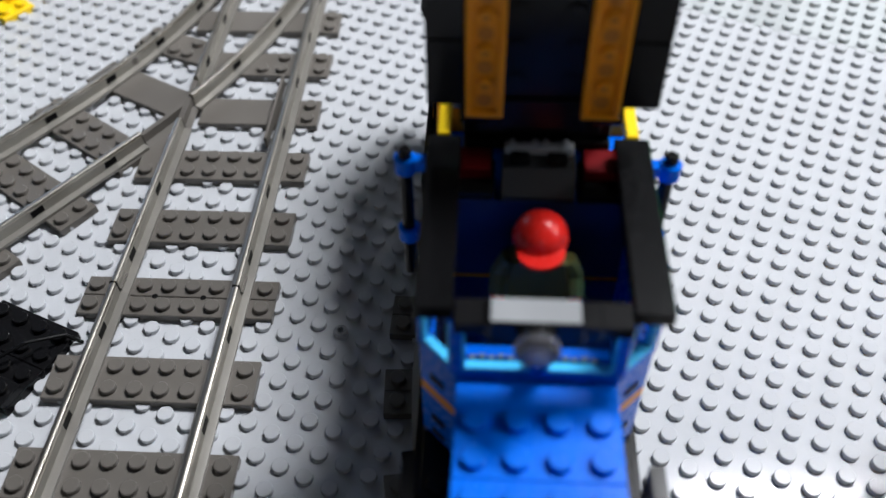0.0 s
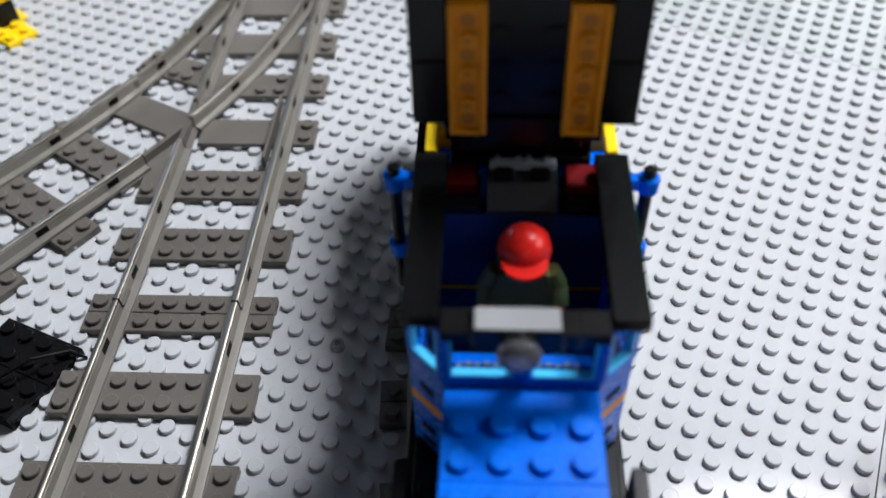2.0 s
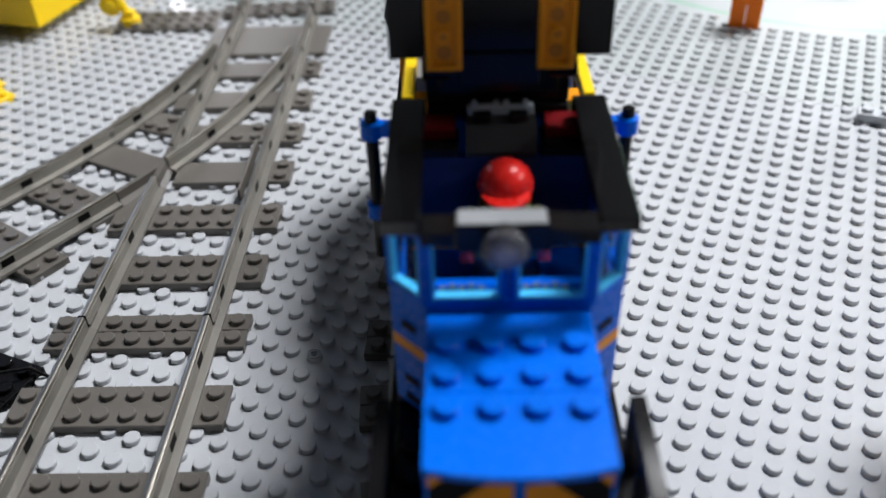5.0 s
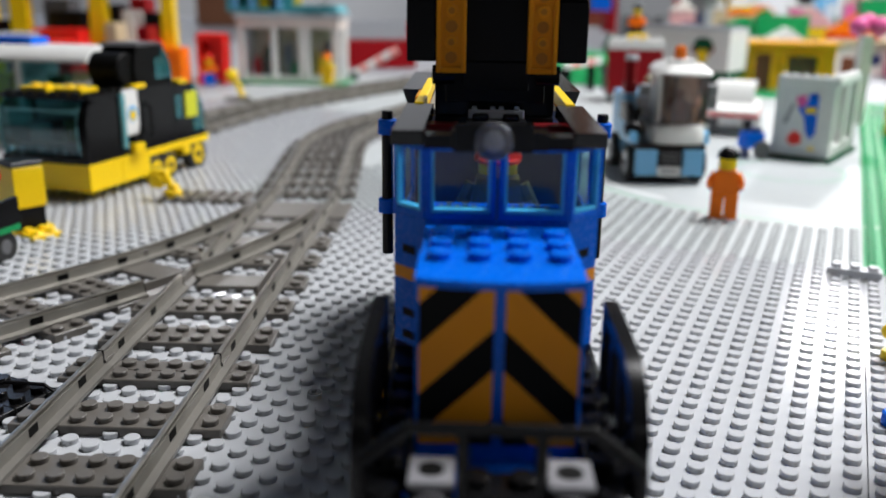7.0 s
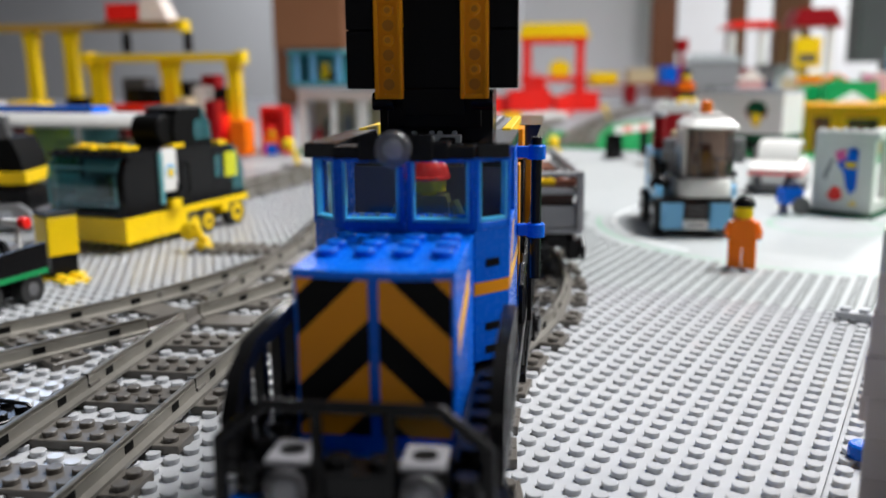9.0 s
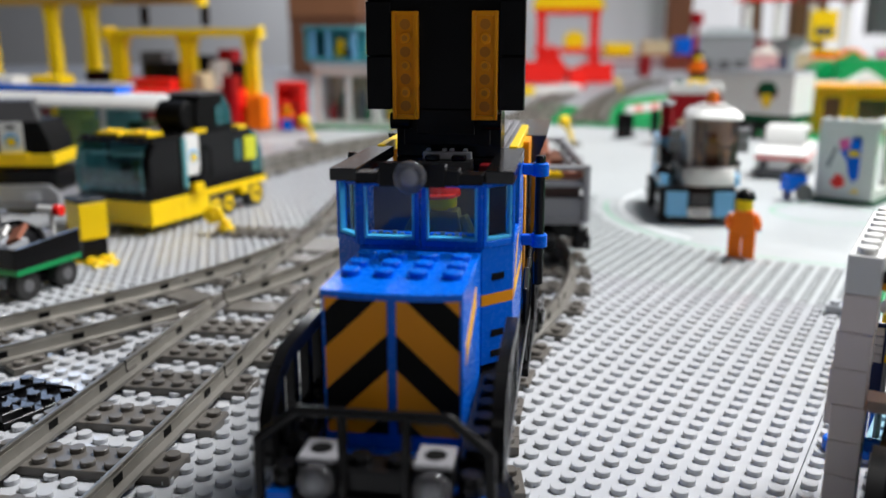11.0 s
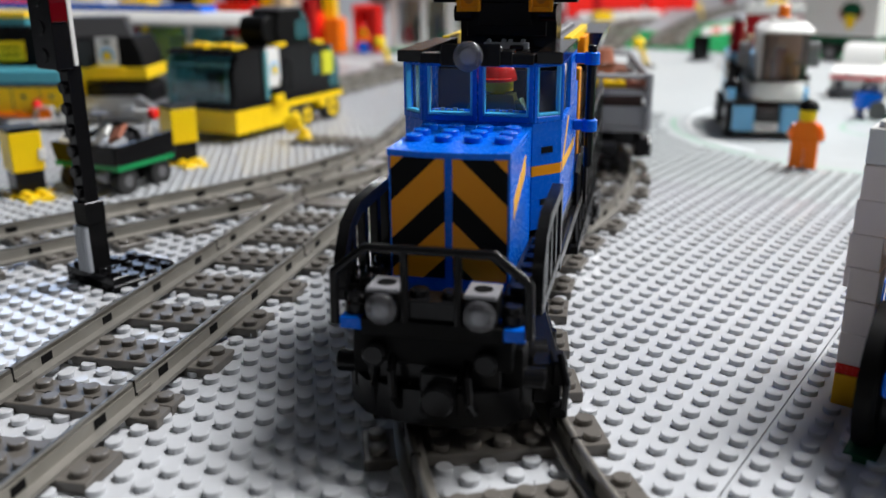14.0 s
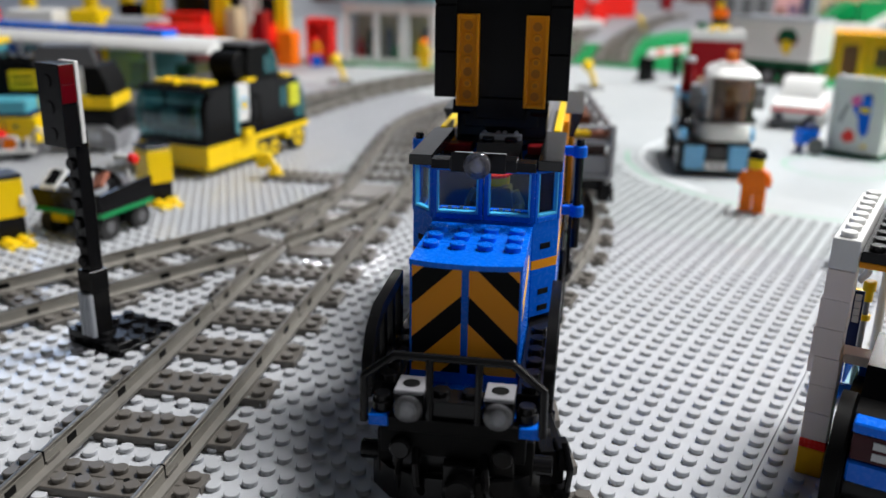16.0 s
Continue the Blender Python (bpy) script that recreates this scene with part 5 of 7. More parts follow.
s = Shape().box(-0.7, 0.8, -1.72, -1.25, 2.6, 3.12).box(-0.9, 0.9, -1.2, 0.4, 2.21, 2.9)
part("grey_fitting", s, PALEGREY, cart)
hatch = part("hatch", Shape().prism([(-1.95, 2.86), (-1.95, 3.0), (-0.9, 3.85), (-0.9, 3.6)], "x", -1.9, -0.75), WHITE, cart, "white framed hatch")
part("hatch_pane", Shape().prism([(-1.83, 3.11), (-1.83, 3.14), (-1.02, 3.80), (-1.02, 3.75)], "x", -1.72, -0.93), BLACK, hatch)
s = Shape()
s.at = Matrix.Translation((1.05, -1.55, 3.42)) @ Matrix.Rotation(radians(-32), 4, "Y") @ Matrix.Rotation(radians(38), 4, "X")
s.box(-0.6, 0.6, -0.4, 0.4, -0.1, 0.12)
part("printed_tile", s, WHITE, cart, "white tile leaning with dark bars")
s2 = Shape()
s2.at = s.at
s2.box(-0.4, 0.4, -0.2, -0.05, 0.121, 0.13, c=0).box(-0.4, 0.1, 0.08, 0.22, 0.121, 0.13, c=0)
part("tile_bars", s2, SLATE, cart)
s = Shape()
s.at = Matrix.Translation((1.75, -1.1, 3.45)) @ Matrix.Rotation(radians(-24), 4, "Y") @ Matrix.Rotation(radians(35), 4, "X")
s.box(-0.45, 0.45, -0.55, 0.55, -0.1, 0.14)
part("brown_tile", s, RUST, cart)
s = Shape().tube([(-1.9, 0.6, 2.2), (-1.5, 0.8, 3.2), (-0.2, 0.9, 3.5), (1.2, 0.8, 3.2), (1.9, 0.6, 2.2)], 0.2, 8)
part("hoop", s, BLACK, cart)
s = Shape().cyl((-0.6, 0.0, 2.2), (-0.6, 0.0, 4.3), 0.12, 10).cyl((-0.6, 0.0, 4.15), (-0.6, 0.0, 4.3), 0.45, 14)
part("control_pole", s, DARKGREY, cart, "dark pole with a round top")
part("engine", Shape().box(-1.2, 0.6, 1.0, 1.9, 2.21, 3.1).cyl((-0.3, 0.7, 3.0), (-0.3, 1.0, 3.0), 0.45, 14).box(0.7, 1.4, 1.0, 1.7, 2.21, 3.1), MIDGREY, cart)
bar = part("signal_bar", Shape().cyl((0.2, 2.0, 4.1), (1.35, 2.0, 4.1), 0.2, 12).box(0.9, 1.1, 1.9, 2.1, 2.21, 3.95), WHITE, cart, "white bar with a red tip")
part("red_tip", Shape().cyl((1.351, 2.0, 4.1), (1.75, 2.0, 4.1), 0.32, 14, c=0.06), RED, bar)
part("underbody", Shape().box(-1.5, 1.5, -1.2, 2.0, 0.5, 1.49), BLACK, cart)
part("yellow_beam", Shape().box(-2.2, -0.4, -1.7, -1.25, 0.9, 1.45), YELLOW, cart)
part("fender", Shape().prism([(-2.05, 0.8), (-2.3, 1.3), (-1.7, 1.49), (-1.3, 1.4), (-1.7, 0.8)], "x", 0.9, 1.5), MIDGREY, cart)
for x in (-2.2, 1.55):
    for y in (-1.15, 1.5):
        tyre = part("wheel", Shape().cyl((x, y, 0.8), (x + 0.65, y, 0.8), 0.8, 20, c=0.06), RUBBER, cart, "black rubber tyre")
        part("hub", Shape().cyl((x - 0.02, y, 0.8), (x + 0.68, y, 0.8), 0.36, 14, c=0.04), DARKGREY, tyre)

# ---- street sweeper truck, white and blue ----
sweeper = thing("sweeper_truck", "white and sky blue toy sweeper truck with a brown tinted windscreen", "toy truck", 24.0, 36.4, 0, 2)
part("chassis", Shape().box(-2.3, 2.3, -2.6, 7.0, 0.5, 1.2), BLACK, sweeper)
for x in (-2.35, 0.85):
    part("bumper", Shape().prism([(x, -2.9), (x + 0.12, -3.2), (x + 1.45, -3.2), (x + 1.5, -2.6), (x, -2.6)], "z", 0.65, 2.45), SKYBLUE, sweeper, "sky blue bumper block")
part("grille", Shape().box(-0.83, 0.83, -3.1, -2.6, 1.3, 2.45), BLACK, sweeper)
for z in (1.5, 1.8, 2.1):
    part("grille_slat", Shape().box(-0.7, 0.7, -3.18, -3.105, z, z + 0.12), DARKGREY, sweeper)
plate = part("front_plate", Shape().box(-0.8, 0.8, -3.17, -2.62, 0.62, 1.25), WHITE, sweeper, "white plate with dark bars")
part("plate_bars", Shape().box(-0.6, 0.6, -3.178, -3.171, 0.85, 1.08, c=0), MIDGREY, plate)
part("black_band", Shape().box(-2.42, 2.42, -3.0, 3.0, 2.46, 2.8), BLACK, sweeper)


def eight(w, y0, y1, k, mid=0.0):
    """A rounded plan outline, wide at the back, bowed at the front."""
    half = [(-0.62, 0), (0.62, 0), (0.9, k * 0.7), (1, k * 2.0)]
    return [(mid + w * a, y0 + b) for a, b in half] + [(mid + w, y1), (mid - w, y1), (mid - w, y0 + 2.0 * k), (mid - w * 0.9, y0 + k * 0.7)]


def loft(rings):
    """Skin through outlines of equal count at rising heights, closed at both ends."""
    s, n = Shape(), len(rings[0][1])
    verts = [(x, y, z) for z, ring_ in rings for x, y in ring_]
    faces = [(k * n + i, k * n + (i + 1) % n, (k + 1) * n + (i + 1) % n, (k + 1) * n + i) for k in range(len(rings) - 1) for i in range(n)]
    faces += [tuple(range(n))[::-1], tuple(range((len(rings) - 1) * n, len(rings) * n))]
    s.flat = True
    return s.add(verts, faces)


part("nose", loft([(2.81, eight(1.95, -2.95, 2.8, 0.5, 0.6)), (3.6, eight(1.95, -2.95, 2.8, 0.5, 0.6)), (4.0, eight(1.8, -2.75, 2.8, 0.5, 0.65))]), WHITE, sweeper, "white rounded nose")
part("cab_floor", Shape().box(-1.2, 2.1, -2.0, 2.6, 4.01, 4.12), SLATE, sweeper)
outline = eight(1.52, -2.55, 0.9, 0.5, 1.05)
ordered = [outline[i] for i in (5, 6, 7, 0, 1, 2, 3, 4)]
for k, (a, b) in enumerate(zip(ordered, ordered[1:])):
    m = Vector((b[0] - a[0], b[1] - a[1]))
    nrm = Vector((m.y, -m.x)).normalized() * 0.03
    quad = [a, b, (b[0] - nrm.x, b[1] - nrm.y), (a[0] - nrm.x, a[1] - nrm.y)]
    pane = part("windscreen_pane", Shape().prism(quad, "z", 4.13, 7.42), TINT, sweeper, "brown tinted clear pane")
    pane.visible_shadow = False
for x, y in (ordered[1], ordered[2], ordered[3], ordered[4], ordered[5], ordered[6]):
    part("pillar", Shape().cyl((x, y, 4.1), (x, y, 7.44), 0.06, 8), SLATE, sweeper)
part("driver_block", Shape().box(0.3, 1.5, -0.9, 0.4, 4.13, 5.6).box(0.55, 1.25, -0.8, 0.3, 5.61, 6.3), BROWN, sweeper, "reddish brown driver block")
part("control_wheel", Shape().box(1.75, 2.1, -1.4, -1.0, 4.13, 5.2).box(-0.1, 0.15, -1.4, -1.0, 4.13, 4.9), TAN, sweeper)
part("cab_rear", Shape().box(-0.6, 2.65, 0.95, 2.6, 4.01, 7.44), WHITE, sweeper)
part("corner_post", Shape().box(-0.78, -0.5, -1.6, 0.94, 4.01, 7.44, c=0.05), WHITE, sweeper, "white cab corner")
part("cab_roof", loft([(7.45, eight(1.72, -2.8, 2.6, 0.5, 1.1)), (7.62, eight(1.72, -2.75, 2.6, 0.5, 1.1)), (8.0, eight(1.4, -1.9, 2.4, 0.5, 1.1)), (8.12, eight(1.3, -1.7, 2.1, 0.4, 1.1))]), WHITE, sweeper, "white tapered roof")
part("beacon_base", Shape().box(0.1, 2.0, -0.4, 1.2, 8.121, 8.4), WHITE, sweeper)
part("beacon", Shape().cyl((1.0, 0.3, 8.41), (1.0, 0.3, 9.3), 0.42, 14, c=0.12), CLEARORANGE, sweeper, "orange clear beacon")
for side in (-1, 1):
    s = Shape().tube([(side * 1.6 + 0.6, -0.2, 4.5), (side * 2.1 + 0.5, -0.5, 5.0), (side * 2.2 + 0.5, -0.7, 5.6)], 0.2, 8)
    arm = part("mirror_arm", s, MIDGREY, sweeper, "grey mirror arm")
    mx = side * 2.35 + 0.75
    part("mirror", Shape().box(mx - 0.5, mx + 0.42, -1.05, -0.6, 5.0, 5.85, c=0.08).box(mx - 0.42, mx + 0.42, -1.0, -0.62, 5.9, 6.75, c=0.08).cyl((mx, -1.1, 6.3), (mx, -0.98, 6.3), 0.25, 12), MIDGREY, arm, "grey two-part mirror")
    part("mirror_joint", Shape().box(side * 1.95 + 0.15, side * 1.95 + 0.85, -0.7, -0.1, 4.3, 4.95, c=0.08).cyl((side * 1.95 + 0.5, -0.85, 4.6), (side * 1.95 + 0.5, -0.69, 4.6), 0.24, 12), MIDGREY, arm)
    part("fender", Shape().prism([(-2.6, 2.81), (-2.4, 3.5), (-1.2, 3.8), (1.6, 3.5), (1.6, 2.81)], "x", *sorted((side * 2.21, side * 2.75))), SKYBLUE, sweeper)
    part("side_gear", Shape().box(*sorted((side * 2.02, side * 2.6)), 0.2, 2.6, 3.85, 5.2).cyl((side * 2.3, -0.6, 3.81), (side * 2.3, -0.6, 4.9), 0.35, 12), BLACK, sweeper, "black upright gear")
    for y in (-1.3, 4.6):
        wheel(sweeper, side * 1.95, y, 1.25, side, SILVER, 0.8)
part("hopper", Shape().box(-2.2, 2.2, 2.9, 7.0, 1.3, 5.6), SKYBLUE, sweeper)
stack = part("exhaust_stack", Shape().cyl((-1.75, 3.4, 5.61), (-1.75, 3.4, 8.0), 0.42, 14).box(-2.2, -1.3, 2.95, 3.85, 5.61, 6.4), DARKRED, sweeper, "dark exhaust stack")
part("stack_cap", Shape().cyl((-1.75, 3.4, 8.01), (-1.75, 3.4, 8.4), 0.5, 14, c=0.05), PALEGREY, stack)
part("control_lever", Shape().tube([(-1.5, -0.3, 4.9), (-1.45, -0.4, 6.2), (-1.3, -0.4, 7.0)], 0.13, 8).ball((-1.3, -0.4, 7.05), 0.24, 10, 6), TAN, sweeper, "tan control lever")
part("side_brush", Shape().ball((-2.3, -1.5, 3.6), 0.75, 14, 8, None, 0.9).cyl((-2.3, -1.5, 3.9), (-2.0, -1.2, 5.0), 0.28, 10), BLACK, sweeper, "glossy black side brush")
for k in range(3):
    part("marker_stick", Shape().cyl((2.75, -1.6, 3.3 + 0.4 * k), (2.75, -1.6, 3.68 + 0.4 * k), 0.15, 10), (BLACK, WHITE)[k % 2], sweeper)

# White car with red line.
carw = thing("white_car", "white toy car with a red side line", "toy car", 35.6, 58.6, 0, -20)
part("body", Shape().prism([(-3.4, 0.9), (-3.5, 2.4), (-1.8, 3.0), (3.6, 3.0), (3.6, 0.9)], "x", -2.3, 2.3), WHITE, carw)
part("cabin", Shape().prism([(-1.8, 3.01), (-1.3, 4.3), (-0.7, 4.8), (2.4, 4.8), (3.2, 3.01)], "x", -1.8, 1.8), WHITE, carw)
for side in (-1, 1):
    part("side_window", Shape().prism([(-1.1, 3.2), (-0.6, 4.4), (2.0, 4.4), (2.5, 3.2)], "x", *sorted((side * 1.805, side * 1.82))), SMOKE, carw)
    part("headlight", Shape().box(side * 1.5 - 0.4, side * 1.5 + 0.4, -3.6, -3.4, 1.0, 1.7), SLATE, carw)
part("bumper", Shape().box(-2.4, 2.4, -3.75, -3.3, 0.5, 0.95), SLATE, carw)
part("red_line", Shape().box(-2.34, 2.34, -3.56, 3.3, 1.9, 2.15), RED, carw)
for side in (-1, 1):
    for y in (-2.0, 2.2):
        wheel(carw, side * 1.7, y, 0.9, side, WHITE)

# Open white shelter whose front is a printed panel, on a studded foot.
board = thing("shelter", "small white toy shelter with a printed front and studded cap", "toy building", 34.9, 45.1, 0, -35)
part("foot", Shape().box(-0.3, 4.8, -0.3, 8.4, 0, P), DARKGREEN, board)
part("front_post", Shape().box(3.7, 4.5, 0, 0.8, P + 0.004, 6.0), WHITE, board)
part("front_post", Shape().box(0.0, 0.35, 0, 0.8, P + 0.004, 6.0), WHITE, board)
panel = part("printed_panel", Shape().box(0.36, 3.69, 0.1, 0.4, P + 0.004, 6.0), WHITE, board, "white panel with coloured print")
for outline, mat, name in (
        ([(1.7, 4.2), (2.9, 5.0), (3.3, 4.9), (3.3, 2.2), (2.9, 1.7), (2.5, 2.3), (2.3, 3.4)], BLUE, "blue_print"),
        ([(2.3, 4.3), (3.2, 4.3), (3.2, 3.8), (2.4, 3.8)], YELLOW, "yellow_print"),
        ([(1.5, 5.0), (2.3, 5.3), (2.4, 4.5), (1.8, 4.2)], PINK, "pink_print"),
        ([(1.1, 1.6), (1.6, 2.4), (2.2, 2.1), (2.3, 1.4), (1.6, 1.1)], RED, "red_print"),
        ([(2.7, 0.9), (3.2, 1.3), (3.4, 0.9)], YELLOW, "yellow_print"),
        ([(0.7, 3.0), (1.3, 4.6), (1.5, 4.4), (1.0, 2.8)], MIDGREY, "grey_print")):
    h = {"blue_print": 0.085, "yellow_print": 0.075, "pink_print": 0.08, "red_print": 0.085, "grey_print": 0.085}[name]
    part(name, Shape().prism(outline, "y", h, 0.1), mat, panel)
part("bright_ball", Shape().ball((2.9, 0.08, 5.0), 0.42, 12, 7, None, 1.0), BLUE, panel)
part("cap", Shape().brick(0.0, 0.0, 6.0, 6, 1, 2), WHITE, board, "white studded cap")
part("side_cap", Shape().brick(3.7, 0.8, 6.0, 1, 9, 2), WHITE, board)
for y in (4.0, 7.2):
    part("side_post", Shape().box(3.72, 4.48, y, y + 0.8, P + 0.004, 5.99), WHITE, board)
part("side_sill", Shape().box(3.72, 4.48, 0.81, 7.99, P + 0.004, 1.2), WHITE, board)
hand_cart = thing("hand_cart", "small blue toy hand cart with a grey wheel", "toy cart", 33.2, 44.6, 0, 12)
part("tray", Shape().prism([(-0.95, 0.9), (-0.8, 2.1), (0.75, 2.1), (0.6, 0.9)], "y", -0.7, 0.7), BLUE, hand_cart, "blue tray")
part("wheel", Shape().cyl((0.45, -0.95, 0.75), (0.45, -0.72, 0.75), 0.75, 18, c=0.05), DARKGREY, hand_cart, "grey wheel")
part("leg", Shape().box(-0.75, -0.4, -0.5, 0.5, 0.0, 0.89), DARKBLUE, hand_cart)
part("handle", Shape().tube([(-0.5, 0.3, 2.1), (-0.4, 0.2, 2.7), (-0.1, 0.0, 3.0)], 0.16, 8), BLACK, hand_cart, "black handle")
part("load", Shape().box(-0.2, 0.6, -0.4, 0.5, 2.11, 2.5), DARKBLUE, hand_cart)

# ---- far side of the layout ----
red_truck = thing("red_truck", "dark red toy truck cab with a white roof pulling a trailer", "toy truck", 30.0, 82.6, 0, -8)
part("cab", Shape().box(-3.2, 3.2, -2.5, 2.2, 1.2, 6.4), DARKRED, red_truck)
part("cab_roof", Shape().box(-3.3, 3.3, -2.5, 2.2, 6.41, 7.2).studs(-3.2, -2.4, 8, 5, 7.2), WHITE, red_truck)
for k in range(5):
    part("roof_block", Shape().box(-3.1 + 1.3 * k, -2.2 + 1.3 * k, -2.45, -1.4, 7.38, 7.8, c=0.12), WHITE, red_truck)
part("cab_lamp", Shape().brick(-1.0, -1.3, 7.39, 3, 2, 2), YELLOW, red_truck)
part("mirror", Shape().box(-3.9, -3.25, -2.9, -2.5, 3.2, 4.2).box(-3.8, -3.3, -2.8, -2.5, 1.4, 3.2), SLATE, red_truck)
for side in (-1, 1):
    for y in (-1.2, 1.2):
        wheel(red_truck, side * 2.4, y, 1.1, side, MIDGREY)
trailer = thing("box_trailer", "white toy box trailer with a green and yellow emblem", "toy trailer", 39.2, 92.1, 0, -37)
part("box_body", Shape().box(-6.2, 5.8, -2.0, 4.2, 3.3, 8.4), WHITE, trailer)
part("box_roof", Shape().box(-6.2, 5.8, -2.0, 4.2, 8.41, 8.6), PALEGREY, trailer)
part("roof_rib", Shape().box(-6.2, 5.8, -1.95, -1.6, 8.61, 8.85).box(-6.2, 5.8, 3.8, 4.15, 8.61, 8.85), PALEGREY, trailer)
part("bed", Shape().box(-6.2, 5.8, -2.0, 4.2, 2.4, 3.29), DARKGREEN, trailer)
part("emblem", Shape().prism([(0.9, 6.3), (1.1, 7.0), (1.7, 7.5), (2.9, 7.5), (3.5, 7.0), (3.7, 6.3), (3.2, 5.6), (1.4, 5.6)], "y", -2.03, -2.0), DARKGREEN, trailer)
for x0, x1 in ((0.6, 1.35), (4.0, 3.25)):
    part("emblem_side", Shape().prism([(x0, 6.5), (x1, 5.9), (x1, 5.0)], "y", -2.045, -2.031), DARKRED, trailer)
part("emblem_point", Shape().prism([(1.5, 5.5), (1.8, 5.95), (2.8, 5.95), (3.1, 5.5), (2.7, 4.4), (2.3, 4.1), (1.9, 4.4)], "y", -2.06, -2.046), YELLOW, trailer)
part("underbody", Shape().box(-5.0, 5.0, -1.4, 2.4, 1.2, 2.39), BLACK, trailer)
for x in (-2.6, 0.2, 3.0):
    s = Shape().cyl((x, -1.5, 1.15), (x, -2.1, 1.15), 1.15, 20)
    t = part("wheel", s, RUBBER, trailer)
    part("hub", Shape().cyl((x, -2.1, 1.15), (x, -2.14, 1.15), 0.6, 14), MIDGREY, t)


def wall_house(name, label, x, y, rz, w, d, h, wall, roof, openings, foot=None, group=""):
    """A small toy house: plinth, walls in courses, framed openings with panes, a roof plate with studs."""
    ob = thing(name, label, "toy building", x, y, 0, rz, group)
    part("plinth", Shape().brick(-w / 2 - 0.8, -d / 2 - 0.8, 0, round(w / S) + 2, round(d / S) + 2, 1, studs=False), foot or GREEN, ob)
    n = max(2, round((h - P) / (2 * B)))
    step = (h - P) / n
    for k in range(n):
        part("wall_course", Shape().box(-w / 2, w / 2, -d / 2 + 0.5, d / 2, P + k * step + 0.004, P + (k + 1) * step), wall, ob)
    for x0, x1, z0, z1, pane in openings:
        s = Shape()
        f = -d / 2
        s.box(x0 - 0.35, x0, f, f + 0.49, z0, z1 + 0.3).box(x1, x1 + 0.35, f, f + 0.49, z0, z1 + 0.3).box(x0, x1, f, f + 0.49, z1, z1 + 0.3)
        frame_ob = part("window", s, wall, ob)
        part("pane", Shape().box(x0, x1, f + 0.3, f + 0.45, z0, z1, c=0), pane, frame_ob)
    part("roof", Shape().brick(-w / 2 - 0.4, -d / 2 - 0.4, h + 0.004, round(w / S) + 1, round(d / S) + 1, 1), roof, ob)
    return ob


shop = thing("shop_house", "white toy shop with tall windows and coloured goods inside", "toy building", -15.2, 99, 0, -4)
part("plinth", Shape().brick(-8.0, -4.0, 0, 20, 10, 1, studs=False), GREEN, shop)
part("back_wall", Shape().box(-7.2, 7.2, 1.6, 2.0, P + 0.004, 7.6), TAN, shop)
for x in (-6.8, 6.8):
    part("side_wall", Shape().box(x - 0.4, x + 0.4, 0.6, 2.79, P + 0.004, 7.6), WHITE, shop)
for x, w in ((-6.7, 0.5), (-2.0, 0.4), (2.3, 0.8), (6.7, 0.5)):
    part("post", Shape().box(x - w, x + w, -3.2, -2.4, P + 0.004, 7.6), WHITE, shop)
for x0, x1 in ((-6.2, -2.4), (-1.6, 1.5), (3.1, 6.2)):
    pane = part("window_pane", Shape().box(x0, x1, -2.7, -2.66, 1.2, 7.6, c=0), PANE, shop, "clear shop pane")
    pane.visible_shadow = False
    part("sill", Shape().box(x0, x1, -3.1, -2.4, P + 0.004, 1.19), WHITE, shop)
part("lintel", Shape().box(-7.2, 7.2, -3.2, 3.2, 7.61, 9.0), AGEDWHITE, shop)
part("roof", Shape().brick(-7.6, -3.6, 9.004, 19, 9, 1), PALEGREY, shop)

for x, y, h, mat in ((-5.4, 0.2, 2.8, RED), (-4.2, 1.4, 4.4, DARKGREEN), (-3.0, -0.6, 3.6, BROWN), (-0.9, 0.4, 4.8, MIDGREY), (0.3, -0.8, 2.4, GREEN), (1.0, 1.3, 4.0, DARKRED), (3.7, 0.2, 3.2, YELLOW), (4.7, 1.2, 5.0, SLATE), (5.6, -0.5, 2.6, BLUE)):
    part("goods", Shape().box(x - 0.55, x + 0.55, y - 0.5, y + 0.5, P + 0.004, h).cyl((x, y, h), (x, y, h + 0.7), 0.4, 12, c=0.1), mat, shop)
TEALSOLID = plastic("teal_plastic", (0.06, 0.32, 0.38), 0.3)
upper = part("upper_floor", Shape().box(-8.6, -0.6, -2.9, 2.9, 9.7, 10.2).box(-8.6, -0.6, 2.4, 2.9, 10.2, 14.2).box(-8.6, -8.1, -2.9, 2.39, 10.2, 14.2).box(-8.8, -0.4, -3.1, 3.1, 14.21, 14.7), TEALSOLID, shop, "teal upper floor")
for x in (-7.4, -5.0, -1.2):
    part("floor_post", Shape().box(x - 0.35, x + 0.35, -2.9, -2.3, 10.21, 14.2), SKYBLUE, upper)
part("goods", Shape().box(-4.2, -3.0, -1.8, -0.8, 10.21, 12.0).cyl((-3.6, -1.3, 12.0), (-3.6, -1.3, 13.0), 0.55, 12, c=0.1), YELLOW, upper)
part("goods", Shape().box(-2.8, -1.8, -1.8, -0.8, 10.21, 11.6), BLACK, upper)
part("side_roof", Shape().prism([(-0.4, 9.7), (7.4, 9.7), (6.8, 10.7), (0.2, 10.7)], "y", -3.4, 3.2), TEALSOLID, shop, "teal side roof")
part("sign_arm", Shape().prism([(0.2, 10.71), (1.1, 10.71), (2.4, 17.4), (1.7, 17.4)], "y", -0.5, 0.4), YELLOW, shop, "yellow slanted arm")
sun = part("parasol", Shape().cyl((5.0, -2.0, 12.0), (5.0, -2.0, 13.4), 2.4, 16, r2=0.3), VIVID, shop, "orange parasol")
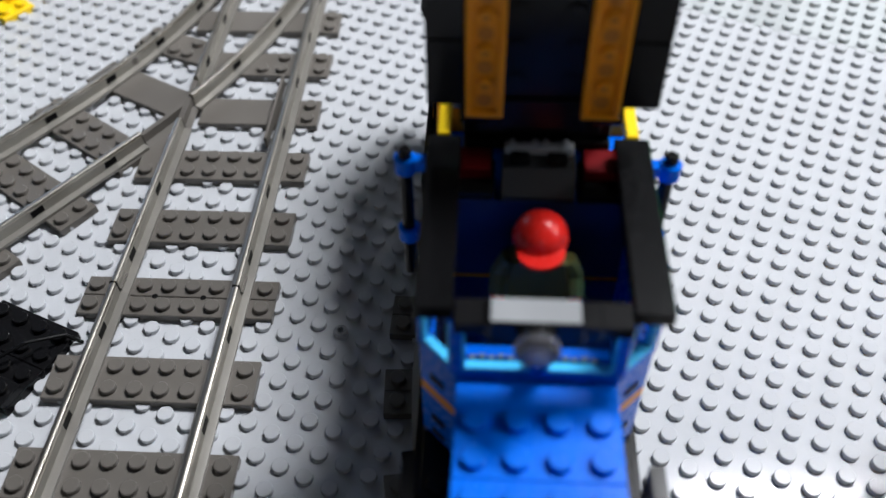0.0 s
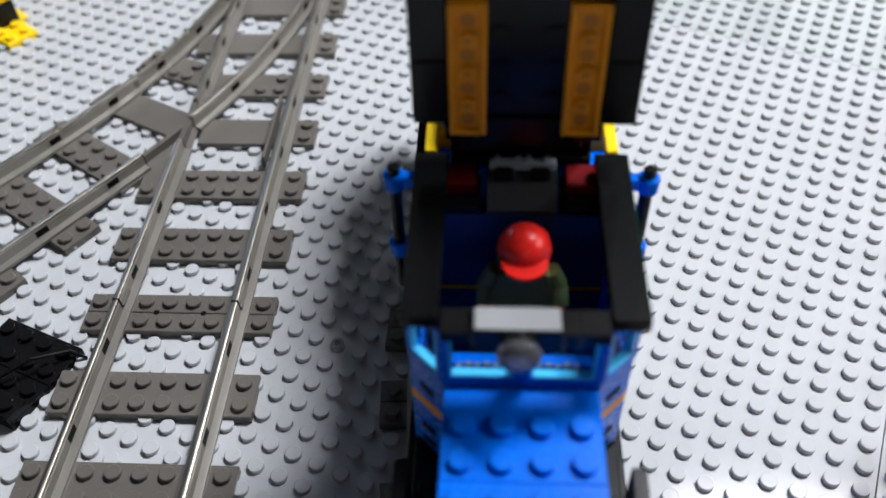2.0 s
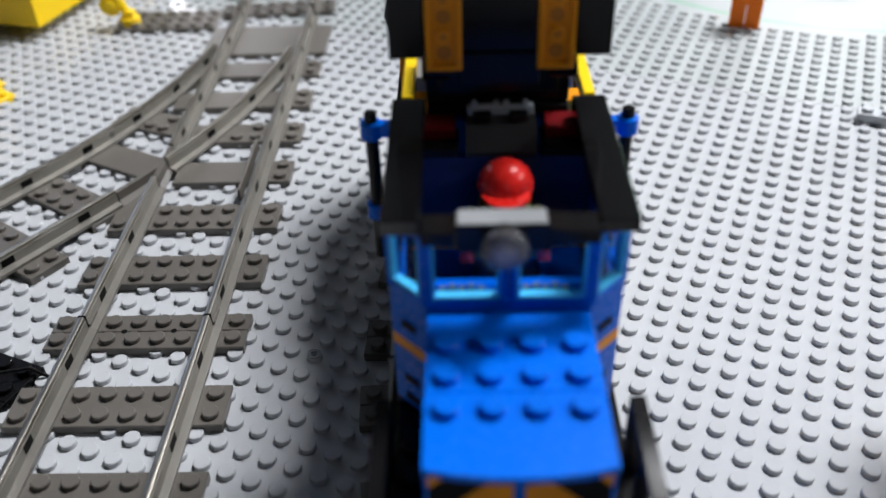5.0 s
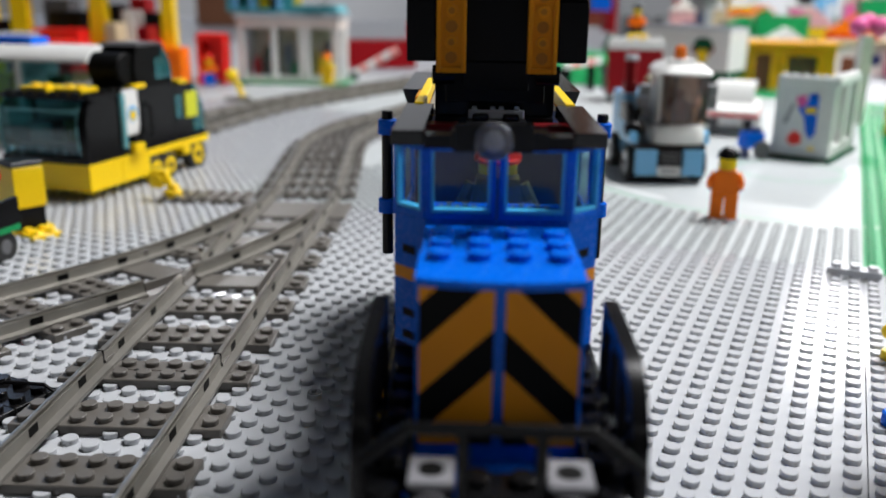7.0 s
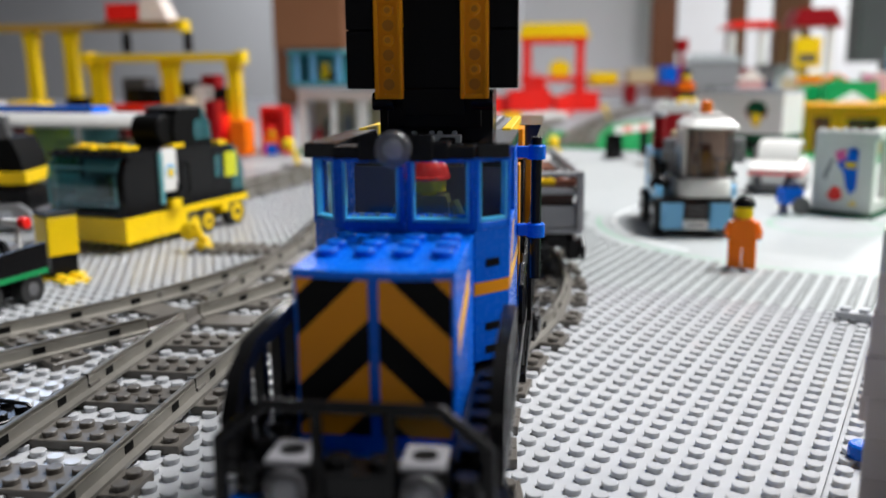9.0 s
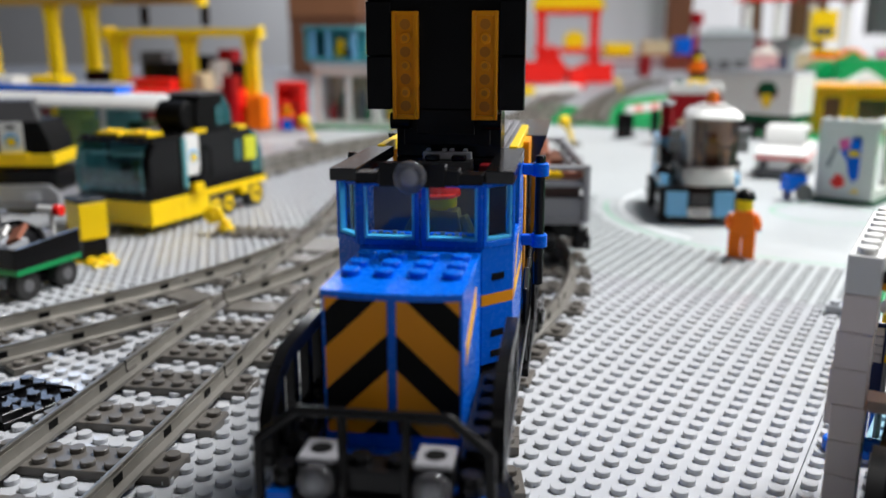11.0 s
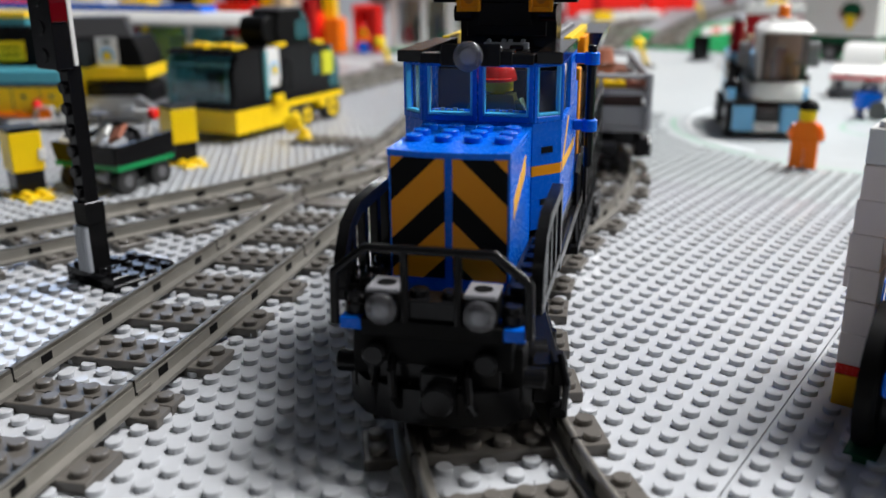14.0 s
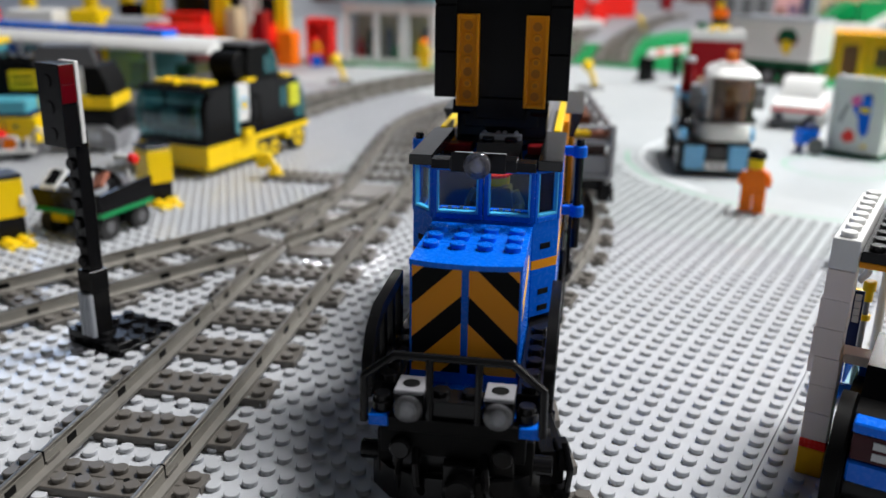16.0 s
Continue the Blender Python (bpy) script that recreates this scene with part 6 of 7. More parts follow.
part("parasol_pole", Shape().cyl((5.0, -2.0, 10.71), (5.0, -2.0, 12.0), 0.2, 8), WHITE, sun)
figure("yellow and black toy figure beside the shop", -9.6, 93.6, P, -10, VIVID, YELLOW, YELLOW)
gate = thing("crossing_gate", "white and pale red striped toy crossing gate", "toy barrier", -7.4, 103.5, 0, 0)
part("gate_post", Shape().box(-0.7, 0.7, -0.7, 0.7, 0, 1.2), SLATE, gate)
for k in range(6):
    a, b = k / 6.0, (k + 0.98) / 6.0
    part("gate_piece", Shape().cyl((6.6 * a, 0, 0.9 + 3.6 * a), (6.6 * b, 0, 0.9 + 3.6 * b), 0.55, 10), (WHITE, PALERED)[k % 2], gate)
booth = thing("red_booth", "red toy telephone booth with open front", "toy booth", -26.0, 96.5, 0, -4)
part("booth_wall", Shape().box(-2.0, -1.4, -1.4, 1.4, 0, 6).box(1.4, 2.0, -1.4, 1.4, 0, 6).box(-1.4, 1.4, 0.9, 1.4, 0, 6), RED, booth)
part("booth_roof", Shape().brick(-2.0, -1.6, 6.0, 5, 4, 2), RED, booth)
figure("orange and blue toy figure at the red booth", -26.0, 93.6, 0.0, 10, RED, VIVID, BLUE)
for x, y in ((-17.6, 76.5), (14.6, 79.5), (26.0, 180.0)):
    lever = thing("switch_lever", "yellow toy switch lever on a dark stand", "toy lever", x, y, 0, 20, "yellow switch levers")
    part("stand", Shape().brick(-1.6, -0.8, 0, 4, 2, 1), TRACK, lever)
    part("lever", Shape().tube([(0.6, 0, 0.4), (0.2, 0, 1.7), (-0.3, 0, 2.7)], 0.32, 8).ball((-0.5, 0, 3.0), 0.75, 12, 7), YELLOW, lever)

# Striped barrier with a small dark stand.
barrier = thing("road_barrier", "red and white toy barrier beside the far road", "toy barrier", 22.9, 90.6, 0, 48)
part("post", Shape().box(-2.3, -1.6, -0.6, 0.6, 0, 2.6).box(-0.9, -0.2, -0.6, 0.6, 0, 2.6).box(-2.3, -0.2, -0.6, 0.6, 2.61, 3.3).box(-2.7, 0.2, -0.9, 0.9, 0, 0.32), BLACK, barrier, "black arched stand")
for k in range(5):
    part("bar_piece", Shape().box(-2.2 + 1.7 * k, -0.52 + 1.7 * k, -1.0, -0.6, 3.3 + 0.06 * k, 4.3 + 0.06 * k), (WHITE, PALERED)[k % 2], barrier)
part("rest", Shape().box(4.6, 5.4, -0.55, 0.2, 0, 4.0), BLACK, barrier)
bush = thing("toy_bush", "dark green moulded toy bush behind the red truck", "toy bush", 31.0, 108.0, 0, 0)
random.seed(5)
s = Shape()
for k in range(34):
    a, z = random.uniform(0, 6.283), random.uniform(0.8, 6.6)
    r = 1.7 * (1.0 - abs(z - 3.2) / 5.2) * random.uniform(0.5, 1.0)
    s.ball((r * math.cos(a), r * math.sin(a), z), random.uniform(0.45, 0.8), 8, 5, None, 0.8)
part("foliage", s, DARKGREEN, bush)
part("stem", Shape().cyl((0, 0, 0), (0, 0, 2.0), 0.35, 10), BROWN, bush)
figure("black-hatted orange toy figure on the red truck", 30.2, 84.0, 7.36, 170, BLACK, VIVID, BLACK)

wall_house("yellow_house", "yellow toy kiosk with a brown door", 53.5, 98, -6, 12.0, 6.4, 6.4, WARMYELLOW, WARMYELLOW,
                [(-4.6, -2.4, 0.5, 5.2, BROWN), (-0.4, 3.6, 2.2, 5.0, SMOKE)], GREEN)
single("pink_flower_bed", Shape().ball((-1.0, 0, 1.0), 1.0, 10, 6).ball((1.2, 0, 1.0), 1.0, 10, 6).ball((0.1, 0.6, 1.4), 0.9, 10, 6), PINK, "pink toy blossoms on top of a post", "flowers", 50.5, 66.0, 8.9)
single("blossom_post", Shape().box(-0.6, 0.6, -0.6, 0.6, 0, 9.0), WHITE, "white post under the pink blossoms", "post", 50.5, 66.2, 0)
for x, y, h in ((60, 74, 13.0), (70, 90, 15.0)):
    tree = thing("toy_tree", "green moulded toy tree with layered branches", "toy tree", x, y, 0, 0, "toy trees")
    part("trunk", Shape().cyl((0, 0, 0), (0, 0, h * 0.6), 0.9, 10, r2=0.5), BROWN, tree)
    s = Shape()
    random.seed(int(x))
    for k in range(26):
        a, q = random.uniform(0, 6.283), random.uniform(0.2, 1.0)
        z = h * (0.35 + 0.6 * random.random())
        r = 3.6 * q * (1.15 - z / h * 0.7)
        s.ball((r * math.cos(a), r * math.sin(a), z), random.uniform(0.8, 1.5), 8, 5, None, 0.6)
    part("crown", s, GREEN, tree)
single("yellow_slide", Shape().prism([(-2.6, 0), (2.6, 0), (1.4, 1.4), (-0.4, 2.2), (-1.6, 4.4), (-2.6, 4.6)], "y", -0.9, 0.9), YELLOW, "yellow toy slide on the green plate", "slide", 52.5, 58.5, 0, 30)

# White and blue passenger train behind the works vehicles.
tram = thing("passenger_train", "white toy passenger train with a blue roof line and teal windows", "toy train", -31.2, 46.6, 0, 77)
part("underframe", Shape().box(-2.4, 2.4, -11, 28, 0.6, 1.8), MIDGREY, tram)
part("body_low", Shape().box(-2.4, 2.4, -11, 28, 1.81, 3.2), WHITE, tram)
for k in range(7):
    y = -10.6 + 5.4 * k
    for side in (-1, 1):
        pane = part("window", Shape().box(side * 2.25 - 0.05, side * 2.25 + 0.05, y, y + 4.6, 3.21, 7.0), TEALPANE, tram, "teal clear window")
        pane.visible_shadow = False
    part("seat", Shape().box(-1.9, 1.9, y + 1.0, y + 2.6, 3.21, 5.9), (OLIVE, YELLOW, RED, BLUE, WHITE, YELLOW, RED)[k], tram)
    part("window_post", Shape().box(-2.38, 2.38, y + 4.75, y + 5.25, 3.21, 7.0), (WHITE, YELLOW, RED, WHITE, BLUE, WHITE, WHITE)[k], tram)
part("roof", Shape().prism([(-2.7, 7.01), (-2.72, 7.3), (-2.3, 7.85), (-1.4, 8.2), (1.4, 8.2), (2.3, 7.85), (2.72, 7.3), (2.7, 7.01)], "y", -12.4, 28), WHITE, tram)
part("roof_line", Shape().box(-0.9, 1.3, -6, 28, 8.21, 8.75), BLUE, tram, "blue roof ridge")

# Black train nose with a yellow line and white panel.
nose2 = thing("black_train", "black toy train front with a yellow line and a white panel", "toy train", -28.3, 32.4, 0, 12)
part("bogie_frame", Shape().box(-7.0, 4.2, -1.9, 1.9, 0.4, 1.6), MIDGREY, nose2)
part("body", Shape().prism([(-12, 3.6), (-12, 7.4), (-1.9, 7.4), (-1.6, 7.0), (3.4, 7.0), (4.0, 5.6), (4.3, 3.6)], "y", -2.4, 2.4), DEEPBLACK, nose2)
roof2 = [(-2.38, 7.01), (-1.5, 8.5), (1.5, 8.5), (2.38, 7.01)]
s = Shape()
s.add([(x0, y, z) for x0, k in ((-1.6, 0.0), (3.4, 0.5)) for y, z, in roof2 for x0 in (x0 - (z - 7.01) * k,)], [(0, 1, 2, 3), (7, 6, 5, 4), (0, 4, 5, 1), (1, 5, 6, 2), (2, 6, 7, 3), (3, 7, 4, 0)])
# Light on the sloped top is put into this greyer tone.
part("sloped_roof", s, plastic("lit_black_roof_plastic", (0.045, 0.045, 0.047), 0.45), nose2, "sloped roof greyed to look lit")
part("rear_roof", Shape().box(-12, -1.65, -2.3, 2.3, 7.41, 7.7).studs(-12, -2.2, 12, 1, 7.7, 10).studs(-12, 1.2, 12, 1, 7.7, 10), BLACK, nose2, "black studded roof")
part("yellow_line", Shape().box(-1.65, 4.35, -2.52, 2.52, 3.7, 4.6), YELLOW, nose2)
part("yellow_step", Shape().prism([(-1.45, 1.5), (-1.0, 1.5), (-0.75, 3.69), (-1.65, 3.69)], "y", -2.52, 2.52), YELLOW, nose2)
part("step_plate", Shape().box(0.1, 2.6, -2.9, -2.53, 4.3, 4.75), YELLOW, nose2)
part("lower_body", Shape().box(-12, 4.2, -2.2, 2.2, 1.6, 3.29), BLACK, nose2)
low = part("bogie_cover", Shape().prism([(-2.2, 0.5), (-2.0, 1.5), (-1.2, 2.3), (3.6, 2.3), (4.4, 1.7), (4.5, 0.5)], "y", -2.75, -2.21), WAGONGREY, nose2, "grey rounded bogie cover")
for x in (-0.4, 2.6):
    part("axle_box", Shape().box(x - 0.55, x + 0.55, -3.0, -2.76, 1.1, 1.8, c=0.06).cyl((x, -3.1, 1.45), (x, -3.0, 1.45), 0.22, 12), PALEGREY, low)
part("cover_groove", Shape().box(-1.9, 4.3, -2.765, -2.755, 0.85, 0.98, c=0), DARKGREY, low)
part("side_window", Shape().box(-1.3, 0.25, -2.43, -2.41, 4.7, 6.8, c=0), CHARCOAL, nose2, "dark side window")
door2 = part("white_panel", Shape().box(0.5, 2.2, -2.52, -2.41, 4.75, 7.0, c=0.05), WHITE, nose2, "white panel with a round emblem")
part("panel_slot", Shape().box(1.0, 1.7, -2.535, -2.52, 6.5, 6.75, c=0), BLACK, door2)
part("emblem", Shape().cyl((1.35, -2.52, 5.65), (1.35, -2.55, 5.65), 0.58, 16), SKYBLUE, door2)
part("emblem_centre", Shape().cyl((1.35, -2.55, 5.55), (1.35, -2.57, 5.55), 0.36, 14), YELLOW, door2)
for x in (0.1, 2.65):
    part("hand_grip", Shape().tube([(x, -2.42, 4.7), (x, -2.62, 4.8), (x, -2.62, 5.4), (x, -2.42, 5.5)], 0.07, 6), BLACK, nose2)
for x in (-7.5, -3.6):
    grille2 = part("yellow_grille", Shape().box(x, x + 2.2, -2.5, -2.41, 5.2, 6.7), YELLOW, nose2)
    for z in (5.6, 6.15):
        part("grille_bar", Shape().box(x + 0.3, x + 1.9, -2.515, -2.5, z, z + 0.16, c=0), BLACK, grille2)
part("rear_cab", Shape().box(-12, -5.2, -1.8, 1.8, 7.91, 8.5), TEALSOLID, nose2, "teal rear cab window")
part("rear_cab_roof", Shape().box(-12, -5.0, -2.1, 2.1, 8.504, 8.95), YELLOW, nose2, "yellow rear cab roof")

# Yellow service wagon with a teal band, beside the black train.
service = thing("service_wagon", "yellow toy service wagon with a teal band and grey gear", "toy vehicle", -32.0, 28.1, 0, 12)
part("body", Shape().box(-5.0, 3.6, -1.6, 0.8, 1.4, 3.4), YELLOW, service)
for x in (-3.2, -1.0, 1.2):
    part("body_groove", Shape().box(x - 0.05, x + 0.05, -1.62, -1.61, 1.5, 3.3, c=0), OLIVE, service)
    part("bolt", Shape().cyl((x + 0.9, -1.61, 2.7), (x + 0.9, -1.7, 2.7), 0.2, 12, c=0.03), OLIVE, service)
part("body_line", Shape().box(-5.0, 3.3, -1.5, 0.8, 3.41, 3.7), DARKBLUE, service)
part("teal_band", Shape().box(-5.0, 3.1, -1.65, 0.8, 3.71, 4.75, c=0.12), plastic("bright_teal_plastic", (0.10, 0.42, 0.52), 0.25), service, "glossy teal band")
part("gear", Shape().box(-5.0, 3.2, -1.2, 0.6, 0.5, 1.39).tube([(-4.6, -2.0, 0.9), (3.0, -2.0, 1.1)], 0.2, 8), MIDGREY, service)
for x in (-3.4, -0.6, 2.2):
    part("wheel", Shape().cyl((x, -1.7, 0.8), (x, -1.3, 0.8), 0.8, 18, c=0.05), RUBBER, service)
part("white_rod", Shape().cyl((-1.2, -2.3, 0.7), (3.6, -2.3, 0.95), 0.2, 10).cyl((3.1, -2.3, 0.95), (3.1, -2.3, 2.0), 0.15, 8), WHITE, service, "white rod")
service_lamp = part("round_lamp", Shape().cyl((1.6, -2.2, 1.35), (1.6, -1.8, 1.35), 0.5, 16, c=0.05), VIVID, service, "orange round lamp in a white frame")
part("lamp_frame", Shape().box(0.9, 1.05, -2.15, -1.8, 0.9, 1.9).box(2.15, 2.3, -2.15, -1.8, 0.9, 1.9).box(1.06, 2.14, -2.15, -1.8, 1.86, 2.0), WHITE, service_lamp)
part("red_knob", Shape().cyl((1.0, -1.9, 1.95), (1.0, -1.9, 2.5), 0.42, 14, r2=0.2), RED, service, "red cone")
part("wire_loop", Shape().tube([(3.5, -2.0, 0.8), (3.5, -2.1, 2.2), (3.9, -2.1, 2.7), (4.4, -2.1, 2.2), (4.4, -2.0, 0.8)], 0.12, 8), PALEGREY, service, "bent grey wire loop")
part("orange_bar", Shape().cyl((-4.0, -2.1, 1.5), (0.6, -2.1, 1.3), 0.16, 10), VIVID, service)


def gantry(label, y, x0, x1, posts, h, beam_mat, crab_x):
    """A portal frame: shaped posts with wide heads in one row, a beam with end caps, a crab on top."""
    mid = (x0 + x1) / 2
    ob = thing("gantry_crane", label, "toy crane", mid, y, 0, 0, "yellow gantry cranes")
    for px_, w in posts:
        p = px_ - mid
        s = Shape().prism([(p - w, 0), (p + w, 0), (p + w * 0.8, h * 0.85), (p + w * 1.2, h + 0.296), (p - w * 1.2, h + 0.296), (p - w * 0.8, h * 0.85)], "y", -0.9, 0.9)
        part("leg", s, YELLOW, ob)
    part("beam", Shape().box(x0 - mid, x1 - mid, -1.1, 1.1, h + 0.3, h + 1.4), beam_mat, ob)
    for x in (x0, x1):
        part("beam_end", Shape().box(x - mid - 0.5, x - mid + 0.5, -1.3, 1.3, h - 0.1, h + 1.7), YELLOW, ob)
    if crab_x:
        c = crab_x - mid
        part("crab", Shape().box(c - 4, c + 1, -2, 2, h + 1.6, h + 4.2), RED, ob)
        part("crab_roof", Shape().prism([(c + 1.2, h + 1.6), (c + 6, h + 1.6), (c + 4.4, h + 5), (c + 1.6, h + 5)], "y", -2, 2), AGEDWHITE, ob)
        part("crab_foot", Shape().box(c - 5, c + 7, -1.0, 1.0, h + 1.51, h + 1.9), TAN, ob)
        for x in (c - 2, c + 8):
            part("hanger", Shape().box(x - 0.5, x + 0.5, -0.5, 0.5, h - 3, h), BLACK, ob)
    return ob


OCHRE = plastic("ochre_plastic", (0.50, 0.30, 0.04), 0.35)
gantry("tall yellow toy gantry crane over the far tracks", 104, -80, -42.5, ((-79, 1.0), (-67.7, 1.0), (-61.2, 1.1)), 17.9, OCHRE, -50)
gantry("yellow toy gantry crane beside the passenger train", 96, -54, -30.6, ((-52.5, 1.4), (-41.5, 1.3), (-31.8, 1.0)), 13.0, YELLOW, None)
stock = [(-46.8, 95, 7.2, 7.0, RED), (-47.4, 100, 5, 9.4, BLACK), (-43.6, 92, 4, 5.4, RED), (-57.5, 99, 3.2, 8, BLACK), (-38.6, 94, 1.6, 8.0, TAN), (-37.2, 97, 1.6, 9.6, WHITE), (-34.2, 94, 3.2, 5.8, RED), (-34.6, 100, 4, 9.4, BLACK), (-30.4, 94, 2.4, 4.8, VIVID), (-50.4, 104, 4, 11, SLATE), (-44, 105, 4.8, 10.2, BLACK), (-38, 103, 2.4, 11.2, DARKRED), (-36.2, 106, 2.4, 8.6, DARKGREEN), (-33.6, 92.2, 1.6, 7.6, DARKRED)]
for x, y, w, h, mat in stock:
    s = Shape().brick(-w / 2, -1.6, 0, round(w / S), 4, round(h / P))
    ob = single("container", s, mat, "stacked toy container under the yellow crane", "container", x, y, 0, -4, "containers under the cranes")
for x, y, w, h, mat in ((-72, 78, 9, 8, RED), (-62, 80, 6, 8, WHITE), (-55, 82, 4, 8, YELLOW), (-48, 82, 7, 7, PALEGREY), (-41, 80, 8, 6.5, RED)):
    single("brick_tower", Shape().brick(-w / 2, -2.4, 0, round(w / S), 6, round(h / P)), mat, "stacked toy bricks behind the passenger train", "brick stack", x, y, 0, 8, "stacks behind the train")

# Red tower and far rows.
tower = thing("red_tower", "red toy frame tower with yellow parts on the far side", "toy building", 13.3, 262, 0, 0)
tower.scale = (1.3, 1.3, 1.15)
for x in (-6.5, 6.5):
    for y in (-3, 3):
        part("leg", Shape().box(x - 1, x + 1, y - 1, y + 1, 0, 17.5), RED, tower)
part("deck", Shape().box(-8, 8, -4.4, 4.4, 7.0, 8.6), RED, tower)
part("top", Shape().box(-8, 8, -4.4, 4.4, 17.51, 19), RED, tower)
part("yellow_top", Shape().prism([(-9, 19.1), (9, 19.1), (7.4, 23.0), (-7.4, 23.0)], "y", -4, 4), YELLOW, tower)
part("yellow_drum", Shape().cyl((1.6, -3, 10.5), (1.6, -3.6, 10.5), 2.6, 16), YELLOW, tower)
part("slope", Shape().prism([(-8, 0), (2, 0), (-4, 10)], "y", -4.2, -3.2), RED, tower)
# Far wagons and their made-up stand are raised to fit the camera's view.
for k, (x, mat) in enumerate(((24, YELLOW), (33, TAN), (41, BLUE), (49, YELLOW), (57, DARKRED), (66, MIDGREY))):
    single("far_wagon", Shape().brick(-4.8, -2.4, 1.6, 12, 6, 7 + 3 * (k % 3)).box(-4.8, 4.8, -2.2, 2.2, 0, 1.6), mat, "far toy goods wagon in a row", "toy wagon", 10 + (x - 10) * 1.45, 285 + 3 * k, 7.1, 14, "far goods wagons")
single("viaduct", Shape().box(-32, 50, -3, 3, 6.2, 7.09).box(-32, 50, -2.6, 2.6, 3.6, 4.4).box(-30, -27, -2.4, 2.4, 0, 6.19).box(-12, -9, -2.4, 2.4, 0, 6.19).box(6, 9, -2.4, 2.4, 0, 6.19).box(24, 27, -2.4, 2.4, 0, 6.19).box(44, 47, -2.4, 2.4, 0, 6.19), DARKRED, "dark red stand raised to fit the camera's view", "viaduct", 50, 290, 0, 14)
for x, y, w, h, mat in ((5, 186, 14, 1.3, WHITE), (4, 181, 4, 1.6, YELLOW), (13, 196, 8, 1.3, WHITE), (-3, 196, 6, 5, RED), (16, 205, 4, 5, RED), (-6, 128, 12, 4.4, DARKRED), (-2, 200, 8, 5, DARKRED), (6, 232, 12, 6, RED), (22, 238, 10, 5.4, RED), (12, 137, 8, 0.4, GREEN)):
    single("far_block", Shape().brick(-w / 2, -2.4, 0, round(w / S), 6, max(1, round(h / P))), mat, "far toy brick building beside the road", "brick stack", x, y, 0, 12, "far brick blocks")
single("baseplate", Shape().box(-32, 44, -62, 70, 0.0, 0.15), GREENPLATE, "green baseplate under the far town", "baseplate", 100, 285, 0, -12, kind="structure")
pav = thing("red_pavilion", "red-roofed grey toy pavilion at the far side", "toy building", 83, 262, 0, 0)
part("base", Shape().box(-17, 17, -6, 6, 0, 8.6), PALEGREY, pav)
for x in (-15, -6, 4, 14):
    part("column", Shape().box(x - 1, x + 1, -5, -3, 8.61, 24), WHITE, pav)
part("roof", Shape().prism([(-18, 24.01), (-2, 24.01), (-4, 26), (-15, 26)], "y", -7, 7), RED, pav)
part("roof", Shape().prism([(2, 24.01), (17, 24.01), (14, 29.5), (4, 29.5)], "y", -7, 7), DARKRED, pav)
part("sign", Shape().box(3, 11, -6.6, -6, 12, 21).box(4.4, 9.6, -6.75, -6.6, 13.5, 16, slot=1), [YELLOW, SLATE], pav)
for x, y, w, h, mat in ((70, 150, 10, 9, GREEN), (86, 150, 8, 8, AGEDWHITE), (98, 170, 10, 12, GREEN), (112, 180, 12, 10, PALEGREY), (76, 190, 10, 8, TAN), (62, 140, 8, 5, WHITE), (120, 220, 16, 14, MIDGREY), (104, 140, 10, 7, GREEN), (84, 122, 10, 6.5, PINK)):
    single("town_block", Shape().brick(-w / 2, -3.2, 0, round(w / S), 8, round(h / P)), mat, "toy town block at the back of the layout", "brick stack", x, y, 0, -10, "far town blocks")

# Far town: small houses and stalls in many colours.
random.seed(11)
ROSE = plastic("pale_rose_plastic", (0.62, 0.34, 0.34), 0.35)
town = [AGEDWHITE, ROSE, YELLOW, TAN, GREEN, RED, PALEGREY, WHITE, SKYBLUE, DARKGREEN, VIVID, BROWN]


def stall(x, y, rz, w, d, h, wall, roof, shape_of_roof):
    """A small far house: wall, door, two windows and a flat, pitched or awning roof."""
    ob = thing("town_house", "small far toy house in %s" % wall.name.replace("_", " "), "toy building", x, y, 0, rz, "far town houses")
    part("wall", Shape().box(-w / 2, w / 2, -d / 2, d / 2, 0, h), wall, ob)
    part("door", Shape().box(-w * 0.38, -w * 0.12, -d / 2 - 0.12, -d / 2, 0.2, h * 0.6), BROWN if wall is not BROWN else WHITE, ob)
    for a in (0.05, 0.3):
        part("window", Shape().box(w * a, w * (a + 0.16), -d / 2 - 0.1, -d / 2, h * 0.35, h * 0.7), DARKBLUE if wall is not SKYBLUE else WHITE, ob)
    if shape_of_roof == 0:
        part("roof", Shape().box(-w / 2 - 0.5, w / 2 + 0.5, -d / 2 - 0.5, d / 2 + 0.5, h + 0.004, h + 0.7), roof, ob)
    elif shape_of_roof == 1:
        part("roof", Shape().prism([(-w / 2 - 0.5, h + 0.004), (w / 2 + 0.5, h + 0.004), (0, h + w * 0.4)], "y", -d / 2 - 0.4, d / 2 + 0.4), roof, ob)
    else:
        part("roof", Shape().prism([(-d / 2 - 2.2, h - 0.6), (-d / 2 - 2.0, h - 0.2), (-d / 2, h + 0.8), (d / 2 + 0.3, h + 0.8), (d / 2 + 0.3, h + 0.004), (-d / 2, h + 0.004)], "x", -w / 2 - 0.3, w / 2 + 0.3), roof, ob)
    return ob


for k in range(34):
    y = 128 + 4.6 * k + random.uniform(-3, 3)
    lane = (y + 25) * random.uniform(0.28, 0.56)
    w, h = random.uniform(5, 11), random.uniform(3.0, 7.5)
    if 185 < y < 215 and 10 + lane < 102:
        continue
    stall(10 + lane, y, random.uniform(-25, 10), w, random.uniform(4, 7), h, town[(k * 5) % 12], town[(k * 7 + 3) % 12], k % 3)

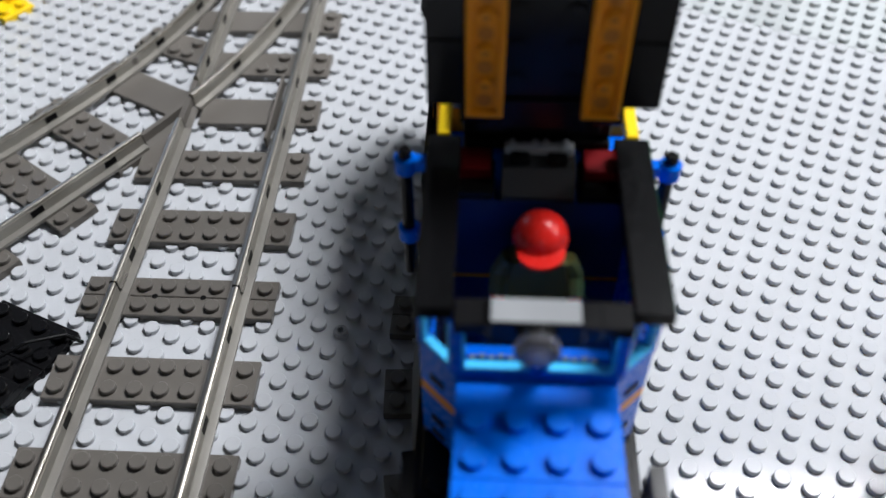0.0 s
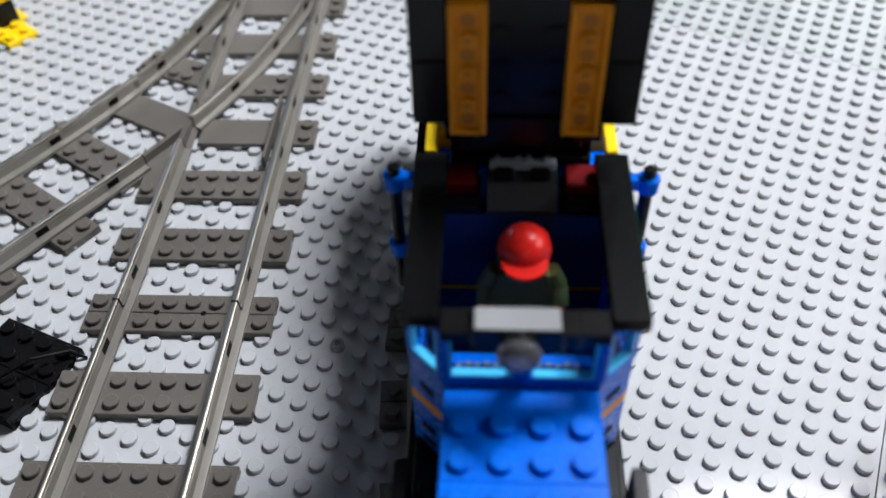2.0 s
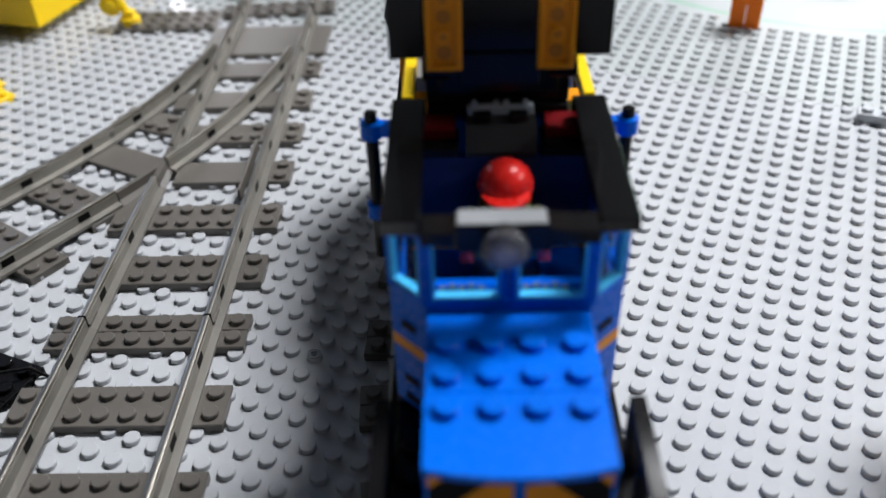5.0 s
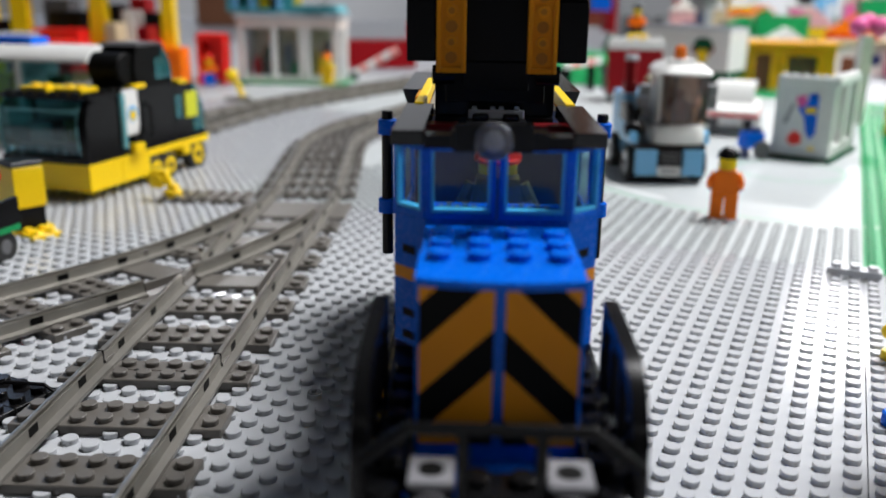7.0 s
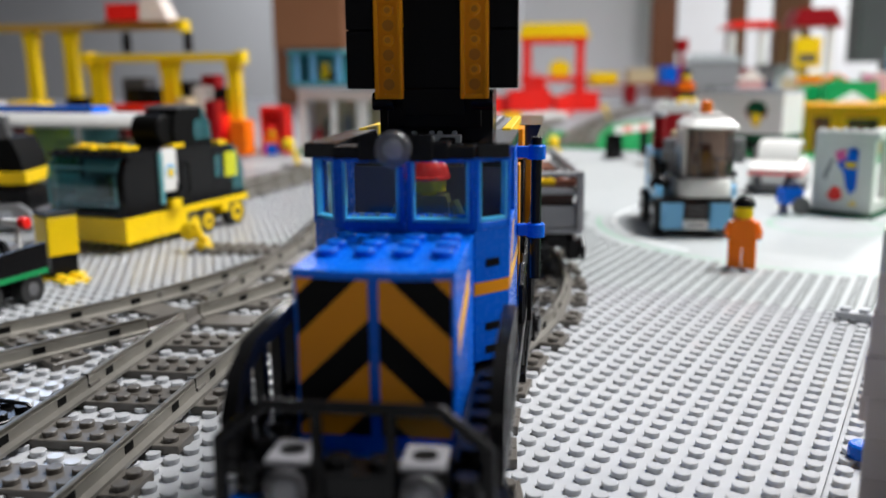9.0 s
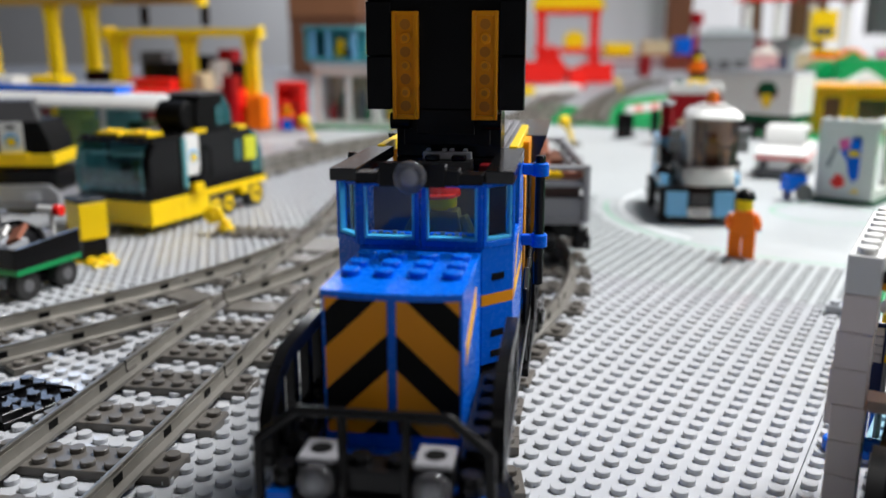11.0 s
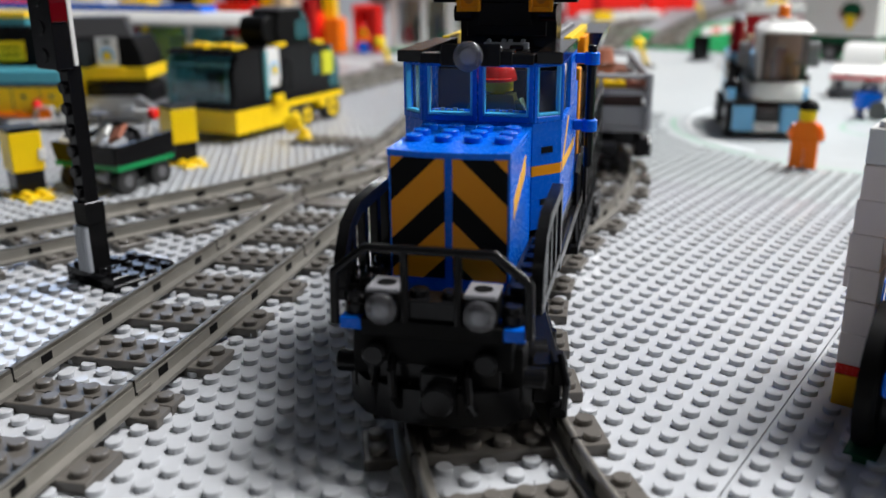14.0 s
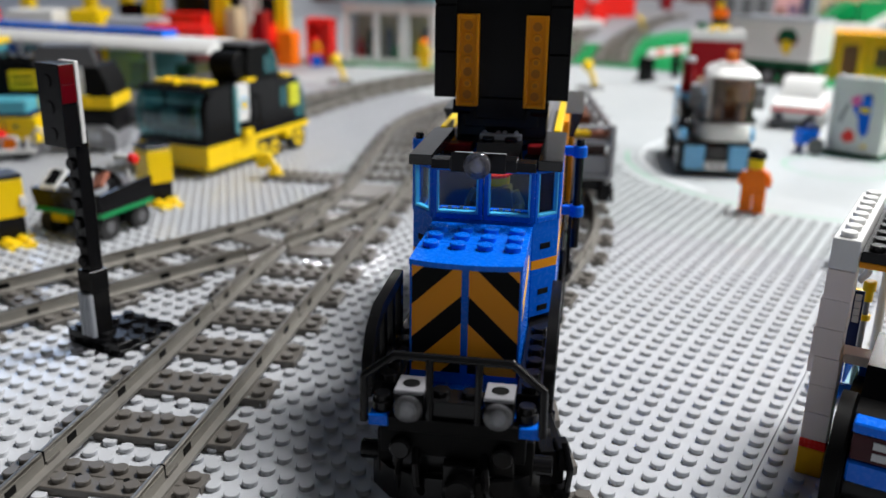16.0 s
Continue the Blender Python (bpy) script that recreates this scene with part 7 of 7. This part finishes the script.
# Closer cluster of coloured toy buildings before the far wall.
hall = thing("toy_hall", "grey toy hall with dark doors and a red mast", "toy building", 53, 202, 0, -6)
part("wall", Shape().box(-6.5, 6.5, -4, 4, 0, 13.5), MIDGREY, hall)
part("roof", Shape().prism([(-7, 13.51), (-5, 15.4), (5, 15.4), (7, 13.51)], "y", -4.4, 4.4), PALEGREY, hall)
for x in (-4.5, -0.5, 3.2):
    part("door", Shape().box(x - 1.2, x + 1.3, -4.15, -4.01, 0.3, 7.5), SLATE, hall)
part("mast", Shape().cyl((-7.6, -3.5, 0), (-7.6, -3.5, 16), 0.7, 10).cyl((-7.6, -3.5, 16), (-7.6, -3.5, 19), 1.6, 12), DARKRED, hall)
for x, y, w, h, wall, roof, form in ((62, 199, 6, 9, ROSE, AGEDWHITE, 1), (66.6, 204, 4, 12, DARKGREY, SLATE, 0), (70.3, 196, 3.2, 9.5, TAN, WHITE, 1), (76, 200, 5.5, 9.5, VIVID, YELLOW, 0),
                                     (83, 201, 9.5, 6, WHITE, GREEN, 1), (90, 197, 5, 10, PINK, WHITE, 0), (97, 201, 5, 16, SKYBLUE, GREEN, 1), (105, 199, 7, 11, PINK, ROSE, 1)):
    stall(x, y, -12, w, 5, h, wall, roof, form)
chair = thing("office_chair", "dark grey padded chair standing behind the layout", "chair", 158, 372, -80, 18)
part("backrest", Shape().box(-22, 22, -4, 4, 94, 122, c=3.8), DARKGREY, chair)
part("seat", Shape().box(-24, 24, -46, -2, 44, 52, c=3.0), DARKGREY, chair)
part("column", Shape().cyl((0, -22, 6), (0, -22, 44), 3, 14), BLACK, chair)
part("back_post", Shape().box(-4, 4, 4.1, 7, 40, 104, c=0.6).box(-4, 4, -22, 7, 39.5, 43.9, c=0.6), BLACK, chair)
s = Shape()
for k in range(5):
    a = 2 * math.pi * k / 5
    s.tube([(0, -22, 7), (26 * math.cos(a), -22 + 26 * math.sin(a), 2.2)], 2.1, 8)
part("foot", s, BLACK, chair)

# Wooden posts, cabinet and paper rolls against the room's far wall.
for x, y, w in ((58, 352, 10), (88.5, 360, 7), (111, 362, 14)):
    single("wood_post", Shape().box(-w / 2, w / 2, -4, 4, -80, 190, c=0.4), WOOD, "brown wooden post before the far wall", "post", x, y, 0, 0, "wooden posts")
single("cardboard_box", Shape().box(-13, 13, -10, 10, 0, 40, c=0.3).box(-13.2, 13.2, -10.2, 10.2, 40, 41), plastic("brown_cardboard", (0.30, 0.13, 0.06), 0.7, 0.1, 0.1, 20), "brown cardboard box standing behind the layout", "box", -76, 300, 20.5)
single("lower_box", Shape().box(-13, 13, -9, 9, 0, 20.4, c=0.3).box(-13.2, 13.2, -9.2, 9.2, 19.6, 20.45), plastic("dark_cardboard", (0.17, 0.07, 0.035), 0.7, 0.15, 0.1, 20), "dark brown cardboard box under another box", "box", -76, 300, 0.0)
single("white_board", Shape().box(-30, 30, -2, 2, 0, 120, c=0.3), PALE, "white board leaning at the far wall", "board", 30, 380, -40)
